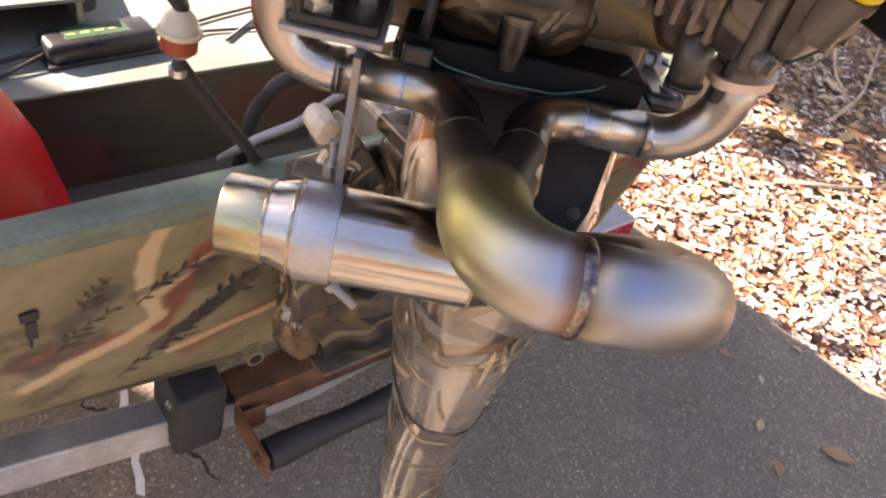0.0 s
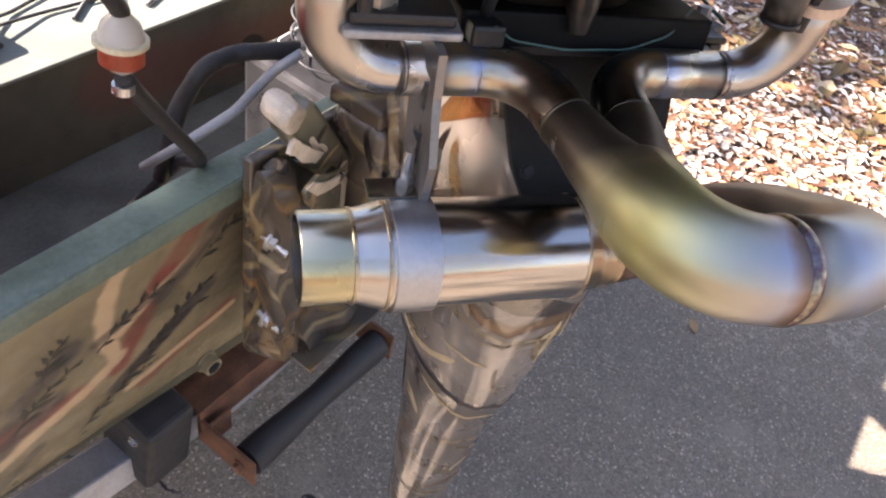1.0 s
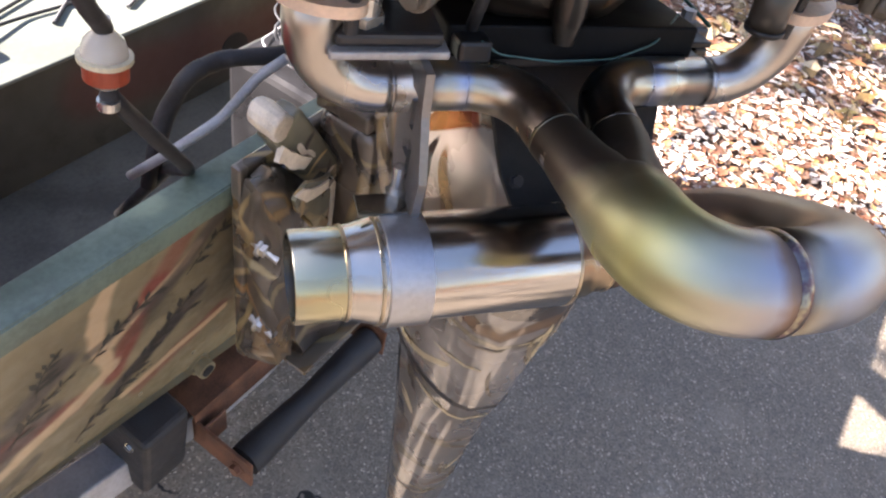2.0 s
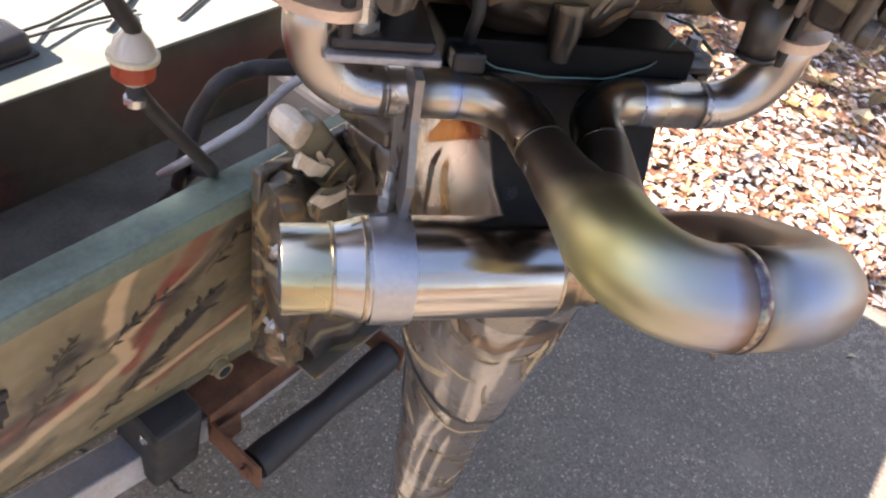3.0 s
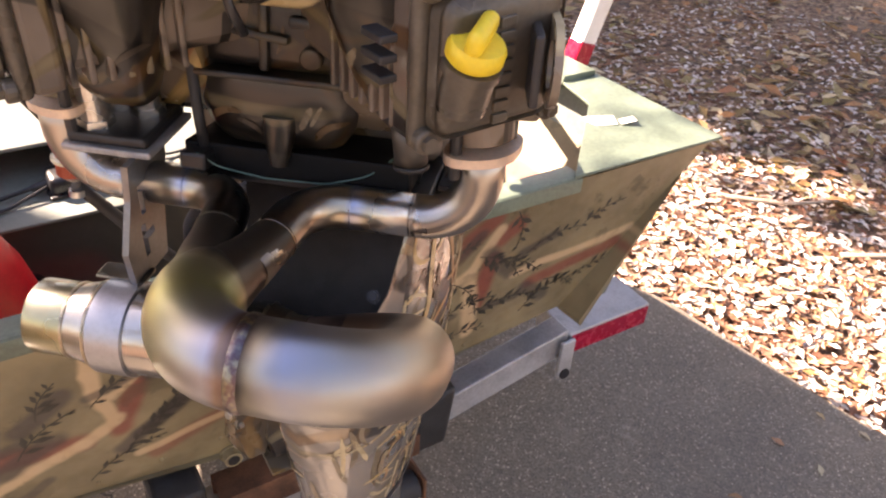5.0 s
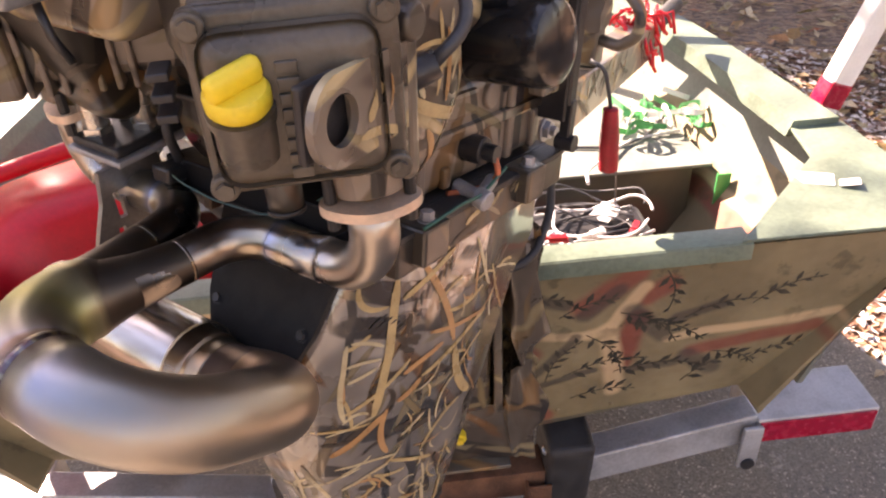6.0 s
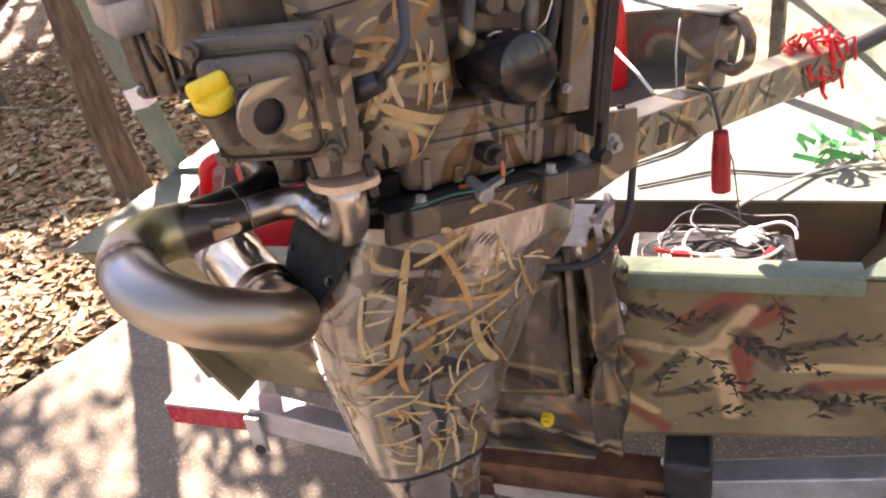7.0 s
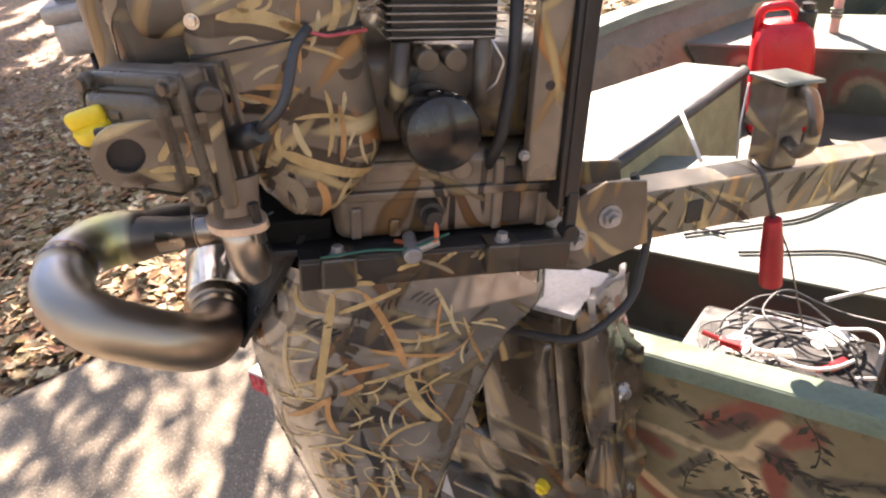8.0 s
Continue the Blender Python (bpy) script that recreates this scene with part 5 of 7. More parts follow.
part("side_bracket", eng(join(box(0.11, 0.158, 0.246, 0.252, 0.06, 0.31, 0.001), box(0.128, 0.16, 0.252, 0.268, 0.075, 0.31, 0.002))), M_BLACK, motor, "black upright bracket")
part("bracket_hook", eng(join(cyl((0.147, 0.262, 0.035), (0.167, 0.262, 0.035), 0.009, n=18), box(0.15, 0.162, 0.256, 0.268, 0.035, 0.08, 0.002))), M_BLACK, motor)
for z in (0.12, 0.285):
    part("strip_bolt", eng(hexbolt((0.151, 0.207, z), (1, 0, 0), 0.0042, 0.005)), M_GREY_BOX, st)
part("strip_hole", eng(cyl((0.1495, 0.228, 0.19), (0.1506, 0.228, 0.19), 0.005, n=16)), M_BLACK, st)
sw = part("oil_sensor", eng(join(cyl((0.12, 0.115, 0.06), (0.146, 0.115, 0.06), 0.013, n=22, cap_bevel=0.002), cyl((0.146, 0.115, 0.06), (0.158, 0.115, 0.06), 0.008, n=16))), M_BLACK_SATIN, motor)
part("sensor_wire", eng(sweep(fillet([(0.155, 0.116, 0.058), (0.16, 0.118, 0.04), (0.15, 0.11, 0.028), (0.13, 0.08, 0.026)], [0.01, 0.01]), 0.0028, 8)), plain("orange_wire", (0.5, 0.12, 0.05), 0.5), sw)
kb = part("drain_fitting", eng(join(cyl((0.13, 0.095, 0.03), (0.165, 0.092, 0.024), 0.007, n=18), cyl((0.152, 0.093, 0.027), (0.166, 0.092, 0.024), 0.0095, n=18, cap_bevel=0.002), cyl((0.152, 0.12, 0.034), (0.158, 0.09, 0.027), 0.006, n=12))), M_GREY_BOX, motor, "dull drain fitting")
part("green_wire", eng(sweep(fillet([(0.162, 0.0, 0.03), (0.165, 0.05, 0.036), (0.16, 0.09, 0.03), (0.16, 0.13, 0.045)], [0.05, 0.05]), 0.0016, 6)), plain("teal_wire", (0.012, 0.09, 0.068), 0.5), motor)
part("rear_wire", eng(sweep(fillet([(-0.06, -0.068, 0.045), (-0.045, -0.064, 0.034), (-0.005, -0.064, 0.029), (0.045, -0.058, 0.028), (0.078, -0.054, 0.038), (0.1, -0.04, 0.055)], [0.02, 0.05, 0.05, 0.03]), 0.0008, 6)), plain("grey_teal_wire", (0.06, 0.13, 0.12), 0.45), motor)
boot = part("spark_boot", sweep([(0.15, 0.012, 1.425), (0.185, 0.028, 1.434), (0.2, 0.042, 1.441)], [0.0115, 0.0115, 0.0095], 18), M_BLACK_SATIN, motor, "black spark plug boot")
part("spark_cable", sweep(fillet([(0.197, 0.039, 1.44), (0.21, 0.066, 1.46), (0.185, 0.085, 1.5), (0.17, 0.1, 1.51)], [0.03, 0.03]), 0.0046, 14), M_CABLE, boot)
part("boot_grommet", lathe([(0, 0.017), (0.004, 0.017), (0.005, 0.012)], (0.156, 0.014, 1.43), (0.9, 0.25, 0.2), 22), M_BLACK, boot)
part("pink_wire", sweep(fillet([(0.172, 0.098, 1.508), (0.17, 0.115, 1.5), (0.16, 0.15, 1.497)], [0.02]), 0.0016, 6), plain("pink_wire", (0.5, 0.09, 0.11), 0.5), boot)

# ---- stainless exhaust ----
kw = Mat("rainbow_weld", (0.4, 0.3, 0.3), 0.3, 1.0)
kw.base(kw.stops(kw.noise(55, 3), [(0.3, (0.4, 0.36, 0.18)), (0.4, (0.3, 0.28, 0.22)), (0.47, (0.13, 0.085, 0.1)), (0.54, (0.18, 0.165, 0.17)), (0.6, (0.36, 0.31, 0.19)), (0.7, (0.18, 0.09, 0.075))]))
kw.bump(kw.noise(300, 2), 0.4, 0.001)
WELD_RAINBOW = kw.m
run = fillet([(-0.002, -0.1, 1.287), (-0.002, -0.192, 1.292), (0.052, -0.192, 1.291)], [0.0535])
run = [Vector((-0.002, y, 1.287)) for y in (-0.1, -0.106, -0.113, -0.12, -0.128)] + [p for p in run[1:] if p.y < -0.132]
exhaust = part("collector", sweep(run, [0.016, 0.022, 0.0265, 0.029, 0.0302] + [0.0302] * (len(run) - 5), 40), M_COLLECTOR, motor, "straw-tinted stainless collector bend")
for s in (1, -1):
    zf = 1.355
    hp = part("header_pipe", sweep(fillet([(s * 0.169, 0, zf), (s * 0.169, 0, 1.286), (s * 0.118, 0, 1.286)], [0.045]), 0.0178, 32), M_HEADER, motor, "stainless header elbow")
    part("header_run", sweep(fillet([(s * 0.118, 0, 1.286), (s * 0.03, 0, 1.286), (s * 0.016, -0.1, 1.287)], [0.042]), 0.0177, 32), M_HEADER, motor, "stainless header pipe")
    part("pipe_seam", sweep([(s * 0.1174, 0, 1.286), (s * 0.1186, 0, 1.286)], 0.0181, 32), M_HEADER, hp)
    part("pipe_seam", sweep([(s * 0.0684, 0, 1.286), (s * 0.07, 0, 1.286)], 0.01795, 32), M_HEADER, hp)
    fl = part("exhaust_flange", xform(loft([[(0.035 * math.cos(a) * (1 - 0.25 * abs(math.sin(a)) ** 2), 0.023 * math.sin(a), z) for a in (2 * math.pi * j / 28 for j in range(28))] for z in (0.003, 0.004, 0.0095, 0.0105)]),
                                      Matrix.Translation((s * 0.169, 0, 1.346)) @ Matrix.Rotation(radians(45 * s), 4, "Z")), M_FLANGE, hp, "raw steel exhaust flange", 40)
    part("port_spacer", cyl((s * 0.169, 0, 1.362), (s * 0.163, 0.004, 1.395), 0.022, 0.026, 28), M_ENGINE, hp)
    for d in (-0.027, 0.027):
        part("flange_stud", cyl((s * 0.169 + d * 0.7, d * 0.7 * s, 1.336), (s * 0.169 + d * 0.7, d * 0.7 * s, 1.375), 0.0045, n=10), M_BLACK, hp)
for sx in (1, -1):
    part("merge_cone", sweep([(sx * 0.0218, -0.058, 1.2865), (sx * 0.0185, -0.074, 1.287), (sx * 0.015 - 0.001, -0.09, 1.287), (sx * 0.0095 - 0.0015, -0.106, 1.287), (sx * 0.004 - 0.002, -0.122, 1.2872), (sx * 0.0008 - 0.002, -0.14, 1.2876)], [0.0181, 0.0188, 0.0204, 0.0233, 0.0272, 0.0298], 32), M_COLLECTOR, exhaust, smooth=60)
    part("merge_seam", sweep([(sx * 0.0219, -0.0568, 1.2865), (sx * 0.0216, -0.0592, 1.2865)], 0.0183, 32), M_STEEL_BURNT, exhaust)
part("return_bend", sweep(fillet([(0.052, -0.192, 1.291), (0.14, -0.192, 1.287), (0.14, -0.065, 1.206), (0.045, -0.065, 1.18)], [0.064, 0.064]), 0.0302, 40), M_RETURN, motor, "heat-tinted stainless return bend")
part("rainbow_weld", lathe([(-0.004, 0.0302), (-0.002, 0.0311), (0, 0.0313), (0.002, 0.0311), (0.004, 0.0302)], (0.052, -0.192, 1.291), (1, 0, -0.04), 48), WELD_RAINBOW, exhaust, "purple and gold weld bead", 60)
muf = part("muffler", lathe([(0.0355, 0.0379), (0.036, 0.038), (0.174, 0.038), (0.178, 0.0375), (0.192, 0.0335), (0.198, 0.0325)], (0.047, -0.065, 1.18), (-1, 0, 0), 48), M_STEEL_BRIGHT, motor, "polished stainless muffler", 35)
part("inlet_cone", lathe([(0, 0.029), (0.004, 0.0315), (0.008, 0.0305), (0.018, 0.031), (0.02, 0.0335), (0.023, 0.0335), (0.026, 0.0345), (0.0352, 0.0378)], (0.047, -0.065, 1.18), (-1, 0, 0), 48), M_STEEL_BURNT, muf, "heat-browned inlet cone", 35)
M_TAIL = steel("tail_stainless", (0.55, 0.52, 0.36), 0.5, 0.24)
tail = part("tail_pipe", lathe([(0.198, 0.03), (0.198, 0.0322), (0.232, 0.0322), (0.233, 0.0316), (0.233, 0.0298), (0.2, 0.0295)], (0.047, -0.065, 1.18), (-1, 0, 0), 48), M_TAIL, muf, "straw-coloured tail pipe", 35)
# Black disc closes the bore and stands in for the shade inside.
part("tail_shade_disc", cyl((-0.153, -0.065, 1.18), (-0.156, -0.065, 1.18), 0.0297, n=40), M_BLACK, muf)
for a, r in ((0.036, 0.0385), (0.177, 0.0384), (0.1985, 0.0334)):
    part("weld_bead", lathe([(a - 0.0015, r - 0.001), (a - 0.001, r), (a + 0.001, r), (a + 0.0015, r - 0.001)], (0.047, -0.065, 1.18), (-1, 0, 0), 48), M_WELD, muf, smooth=60)
band = part("band_clamp", lathe([(0.144, 0.0382), (0.144, 0.0405), (0.173, 0.0405), (0.173, 0.0382)], (0.047, -0.065, 1.18), (-1, 0, 0), 48), M_BAND, motor, "wide blue-grey band clamp", 40)
part("clamp_tab", box(-0.14, -0.096, -0.05, -0.03, 1.2165, 1.219, 0.0008), M_STEEL, band)
part("clamp_bolt", join(cyl((-0.112, -0.034, 1.205), (-0.112, -0.034, 1.246), 0.0042, n=12), cyl((-0.112, -0.034, 1.219), (-0.112, -0.034, 1.225), 0.0075, n=6)), M_ZINC, band)
# hanger plate with a cut-out, and its stud plate
hp_out = [(-0.035, 1.318), (0.025, 1.318), (0.025, 1.30), (0.012, 1.275), (0.0, 1.215), (-0.055, 1.215), (-0.058, 1.25), (-0.04, 1.29)]
slots = ([(-0.033, 1.262), (-0.033, 1.232), (-0.026, 1.232), (-0.026, 1.246), (-0.014, 1.246), (-0.014, 1.253), (-0.026, 1.253), (-0.026, 1.262)], [(-0.028, 1.296), (-0.028, 1.27), (-0.021, 1.27), (-0.021, 1.288), (-0.004, 1.288), (-0.004, 1.296)])
part("hanger_strap", cut_plate(hp_out, slots, Matrix(((0, 0, 1, -0.106), (1, 0, 0, 0), (0, 1, 0, 0), (0, 0, 0, 1))), 0.0055), plain("grey_steel_strap", (0.24, 0.23, 0.225), 0.4, 0.8, 0.2), motor, "grey steel hanger strap with cut slots")
stud_plate = part("stud_plate", box(-0.162, -0.088, -0.022, 0.057, 1.3185, 1.3245, 0.0018), M_GREY_BOX, motor, "pale edged steel plate")
part("plate_top", box(-0.158, -0.092, -0.018, 0.054, 1.3247, 1.334, 0.003), M_BLACK, stud_plate)
for x, y in ((-0.14, 0.0), (-0.112, 0.03), (-0.14, 0.035)):
    part("stud", join(cyl((x, y, 1.334), (x, y, 1.376), 0.0115, n=20), cyl((x, y, 1.334), (x, y, 1.34), 0.014, n=6)), M_ZINC, stud_plate)

# ---- tiller ----
TIL = Matrix.Translation((0.055, 0.39, 1.203)) @ Matrix.Rotation(radians(8.0), 4, "Z") @ Matrix.Rotation(radians(-8.5), 4, "X")
til = part("tiller_tube", xform(box(-0.028, 0.028, 0.0, 0.72, -0.032, 0.032, 0.003), TIL), M_TILLER, motor, "camouflaged square tiller tube")
rng = random.Random(14)
rows = []
for _ in range(34):
    y = rng.uniform(0.45, 1.08)
    rows.append((y, 1.203 - 0.149 * (y - 0.39) + rng.uniform(-0.02, 0.02), rng.choice((rng.uniform(-75, -30), rng.uniform(15, 70))), rng.uniform(0.03, 0.075), rng.uniform(-0.005, 0.005), rng.uniform(0.003, 0.009), rng.choice((REED_DARK, REED_DARK, REED_DIM, REED_TAN))))
film_print(til, "x", 1, rows)
part("tiller_bracket", join(extrude([(0.25, 1.185), (0.3, 1.175), (0.36, 1.155), (0.45, 1.17), (0.45, 1.252), (0.4, 1.262), (0.33, 1.235), (0.27, 1.23)], Matrix(((0, 0, 1, 0.0865), (1, 0, 0, 0), (0, 1, 0, 0), (0, 0, 0, 1))), 0.006, 0.001),
                            extrude([(0.25, 1.185), (0.3, 1.175), (0.36, 1.155), (0.45, 1.17), (0.45, 1.252), (0.4, 1.262), (0.33, 1.235), (0.27, 1.23)], Matrix(((0, 0, 1, 0.018), (1, 0, 0, 0), (0, 1, 0, 0), (0, 0, 0, 1))), 0.006, 0.001)), M_CAMO_DARK, til)
for y, z in ((0.402, 1.218), (0.357, 1.2), (0.322, 1.185)):
    part("tiller_bolt", join(hexbolt((0.093, y, z), (1, 0, 0), 0.011, 0.008), cyl((0.09, y, z), (0.108, y, z), 0.006, n=14)), M_GREY_BOX, til)
part("tube_plug", xform(box(0.0275, 0.0295, 0.125, 0.15, -0.018, 0.012, 0.002), TIL), M_BLACK, til)
part("handle_mount", xform(join(cyl((0, 0.715, 0), (0, 0.99, 0.02), 0.017, n=20, cap_bevel=0.004)), TIL), M_RUBBER, til, "black rubber tiller grip")
part("decal", xform(box(-0.022, 0.022, 0.19, 0.24, 0.0323, 0.0328, 0.0002), TIL), M_BLACK, til)
ctl = part("control_box", xform(join(crumpled(box(-0.03, 0.028, 0.252, 0.305, 0.083, 0.142), 0.006, 5), box(-0.022, 0.024, 0.258, 0.3, 0.0325, 0.085, 0.004)), TIL), M_CAMO_DARK, til, "camouflage-wrapped control box on the tiller", 50)
film_print(ctl, "x", 1, [(0.28, 1.285, 40, 0.04, 0.005, 0.006, REED_TAN), (0.25, 1.265, -35, 0.035, 0.004, 0.005, REED_DARK), (0.3, 1.25, 70, 0.03, 0.003, 0.005, REED_DIM)])
part("box_lid", xform(box(-0.034, 0.032, 0.247, 0.311, 0.1435, 0.149, 0.002), TIL), M_DECK, ctl, "pale top plate")
part("throttle_loop", xform(sweep(fillet([(0.028, 0.275, 0.135), (0.058, 0.262, 0.14), (0.082, 0.25, 0.118), (0.082, 0.25, 0.085), (0.055, 0.262, 0.066), (0.026, 0.272, 0.07)], [0.02, 0.02, 0.02, 0.02]), 0.0085, 14), TIL), M_CAMO_DARK, ctl, "camouflaged throttle loop")
part("box_wire", xform(sweep(fillet([(-0.033, 0.25, 0.135), (-0.034, 0.249, 0.08), (-0.026, 0.246, 0.034)], [0.02]), 0.0014, 6), TIL), M_WIRE, ctl)
part("tie_tail", xform(sweep(fillet([(-0.03, 0.19, 0.036), (-0.07, 0.2, 0.06), (-0.13, 0.222, 0.084)], [0.05]), 0.0027, 8), TIL), M_WHITE, til, "pale cable tie tail")
rng = random.Random(4)
for i in range(60):
    a, q = rng.uniform(0, 6.28), Vector((rng.uniform(-0.035, 0.035), 0.63 + rng.uniform(-0.06, 0.06), rng.uniform(-0.02, 0.06)))
    part("red_tie", xform(sweep([q, q + Vector((math.cos(a) * 0.02, math.sin(a) * 0.03, rng.uniform(-0.03, 0.02))), q + Vector((math.cos(a) * 0.03, math.sin(a) * 0.02, -0.03))], 0.0035, 5), TIL), M_RED, til)


# ---- transom bracket ----
mount = thing("transom_mount", "camouflage-wrapped motor mount clamped on the transom", "motor mount")
part("mount_plate", box(0.12, 0.44, -0.045, -0.028, 0.65, 1.0, 0.004), M_CAMO_METAL, mount)
part("lower_wrap", crumpled(box(0.16, 0.4, -0.11, -0.045, 0.665, 0.78), 0.014, 1), M_WRAP, mount, "crumpled camouflage wrap", 50)
part("star_fold", crumpled(box(0.402, 0.442, -0.115, -0.04, 0.66, 1.1), 0.026, 4), M_WRAP, mount, "folded camouflage wrap", 50)
part("port_fold", crumpled(box(0.115, 0.205, -0.1, -0.045, 0.68, 0.98), 0.02, 7), M_CAMO_METAL, mount, "folded camouflage wrap", 50)
part("swivel_box", box(0.238, 0.372, -0.135, -0.046, 0.785, 1.03, 0.018, 4), M_WRAP, mount, "camouflaged swivel box", 40)
part("swivel_head", box(0.235, 0.372, -0.125, -0.046, 1.031, 1.056, 0.006, 3), M_WRAP, mount)
part("edge_strip", box(0.374, 0.386, -0.138, -0.046, 0.79, 1.076, 0.003), M_CAMO_METAL, mount)
part("clamp_top", box(0.272, 0.408, -0.138, -0.03, 1.08, 1.088, 0.002), M_GALV, mount, "pale clamp top")
part("clamp_side", xform(crumpled(box(-0.004, 0.004, -0.055, 0.05, -0.13, -0.01), 0.014, 51), pose(0.428, -0.06, 1.115, 0, 6, 0)), M_GREY_BOX, mount, "creased bare metal cheek", 50)
part("swivel_neck", xform(join(cyl((0, 0, 1.0), (0, 0, 1.19), 0.028, n=28), box(-0.036, 0.04, -0.07, 0.04, 1.13, 1.165, 0.008)), pose(0.29, -0.14, 0, 0, 0, -39.85)), M_CAMO_DARK, mount)
M_OLIVE = camo_reed("olive_reed_wrap", (0.15, 0.145, 0.095), 41.0, 0.34, 0.8, 0.6, 0.2)
arm = part("port_arm", xform(box(-0.024, 0.024, -0.016, 0.016, -0.1, 0.1, 0.007, 3), pose(0.205, -0.068, 0.985, 0, -33, 0)), M_OLIVE, mount, "olive camouflaged side arm", 40)
film_print(arm, "y", -1, [(0.18, 1.02, 60, 0.05, 0.004, 0.007, REED_DARK), (0.2, 0.99, 35, 0.04, 0.003, 0.005, REED_TAN), (0.215, 0.96, 70, 0.05, -0.004, 0.006, REED_DARK), (0.23, 0.945, 20, 0.03, 0.002, 0.004, REED_PALE)])
M_TORN = plain("torn_pale_wrap", (0.58, 0.52, 0.42), 0.45, 0.0, 0.3, 30)
part("arm_knuckle", xform(crumpled(cyl((0, -0.019, 0), (0, 0.02, 0), 0.0165, n=14, cap_bevel=0.005), 0.0045, 23), pose(0.143, -0.066, 1.072, 0, -33, 0)), M_TORN, mount, "pale bare knuckle at the top of the arm", 50)
film_print(arm, "y", -1, [(0.172, 1.026, -60, 0.028, 0.0, 0.008, M_TORN), (0.186, 1.012, -45, 0.024, 0.002, 0.006, M_TORN), (0.224, 0.962, 35, 0.022, 0.002, 0.006, M_TORN)], 0.0014)
part("wrap_curl", xform(crumpled(box(-0.03, 0.03, -0.004, 0.004, -0.008, 0.008), 0.007, 91), pose(0.155, -0.086, 1.022, 0, 38, 0)), M_TORN, mount, "curled pale scrap of wrap", 50)
flap = [(0.132, 1.0), (0.158, 1.006), (0.186, 0.99), (0.212, 0.97), (0.226, 0.94), (0.224, 0.905), (0.207, 0.868), (0.188, 0.85), (0.185, 0.88), (0.178, 0.92), (0.16, 0.95), (0.14, 0.975)]
rim = [(0.128, 1.012), (0.146, 1.006), (0.16, 0.996), (0.188, 0.984), (0.214, 0.964), (0.231, 0.936), (0.228, 0.902), (0.211, 0.862), (0.204, 0.866), (0.219, 0.904), (0.22, 0.936), (0.204, 0.957), (0.178, 0.972), (0.15, 0.985)]
for name, out, y, mat, d, seed in (("wrap_flap", flap, -0.104, M_OLIVE, 0.006, 71), ("flap_rim", rim, -0.108, M_TORN, 0.003, 71)):
    bm = extrude(out, Matrix(((1, 0, 0, 0), (0, 0, 1, y), (0, 1, 0, 0), (0, 0, 0, 1))), d)
    bmesh.ops.triangulate(bm, faces=bm.faces[:])
    bmesh.ops.subdivide_edges(bm, edges=bm.edges[:], cuts=3)
    for v in bm.verts:
        v.co += Vector((0.2, 1.0, 0.2)) * (0.016 * noise.noise(v.co * 14 + Vector((seed, 0, 0))) + 0.3 * (v.co.x - 0.18))
    part(name, bm, mat, mount, "torn pale edge of the wrap" if name == "flap_rim" else "olive camouflage wrap bent outward", 40)
for x, z in ((0.172, 0.905), (0.16, 0.83)):
    part("wrap_stud", join(cyl((x, -0.1, z), (x + 0.028, -0.128, z - 0.034), 0.0062, n=14, cap_bevel=0.001), cyl((x, -0.1, z), (x + 0.006, -0.106, z - 0.007), 0.011, n=6)), M_GREY_BOX, mount)
part("link_chain", join(*[lathe([(0, 0.004), (0.001, 0.006), (0.003, 0.006), (0.004, 0.004)], (0.247 + 0.001 * (i % 2), -0.115, 0.955 + i * 0.0075), (0.3, 0.1, 1), 10) for i in range(11)]), M_BLACK_SATIN, mount)
part("yellow_plug", join(cyl((0.322, -0.1, 0.727), (0.322, -0.122, 0.724), 0.011, n=20), cyl((0.322, -0.122, 0.724), (0.322, -0.128, 0.723), 0.007, n=6)), M_YELLOW, mount, "yellow plastic plug")
part("foot_plate", box(0.15, 0.4, -0.13, -0.03, 0.655, 0.662, 0.002), M_CAMO_METAL, mount)
for x, z in ((0.438, 0.93), (0.44, 0.75), (0.125, 0.9), (0.12, 0.76)):
    part("mount_stud", join(cyl((x, -0.06, z), (x, -0.1, z - 0.006), 0.006, n=12), hexbolt((x, -0.075, z), (0, -1, -0.1), 0.011, 0.008)), M_ZINC, mount)
part("steering_cable", sweep(fillet([(0.25, -0.2, 1.075), (0.33, -0.165, 1.06), (0.42, -0.15, 1.058), (0.46, -0.08, 1.09), (0.465, -0.04, 1.17), (0.45, -0.05, 1.25)], [0.06, 0.06, 0.06, 0.05]), 0.0055, 14), M_RUBBER, mount, "black control cable")
loom = fillet([(0.13, 0.13, 0.86), (0.135, 0.09, 0.99), (0.165, 0.08, 1.04), (0.21, 0.07, 1.045), (0.26, 0.02, 1.055)], [0.04, 0.04, 0.04], 0.002)
part("corrugated_loom", sweep(loom, [0.0112 if i % 2 else 0.0097 for i in range(len(loom))], 14), M_RUBBER, mount, "black corrugated loom")
part("grey_cable", sweep(fillet([(0.1, 0.12, 0.9), (0.119, 0.05, 0.977), (0.17, 0.035, 1.0), (0.225, 0.03, 1.035), (0.25, 0.01, 1.06)], [0.05, 0.08, 0.05]), 0.006, 14), plain("light_grey_cable", (0.3, 0.31, 0.32), 0.35), mount)

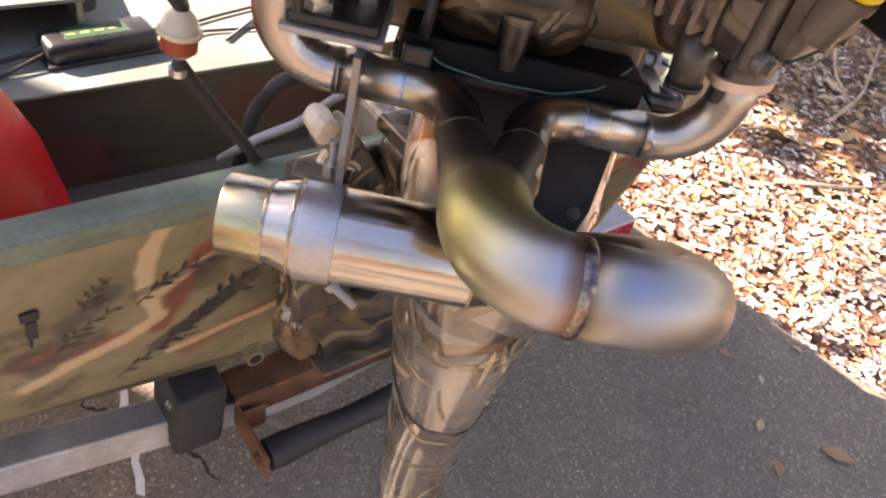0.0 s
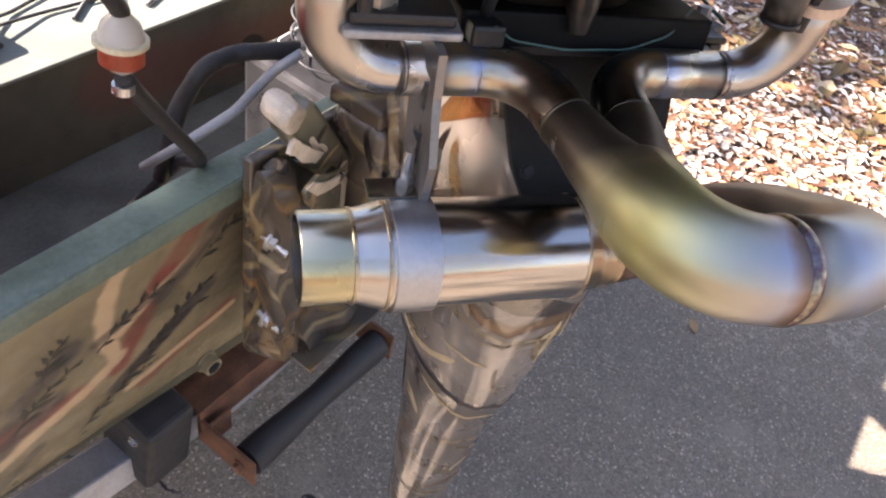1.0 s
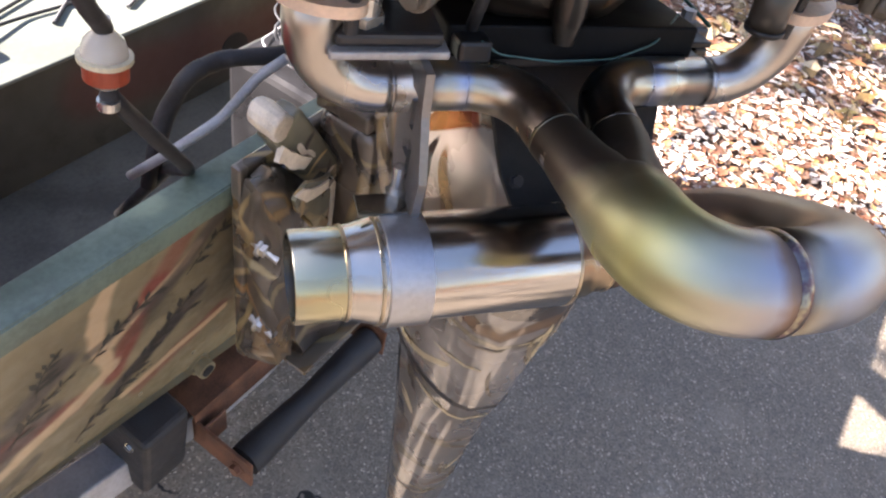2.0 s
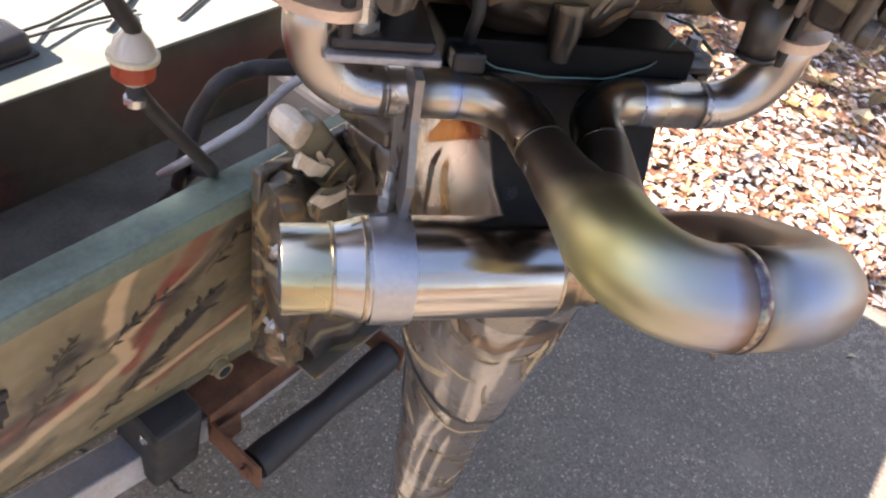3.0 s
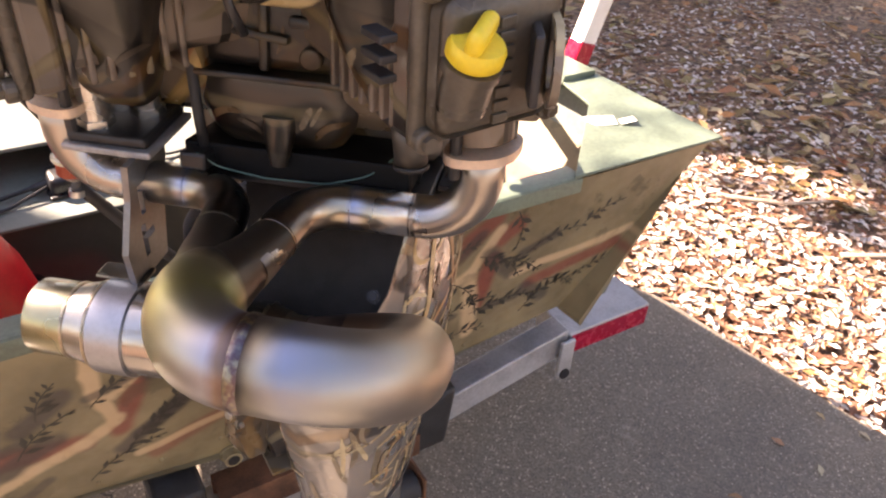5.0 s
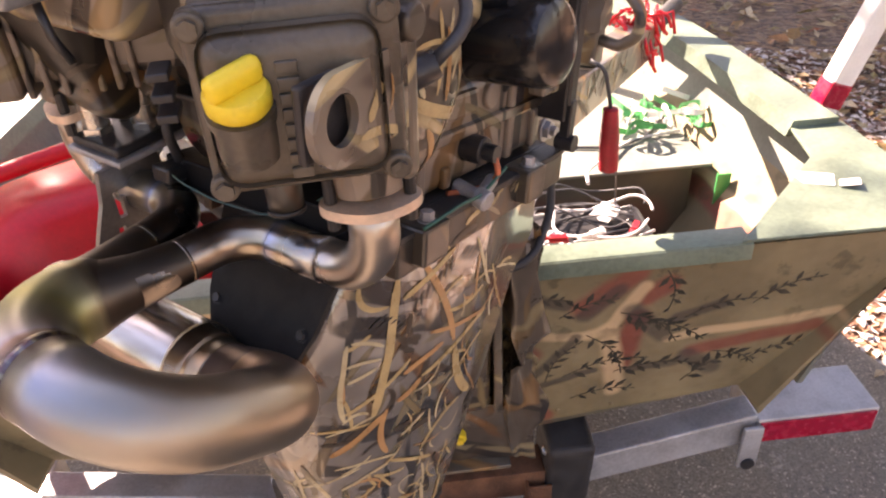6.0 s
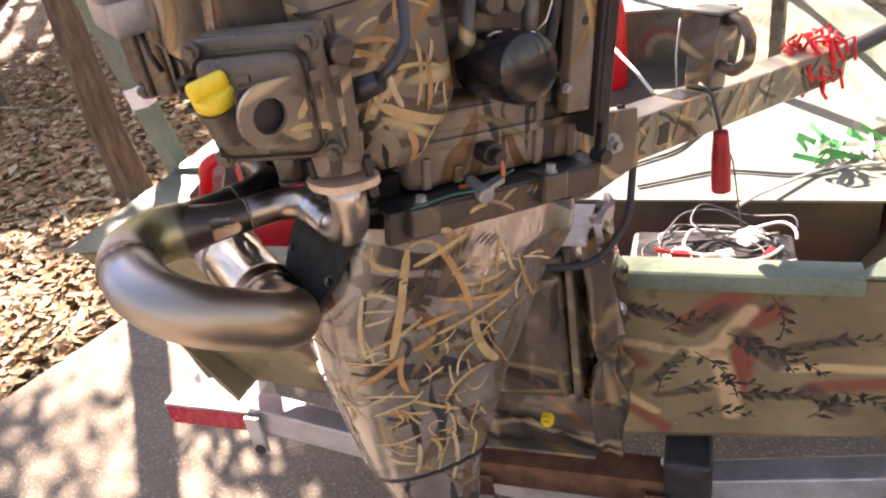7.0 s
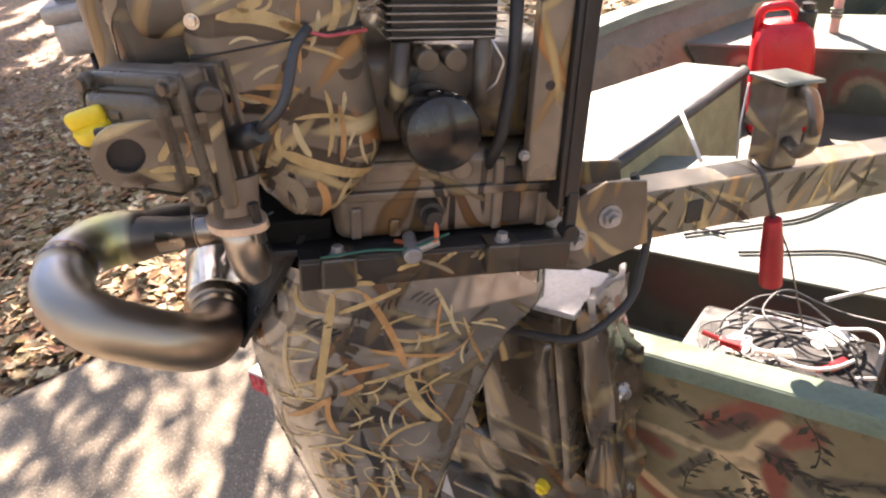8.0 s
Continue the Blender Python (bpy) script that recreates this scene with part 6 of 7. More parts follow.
# ---- things on and in the boat ----
grip = thing("pull_handle", "dark red plastic handle hanging on a cord from the tiller", "handle")
part("grip", lathe([(0, 0.004), (0.002, 0.011), (0.02, 0.0125), (0.045, 0.0145), (0.09, 0.015), (0.1, 0.0145), (0.104, 0.003)], (0.58, 0.081, 1.151), (0.04, 0.01, -1), 20), M_RED_DARK, grip, smooth=40)
part("cord", sweep(fillet([(0.58, 0.081, 1.149), (0.576, 0.078, 1.17), (0.566, 0.076, 1.212), (0.548, 0.088, 1.222)], [0.02, 0.02]), 0.003, 8), M_CABLE, grip)
part("chain", sweep(fillet([(0.575, 0.083, 1.17), (0.6, 0.1, 1.09), (0.62, 0.14, 0.95)], [0.05]), 0.0015, 6), M_CABLE, grip)

charger = thing("battery_charger", "black battery charger with green label on the rear deck", "battery charger", pose(0.075, 0.578, 0.8205, 0, 0, 4))
part("case", join(box(-0.095, 0.095, -0.035, 0.035, 0.0, 0.042, 0.012, 3), box(-0.1, 0.1, -0.04, 0.04, 0.0, 0.008, 0.003)), M_BLACK_SATIN, charger, smooth=40)
part("label", box(-0.06, 0.05, -0.02, 0.02, 0.0422, 0.0428, 0.0002), plain("green_label", (0.025, 0.06, 0.032), 0.45), charger, "green printed label")
for i in range(4):
    part("label_bar", box(-0.055 + i * 0.024, -0.04 + i * 0.024, -0.006, -0.002, 0.0431, 0.0434, 0.0001), plain("pale_print", (0.35, 0.36, 0.12), 0.5) if i == 0 else bpy.data.materials["pale_print"], charger)
part("power_cable", sweep(fillet([(-0.098, 0, 0.02), (-0.2, 0.0, 0.006), (-0.3, 0.05, 0.006), (-0.42, 0.02, 0.006)], [0.1, 0.1]), 0.0045, 10), M_RUBBER, charger)
part("power_cable", sweep(fillet([(-0.098, -0.015, 0.02), (-0.18, -0.04, 0.005), (-0.3, -0.03, 0.005), (-0.4, -0.05, 0.005)], [0.1, 0.1]), 0.0035, 10), M_RUBBER, charger)
part("strain_relief", cyl((-0.093, 0, 0.02), (-0.125, 0.0, 0.016), 0.009, 0.006, 14), M_BLACK_SATIN, charger)
part("output_lead", sweep(fillet([(0.095, 0.01, 0.02), (0.16, 0.03, 0.005), (0.26, 0.05, 0.005), (0.33, 0.06, 0.005)], [0.08, 0.08]), 0.003, 8), M_RUBBER, charger)
part("output_lead", sweep(fillet([(0.095, -0.01, 0.02), (0.2, 0.0, 0.005), (0.3, -0.02, 0.005)], [0.1]), 0.003, 8), M_RUBBER, charger)

fuel = thing("fuel_line", "black rubber fuel hose with an inline filter", "hose")
part("hose", sweep(fillet([(0.0, -0.022, 1.212), (-0.017, -0.032, 1.24), (-0.045, -0.05, 1.3), (-0.1, -0.09, 1.4), (-0.1, -0.12, 1.5)], [0.08, 0.1, 0.05]), 0.0078, 16), M_RUBBER, fuel)
part("hose", sweep(fillet([(-0.006, -0.022, 1.152), (0.01, -0.018, 1.125), (0.044, -0.01, 1.068), (0.1, 0.01, 0.98), (0.14, 0.1, 0.9), (0.16, 0.25, 0.7)], [0.08, 0.1, 0.08, 0.06]), 0.0078, 16), M_RUBBER, fuel)
fb = part("filter_bowl", lathe([(0, 0.004), (0.004, 0.01), (0.012, 0.018), (0.028, 0.018), (0.028, 0.021), (0.033, 0.021), (0.033, 0.019), (0.046, 0.016), (0.056, 0.007), (0.066, 0.006)], (-0.006, -0.022, 1.156), (0.1, 0.0, 1), 28), M_FILTER_BODY, fuel, "cloudy plastic filter bowl", 40)
part("pleats", lathe([(0.012, 0.0184), (0.027, 0.0184)], (-0.006, -0.022, 1.156), (0.1, 0.0, 1), 28), M_PLEAT, fb, "red-brown filter element")
part("filter_rim", lathe([(0.028, 0.0195), (0.029, 0.0222), (0.033, 0.0222), (0.034, 0.0195)], (-0.006, -0.022, 1.156), (0.1, 0.0, 1), 28), plain("cream_plastic", (0.6, 0.53, 0.36), 0.4), fb, smooth=40)
part("hose_clamp", lathe([(-0.012, 0.009), (-0.012, 0.0095), (-0.004, 0.0095), (-0.004, 0.009)], (-0.006, -0.022, 1.15), (0.1, 0, 1), 18), M_ZINC, fuel)


def jug(name, m, w, d, h, label, shoulder=0.0):
    t = thing(name, label, "fuel can", m)
    secs = []
    for z, k in ((0, 0.92), (0.012, 1.0), (h * (0.6 - shoulder), 1.0), (h * (0.8 - shoulder * 0.6), 0.97 - shoulder * 0.3), (h * 0.93, 0.86 - shoulder * 0.7), (h, 0.6 - shoulder * 0.4)):
        ring = []
        for j in range(32):
            a = 2 * math.pi * j / 32
            c, s2 = math.cos(a), math.sin(a)
            ring.append((w / 2 * k * math.copysign(abs(c) ** 0.5, c), d / 2 * k * math.copysign(abs(s2) ** 0.5, s2), z))
        secs.append(ring)
    part("body", loft(secs), M_RED, t, "red plastic body", 60)
    part("handle", sweep(fillet([(-w * 0.42, 0, h * 0.86), (-w * 0.36, 0, h + 0.045), (w * 0.12, 0, h + 0.05), (w * 0.2, 0, h * 0.96)], [0.03, 0.03]), 0.014, 16), M_RED, t)
    part("cap", join(cyl((w * 0.3, 0, h * 0.9), (w * 0.34, 0, h + 0.03), 0.03, n=24, cap_bevel=0.005), cyl((w * 0.34, 0, h + 0.028), (w * 0.35, 0, h + 0.05), 0.02, n=12)), M_BLACK_SATIN, t, "black screw cap")
    return t


tank = jug("fuel_tank", pose(-0.29, 0.28, 0.6125, 0, 0, 35), 0.44, 0.28, 0.4, "red plastic fuel tank with black cap in the stern well", 0.3)
part("fuel_pickup", join(cyl((0.1, 0.03, 0.35), (0.11, 0.03, 0.42), 0.02, n=16), cyl((0.11, 0.03, 0.41), (0.05, 0.02, 0.425), 0.01, n=12)), M_BLACK, tank)
jug("fuel_jug", pose(0.19, 1.71, 0.6125, 0, 0, 20), 0.19, 0.16, 0.35, "tall red plastic fuel jug on the boat floor")

frame_ = thing("boat_chair", "dark square-tube chair support standing on the rear deck", "chair", pose(0.86, 1.0, 0.8205, 0, 0, -20))
for x in (-0.14, 0.14):
    part("leg", box(x - 0.016, x + 0.016, -0.016, 0.016, 0, 0.42, 0.003), M_COVER, frame_)
part("rail", box(-0.16, 0.16, -0.016, 0.016, 0.42, 0.45, 0.003), M_COVER, frame_)

pole = thing("push_pole", "pale pole with a pink rope standing by the bow bench", "pole", pose(0.27, 2.06, 0.833))
part("shaft", cyl((0, 0, 0), (0.045, 0.02, 0.62), 0.016, n=14, cap_bevel=0.003), plain("pinkish_bare_wood", (0.5, 0.33, 0.28), 0.6), pole)
part("rope_knot", join(*[cyl((0.003, 0.001, 0.05 + i * 0.012), (0.004, 0.002, 0.058 + i * 0.012), 0.022, n=16, cap_bevel=0.003) for i in range(3)]), M_GREEN, pole, "dark green lashing")
part("rope", sweep(fillet([(0.036, 0.016, 0.5), (-0.03, -0.02, 0.35), (-0.08, -0.03, 0.2)], [0.08]), 0.007, 10), plain("pink_rope", (0.62, 0.2, 0.22), 0.7), pole, "pink rope")

# wires and netting
wires = thing("wire_bundle", "tangle of pale wires with battery clips in the stern well", "wires", kind="stuff")
rng = random.Random(11)
for i in range(13):
    c = Vector((0.57 + rng.uniform(-0.03, 0.05), 0.2 + rng.uniform(-0.05, 0.05), 0.86 + rng.uniform(-0.04, 0.03)))
    pts = [c + Vector((math.cos(a) * rng.uniform(0.08, 0.14), math.sin(a) * rng.uniform(0.05, 0.1), rng.uniform(-0.025, 0.025))) for a in (j * 0.785 + rng.uniform(-0.45, 0.45) for j in range(8))]
    part("wire", sweep(fillet(pts, [0.06] * 6), rng.choice((0.0015, 0.002, 0.0028)), 8), rng.choice((M_WIRE, M_CABLE, M_CABLE)), wires)
for i in range(3):
    part("battery_clip", xform(join(box(-0.022, 0.012, -0.006, 0.006, 0, 0.004, 0.001), box(-0.022, 0.008, -0.005, 0.005, 0.007, 0.011, 0.001), cyl((-0.022, 0, 0.006), (-0.05, 0, 0.01), 0.004, n=10)), pose(0.53 + i * 0.07, 0.13 + 0.02 * i, 0.895 - i * 0.008, 10, 5, 30 * i)), M_RED_DARK if i != 1 else M_WHITE, wires)
for i, (x, y, w, a) in enumerate(((0.52, 0.17, 0.022, 10), (0.64, 0.24, 0.028, 50))):
    part("plastic_scrap", xform(crumpled(box(-w, w, -0.018, 0.018, 0, 0.003), 0.01, 40 + i), pose(x, y, 0.868, 8, 4, a)), M_WHITE, wires, "crumpled white plastic")
part("battery", box(0.43, 0.72, 0.1, 0.3, 0.6125, 0.845, 0.012), M_BLACK_SATIN, wires, "black battery under the wires")
for i, pts in enumerate((((0.42, 0.52, 0.825), (0.6, 0.6, 0.825), (0.8, 0.56, 0.825), (0.95, 0.75, 0.825)), ((0.3, 0.55, 0.825), (0.5, 0.7, 0.825), (0.62, 0.95, 0.825)), ((0.62, 0.3, 0.9), (0.66, 0.45, 0.84), (0.8, 0.6, 0.826), (0.92, 0.62, 0.826)))):
    cbl = part("deck_cable", sweep(fillet(pts, [0.15] * (len(pts) - 2)), 0.0035, 8), M_CABLE if i != 2 else M_WIRE)
    tagged(cbl, "thin cable lying across the pale rear deck", "cable", group="deck cables")
net = thing("tangled_strap", "crumpled green and white strap on the rear deck", "strap")
rng = random.Random(3)
for i in range(16):
    c = Vector((0.88 + rng.uniform(-0.1, 0.1), 0.62 + rng.uniform(-0.09, 0.1), 0.835))
    pts = [c + Vector((rng.uniform(-0.06, 0.06), rng.uniform(-0.06, 0.06), rng.uniform(0, 0.045))) for _ in range(5)]
    bm = bmesh.new()
    prev = None
    for p in fillet(pts, [0.02] * 3, 0.01):
        cur = [bm.verts.new(p + Vector((0, 0, -0.005))), bm.verts.new(p + Vector((0.004, 0.003, 0.006)))]
        if prev:
            bm.faces.new((prev[0], cur[0], cur[1], prev[1]))
        prev = cur
    part("strap_fold", bm, M_GREEN_PLASTIC if i % 3 else M_WHITE, net)
part("strap_tail", join(box(0.93, 0.96, 0.42, 0.426, 0.66, 0.82, 0.001), box(0.93, 0.96, 0.36, 0.42, 0.655, 0.66, 0.001)), M_GREEN_PLASTIC, net)
# white patches drawn for sun flecks, stray leaves and twigs on the drive
for i, (x, y, a) in enumerate(((0.0, 0.44, 70), (-0.04, 0.235, 80))):
    bm = bmesh.new()
    pts = [(-0.06, -0.006), (-0.02, -0.012), (0.03, -0.008), (0.06, -0.02), (0.065, 0.0), (0.03, 0.008), (-0.01, 0.006), (-0.05, 0.01)]
    bm.faces.new([bm.verts.new((u, v, 0)) for u, v in pts])
    ch = part("sun_fleck_patch", xform(bm, pose(x, y, 0.003, 0, 0, a)), M_WHITE)
    tagged(ch, "small white patch on the asphalt drawn for a sun fleck", "paint mark", group="paint marks")


def leaf_mesh(name, length, width, curl, mat):
    bm = bmesh.new()
    prof = [(0, 0.02), (0.15, 0.5), (0.4, 1.0), (0.65, 0.7), (0.85, 0.4), (1.0, 0.02)]
    rows = []
    for t, w in prof:
        z = curl * length * (math.sin(t * 3.0) * 0.5)
        rows.append([bm.verts.new((t * length - length / 2, s * w * width / 2, z + abs(s) * curl * width * 0.6 + 0.001)) for s in (-1, 0, 1)])
    for a, b in zip(rows, rows[1:]):
        for j in range(2):
            bm.faces.new((a[j], a[j + 1], b[j + 1], b[j]))
    me = bpy.data.meshes.new(name)
    bm.to_mesh(me)
    bm.free()
    me.materials.append(mat)
    return me


k = Mat("dry_leaf", (0.4, 0.28, 0.15), 0.65)
rnd = k.node("ObjectInfo").outputs["Random"]
k.base(k.stops(rnd, [(0.0, (0.42, 0.3, 0.16)), (0.4, (0.3, 0.17, 0.08)), (0.7, (0.5, 0.42, 0.27)), (1.0, (0.3, 0.11, 0.05))]))
dry = leaf_mesh("dry_leaf", 0.07, 0.035, 0.25, k.m)
rng = random.Random(9)
spots = [(1.43, -0.406, 30), (1.55, -0.585, -62), (1.55, -0.18, 110), (1.85, -0.06, 20), (-0.16, 0.05, 50), (1.3, -0.25, 140)] + [(rng.uniform(1.25, 1.95), rng.uniform(-0.9, 0.7), rng.uniform(0, 360)) for _ in range(8)]
for x, y, a in spots:
    if x > drive_star(y) - 0.03:
        continue
    lf = new("dry_leaf", dry)
    lf.matrix_world = pose(x, y, 0.002, rng.uniform(-8, 8), rng.uniform(-8, 8), a) @ Matrix.Scale(1.35 if (x, y) == (1.55, -0.585) else rng.uniform(0.5, 0.8), 4)
    tagged(lf, "single curled tan leaf lying on the asphalt", "leaf", group="leaves on the drive")


# ---- leaf litter as many small leaves ----
def scatter(name, count, inside, seed, size, label, tone="litter_leaf"):
    rs = np.random.RandomState(seed)
    verts, faces = [], []
    n = 0
    while n < count:
        x, y = inside(rs)
        if drive_port(y) - 0.02 < x < drive_star(y) + 0.02 and rs.rand() > 0.012:
            continue
        on = drive_port(y) < x < drive_star(y)
        z = 0.004 if on else ground_z(x, y) + 0.012
        L = size * rs.uniform(0.55, 1.35)
        w = L * rs.uniform(0.35, 0.6)
        a, ti, tj = rs.uniform(0, 6.283), rs.normal(0, 0.3), rs.normal(0, 0.3)
        ca, sa = math.cos(a), math.sin(a)
        b = len(verts)
        lift = rs.uniform(0.0, 0.02)
        for u, v, q in ((-0.5, 0, 0.1), (-0.1, 0.5, 0.22), (0.5, 0, 0.05), (-0.1, -0.5, 0.2), (-0.05, 0, 0.0)):
            px, py = u * L, v * w
            verts.append((x + px * ca - py * sa, y + px * sa + py * ca, z + lift + q * L * 0.5 + px * ti * 0.6 + py * tj * 0.6 + 0.3 * w * abs(ti)))
        faces += [(b, b + 4, b + 1), (b + 4, b + 2, b + 1), (b, b + 3, b + 4), (b + 4, b + 3, b + 2)]
        n += 1
    me = bpy.data.meshes.new(name)
    me.from_pydata(verts, [], faces)
    k = bpy.data.materials.get(tone)
    if k is None:
        kk = Mat(tone, (0.4, 0.3, 0.2), 0.6)
        r = kk.node("NewGeometry").outputs["Random Per Island"]
        c = kk.stops(r, [(0.0, (0.1, 0.045, 0.028)), (0.2, (0.24, 0.095, 0.05)), (0.38, (0.46, 0.31, 0.22)), (0.44, (0.58, 0.5, 0.43)), (0.84, (0.8, 0.77, 0.73)), (0.92, (0.25, 0.11, 0.065)), (1.0, (0.42, 0.28, 0.1))])
        if tone == "brown_leaf":
            c = kk.stops(r, [(0.0, (0.07, 0.05, 0.018)), (0.2, (0.26, 0.17, 0.06)), (0.4, (0.44, 0.2, 0.08)), (0.55, (0.5, 0.36, 0.2)), (0.72, (0.24, 0.19, 0.06)), (0.85, (0.66, 0.55, 0.36)), (0.93, (0.6, 0.48, 0.3)), (1.0, (0.36, 0.1, 0.035))])
        kk.base(kk.mix(kk.ramp(kk.noise(60, 3), 0.3, 0.7), kk.mix(0.35, c, (0.08, 0.04, 0.02)), c))
        k = kk.m
    me.materials.append(k)
    return tagged(new(name, me), label, "leaves", kind="stuff")


def near_star(rs):
    y = rs.uniform(-2.2, 3.2)
    return drive_star(y) - 0.03 + abs(rs.normal(0, 1)) * 0.95 if rs.rand() < 0.6 else rs.uniform(1.7, 5.5), y


def near_port(rs):
    y = rs.uniform(-0.8, 6.5)
    return drive_port(y) + 0.03 - abs(rs.normal(0, 1)) * 2.6, y


def far_all(rs):
    a, r = rs.uniform(-0.9, 2.9), 3.0 + 12 * rs.rand() ** 1.3
    return r * math.cos(a), r * math.sin(a)


scatter("leaf_litter", 24000, near_star, 1, 0.047, "deep bed of cream and brown fallen leaves beside the asphalt")
scatter("leaf_litter", 30000, near_port, 2, 0.085, "brown and orange fallen leaves along the drive", "brown_leaf")
scatter("leaf_litter", 12000, far_all, 3, 0.11, "fallen leaves across the woodland floor", "brown_leaf")

# bare sticks in the leaf bed
for pts in (((3.5, 0.6, -0.1), (3.75, 0.62, -0.02), (3.95, 0.75, 0.16)), ((3.7, 0.62, -0.08), (3.72, 0.8, 0.02), (3.8, 0.95, 0.2)), ((2.6, 0.35, -0.04), (2.9, 0.2, -0.05), (3.2, 0.1, -0.06)), ((2.5, 0.9, -0.04), (2.7, 0.7, -0.03), (3.0, 0.62, -0.05))):
    stick = part("stick", sweep(fillet(pts, [0.3]), [0.011] * 2 + [0.008] * (len(fillet(pts, [0.3])) - 3) + [0.004], 8), plain("bleached_stick", (0.42, 0.33, 0.25), 0.8) if "bleached_stick" not in bpy.data.materials else bpy.data.materials["bleached_stick"])
    tagged(stick, "bare bleached stick lying in the leaves", "stick", group="sticks")

# ---- trees ----
kb = Mat("grey_brown_bark", (0.12, 0.085, 0.06), 0.9)
ridge = kb.noise(9, 5, 0.65, kb.mapped((0, 0, 0), (3, 3, 0.5)))
kb.base(kb.stops(ridge, [(0.3, (0.035, 0.026, 0.02)), (0.55, (0.13, 0.095, 0.065)), (0.8, (0.22, 0.17, 0.12))]))
kb.bump(ridge, 0.9, 0.03)
M_BARK = kb.m
kl = Mat("autumn_leaf", (0.1, 0.1, 0.03), 0.6)
kl.base(kl.stops(kl.node("NewGeometry").outputs["Random Per Island"], [(0.0, (0.05, 0.08, 0.02)), (0.5, (0.11, 0.1, 0.03)), (0.8, (0.2, 0.12, 0.03)), (1.0, (0.16, 0.06, 0.02))]))
M_CROWN = kl.m


def tree(x, y, r, h, seed, crown_n, crown_r, leaf, low=0.42):
    rg = random.Random(seed)
    z0 = ground_z(x, y) - 0.05
    t = thing("tree", "tall woodland tree with grey-brown bark and thin autumn crown added for shade", "tree", pose(x, y, z0), group="woodland trees")
    lean = Vector((rg.uniform(-0.03, 0.03), rg.uniform(-0.03, 0.03), 1))
    bms = [sweep([lean * (h * u) + Vector((0.05 * noise.noise((seed, u * 4, 0)), 0.05 * noise.noise((seed, 0, u * 4)), 0)) for u in (0, 0.01, 0.03, 0.1, 0.3, 0.5, 0.7, 0.85, 1)], [r * q for q in (1.7, 1.35, 1.1, 1.0, 0.85, 0.7, 0.5, 0.3, 0.08)], 14)]
    tips = []
    for i in range(9):
        u = rg.uniform(low, 0.92)
        a = rg.uniform(0, 6.28)
        b = lean * (h * u)
        L = crown_r * rg.uniform(0.6, 1.1) * (1.2 - u * 0.5)
        d = Vector((math.cos(a), math.sin(a), rg.uniform(0.35, 0.9)))
        bms.append(sweep([b, b + d * L * 0.5, b + d * L + Vector((0, 0, 0.2))], [r * 0.4, r * 0.22, r * 0.05], 7))
        tips += [b + d * L * q for q in (0.45, 0.7, 0.95, 1.1)]
    part("trunk", join(*bms), M_BARK, t, smooth=60)
    if crown_n:
        verts, faces = [], []
        for _ in range(crown_n):
            c = rg.choice(tips) + Vector((rg.gauss(0, 0.5), rg.gauss(0, 0.5), rg.gauss(0, 0.4))) * crown_r * 0.33
            n = Vector((rg.gauss(0, 1), rg.gauss(0, 1), rg.gauss(0, 1))).normalized()
            u = n.orthogonal().normalized()
            v = n.cross(u)
            s = rg.uniform(0.05, 0.1) * leaf
            b = len(verts)
            verts += [c - u * s, c + v * s * 0.65, c + u * s, c - v * s * 0.65]
            faces.append((b, b + 1, b + 2, b + 3))
        me = bpy.data.meshes.new("crown")
        me.from_pydata(verts, [], faces)
        me.materials.append(M_CROWN)
        cr = new("crown", me)
        cr.parent = t


# Crown massed high, out of view, to keep sun off the motor.
tree(-2.42, 2.05, 0.085, 4.8, 1, 6500, 1.05, 0.6, 0.7)
tree(-8.5, 6.5, 0.2, 15, 2, 0, 2.8, 1.15)
# Crown out of view, thickened to dapple the port drive.
tree(-5.3, 3.85, 0.08, 5.0, 3, 2600, 1.3, 0.62)
# Unseen crown thickened to shade the deck and starboard asphalt.
tree(-2.8, 4.05, 0.16, 9, 4, 3300, 1.5, 1.15)
# Unseen sapling added to shade the ground under the boat.
tree(-2.4, 3.07, 0.03, 3.0, 30, 1100, 0.55, 0.62, 0.7)
# Two unseen trees added to shade the starboard leaf bed.
tree(-0.65, 8.3, 0.15, 9, 5, 6000, 1.5, 1.7)
tree(-3.1, 11.5, 0.15, 11, 6, 6000, 1.5, 1.7)
tree(4.9, 3.6, 0.15, 13, 7, 1500, 2.6, 1.15)
tree(6.8, 1.2, 0.2, 15, 8, 1500, 2.8, 1.15)
# This and the other 9000-leaf trees are unseen, added for starboard shade.
tree(1.9, 8.2, 0.16, 13, 9, 9000, 3.2, 1.7)
tree(8.0, 5.0, 0.18, 15, 10, 3000, 2.8, 1.7)
tree(-0.3, 9.4, 0.2, 13, 11, 9000, 3.2, 1.7)
tree(5.6, -2.6, 0.16, 14, 12, 1300, 2.6, 1.15)
tree(-9.5, 3.0, 0.2, 15, 13, 900, 2.8, 1.15)
tree(-1.5, 15.5, 0.22, 16, 14, 0, 3.0, 1.15)
tree(4.4, 9.5, 0.2, 14, 15, 9000, 3.2, 1.7)
# Unseen short trees added to shade the port leaf ground.
tree(-11.9, 8.2, 0.12, 8, 16, 5000, 1.7, 1.7)
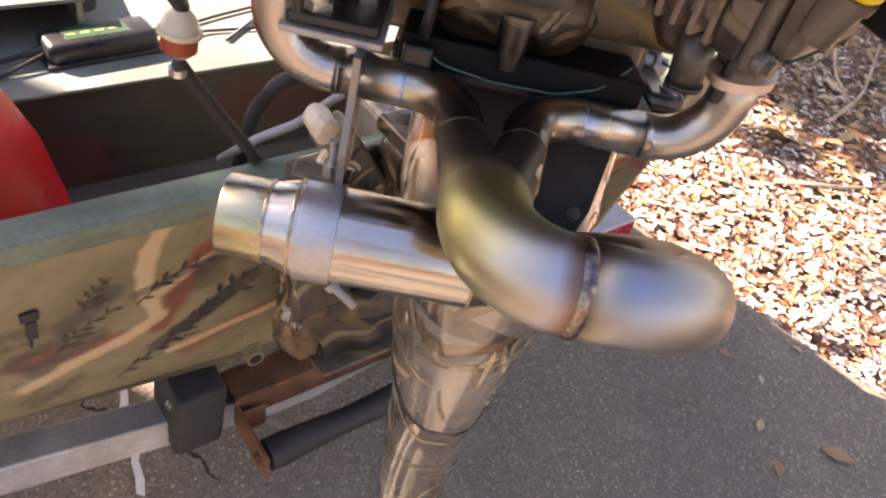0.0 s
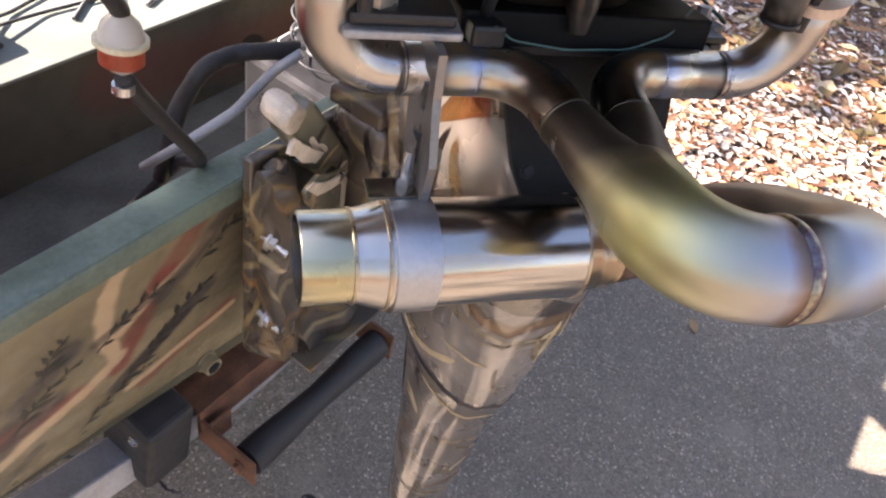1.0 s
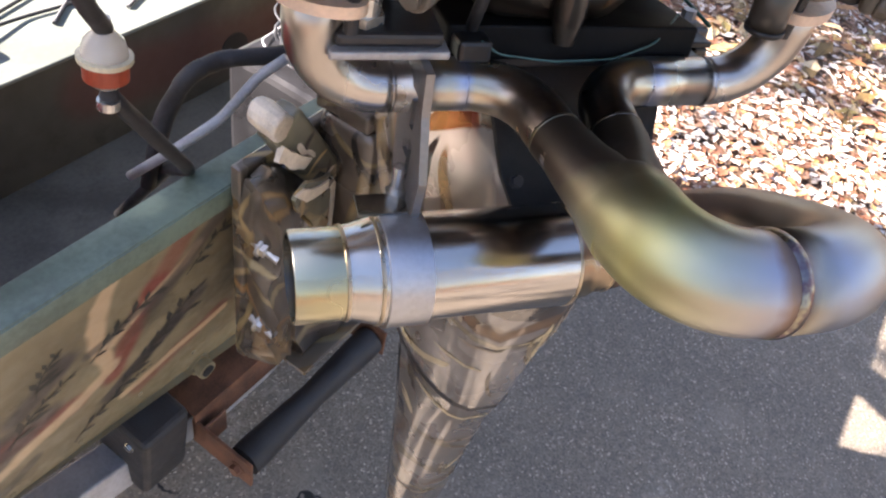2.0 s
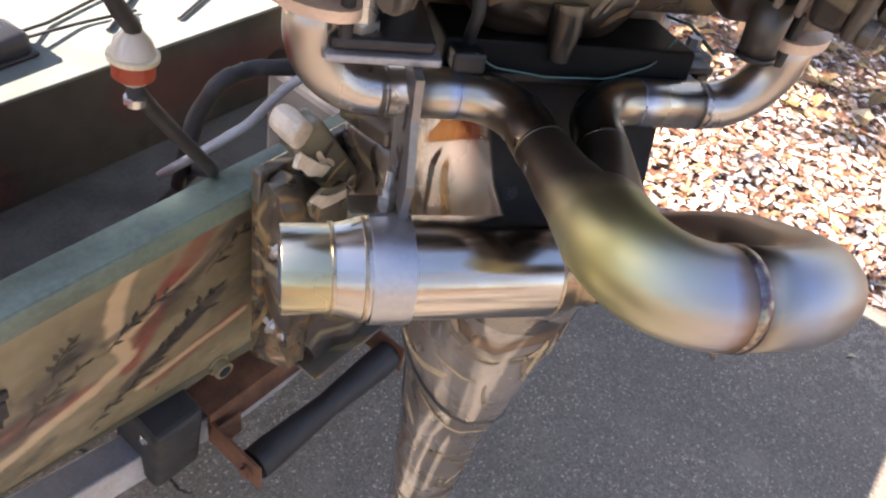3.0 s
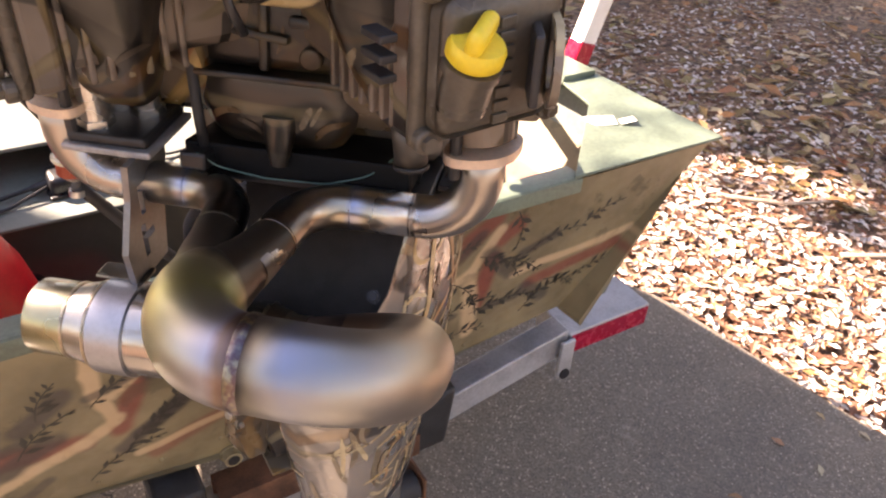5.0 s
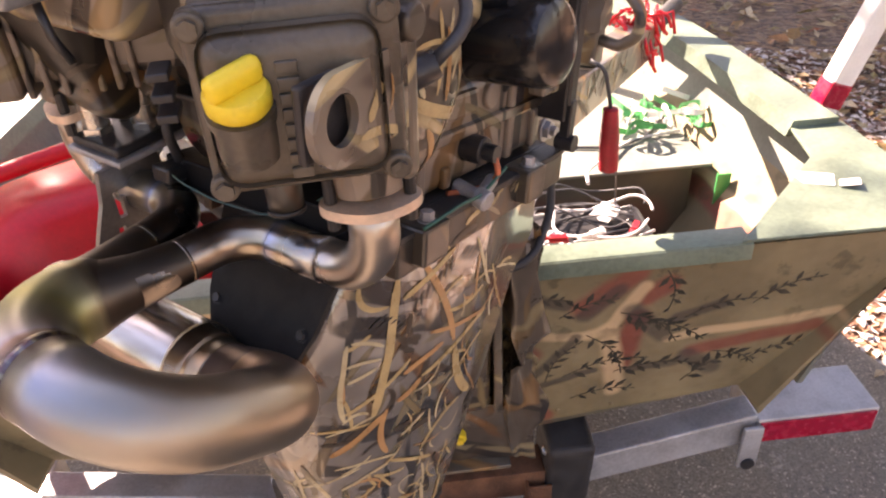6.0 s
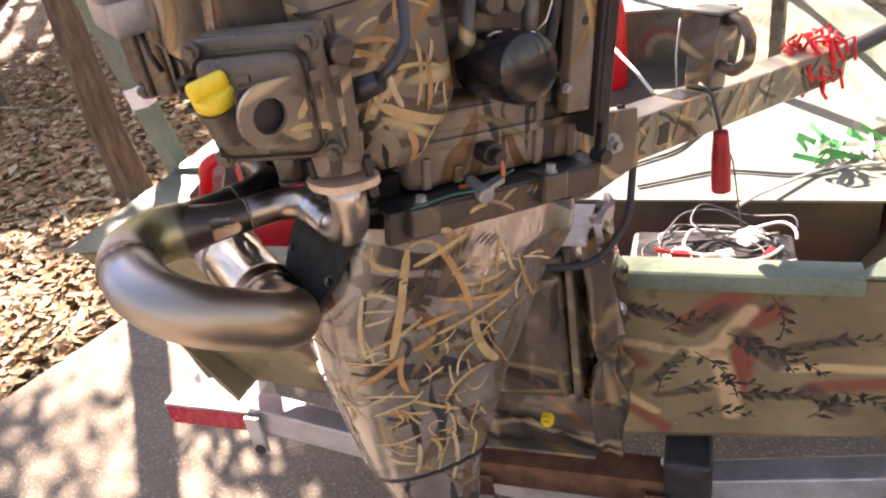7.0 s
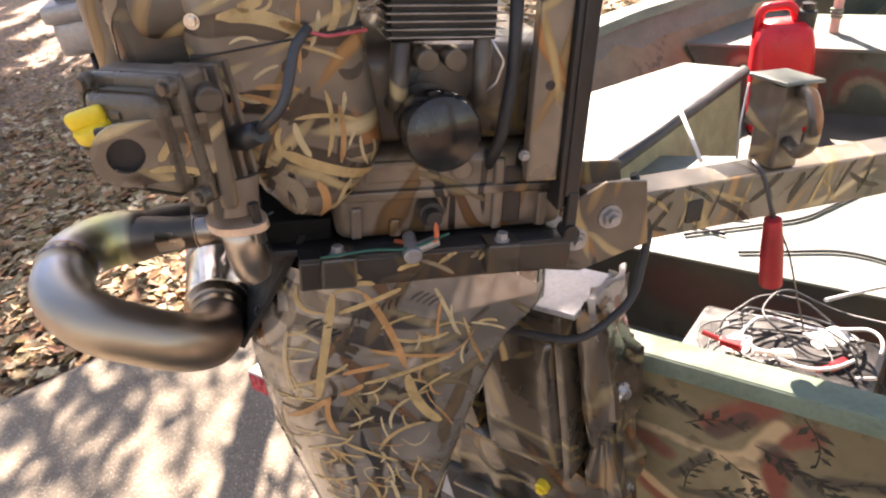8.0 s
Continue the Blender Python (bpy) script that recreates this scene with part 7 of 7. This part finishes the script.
tree(-10.6, 9.2, 0.12, 8, 17, 5000, 1.7, 1.7)
tree(-9.3, 10.2, 0.12, 8, 18, 5000, 1.7, 1.7)
tree(-8.0, 11.2, 0.12, 8, 19, 5000, 1.7, 1.7)
# Unseen understory trees, added for more shade on the same ground.
tree(-8.9, 6.6, 0.09, 5.5, 20, 5000, 1.9, 1.4)
tree(-7.9, 4.9, 0.08, 4.6, 21, 3500, 1.5, 1.2)

# distant wood as one band of trunks and leaves
rs = np.random.RandomState(5)
verts, faces = [], []
for i in range(260):
    a, d = rs.uniform(0, 6.283), rs.uniform(18, 45)
    x, y, w, h = d * math.cos(a), d * math.sin(a), rs.uniform(0.1, 0.25), rs.uniform(9, 16)
    b = len(verts)
    for j in range(5):
        q = 6.283 * j / 5
        verts += [(x + w * math.cos(q), y + w * math.sin(q), -0.6), (x + 0.4 * w * math.cos(q), y + 0.4 * w * math.sin(q), h)]
    faces += [(b + 2 * j, b + 2 * ((j + 1) % 5), b + 2 * ((j + 1) % 5) + 1, b + 2 * j + 1) for j in range(5)]
# their leaves, added to dim the low sky, kept low enough to let the sun over
for i in range(9000):
    a, d = rs.uniform(0, 6.283), rs.uniform(19, 46)
    top = 0.55 if abs((a - radians(SUN_AZ) + math.pi) % (2 * math.pi) - math.pi) < 0.5 else 0.75
    c = Vector((d * math.cos(a), d * math.sin(a), d * top * rs.rand() ** 0.8 + 0.5))
    n = Vector(rs.normal(0, 1, 3)).normalized()
    u = n.orthogonal().normalized()
    v, q = n.cross(u), rs.uniform(0.3, 0.8)
    b = len(verts)
    verts += [tuple(p) for p in (c - u * q, c + v * q * 0.6 - u * q * 0.2, c + u * q, c - v * q * 0.5 + u * q * 0.2)]
    faces.append((b, b + 1, b + 2, b + 3))
me = bpy.data.meshes.new("far_woods")
me.from_pydata(verts, [], faces)
me.materials.append(M_BARK)
me.materials.append(M_CROWN)
me.polygons.foreach_set("material_index", [0] * 1300 + [1] * 9000)
tagged(new("far_woods", me), "far autumn woods of brown trunks, with leaves added to dim the low sky", "woods", kind="stuff")
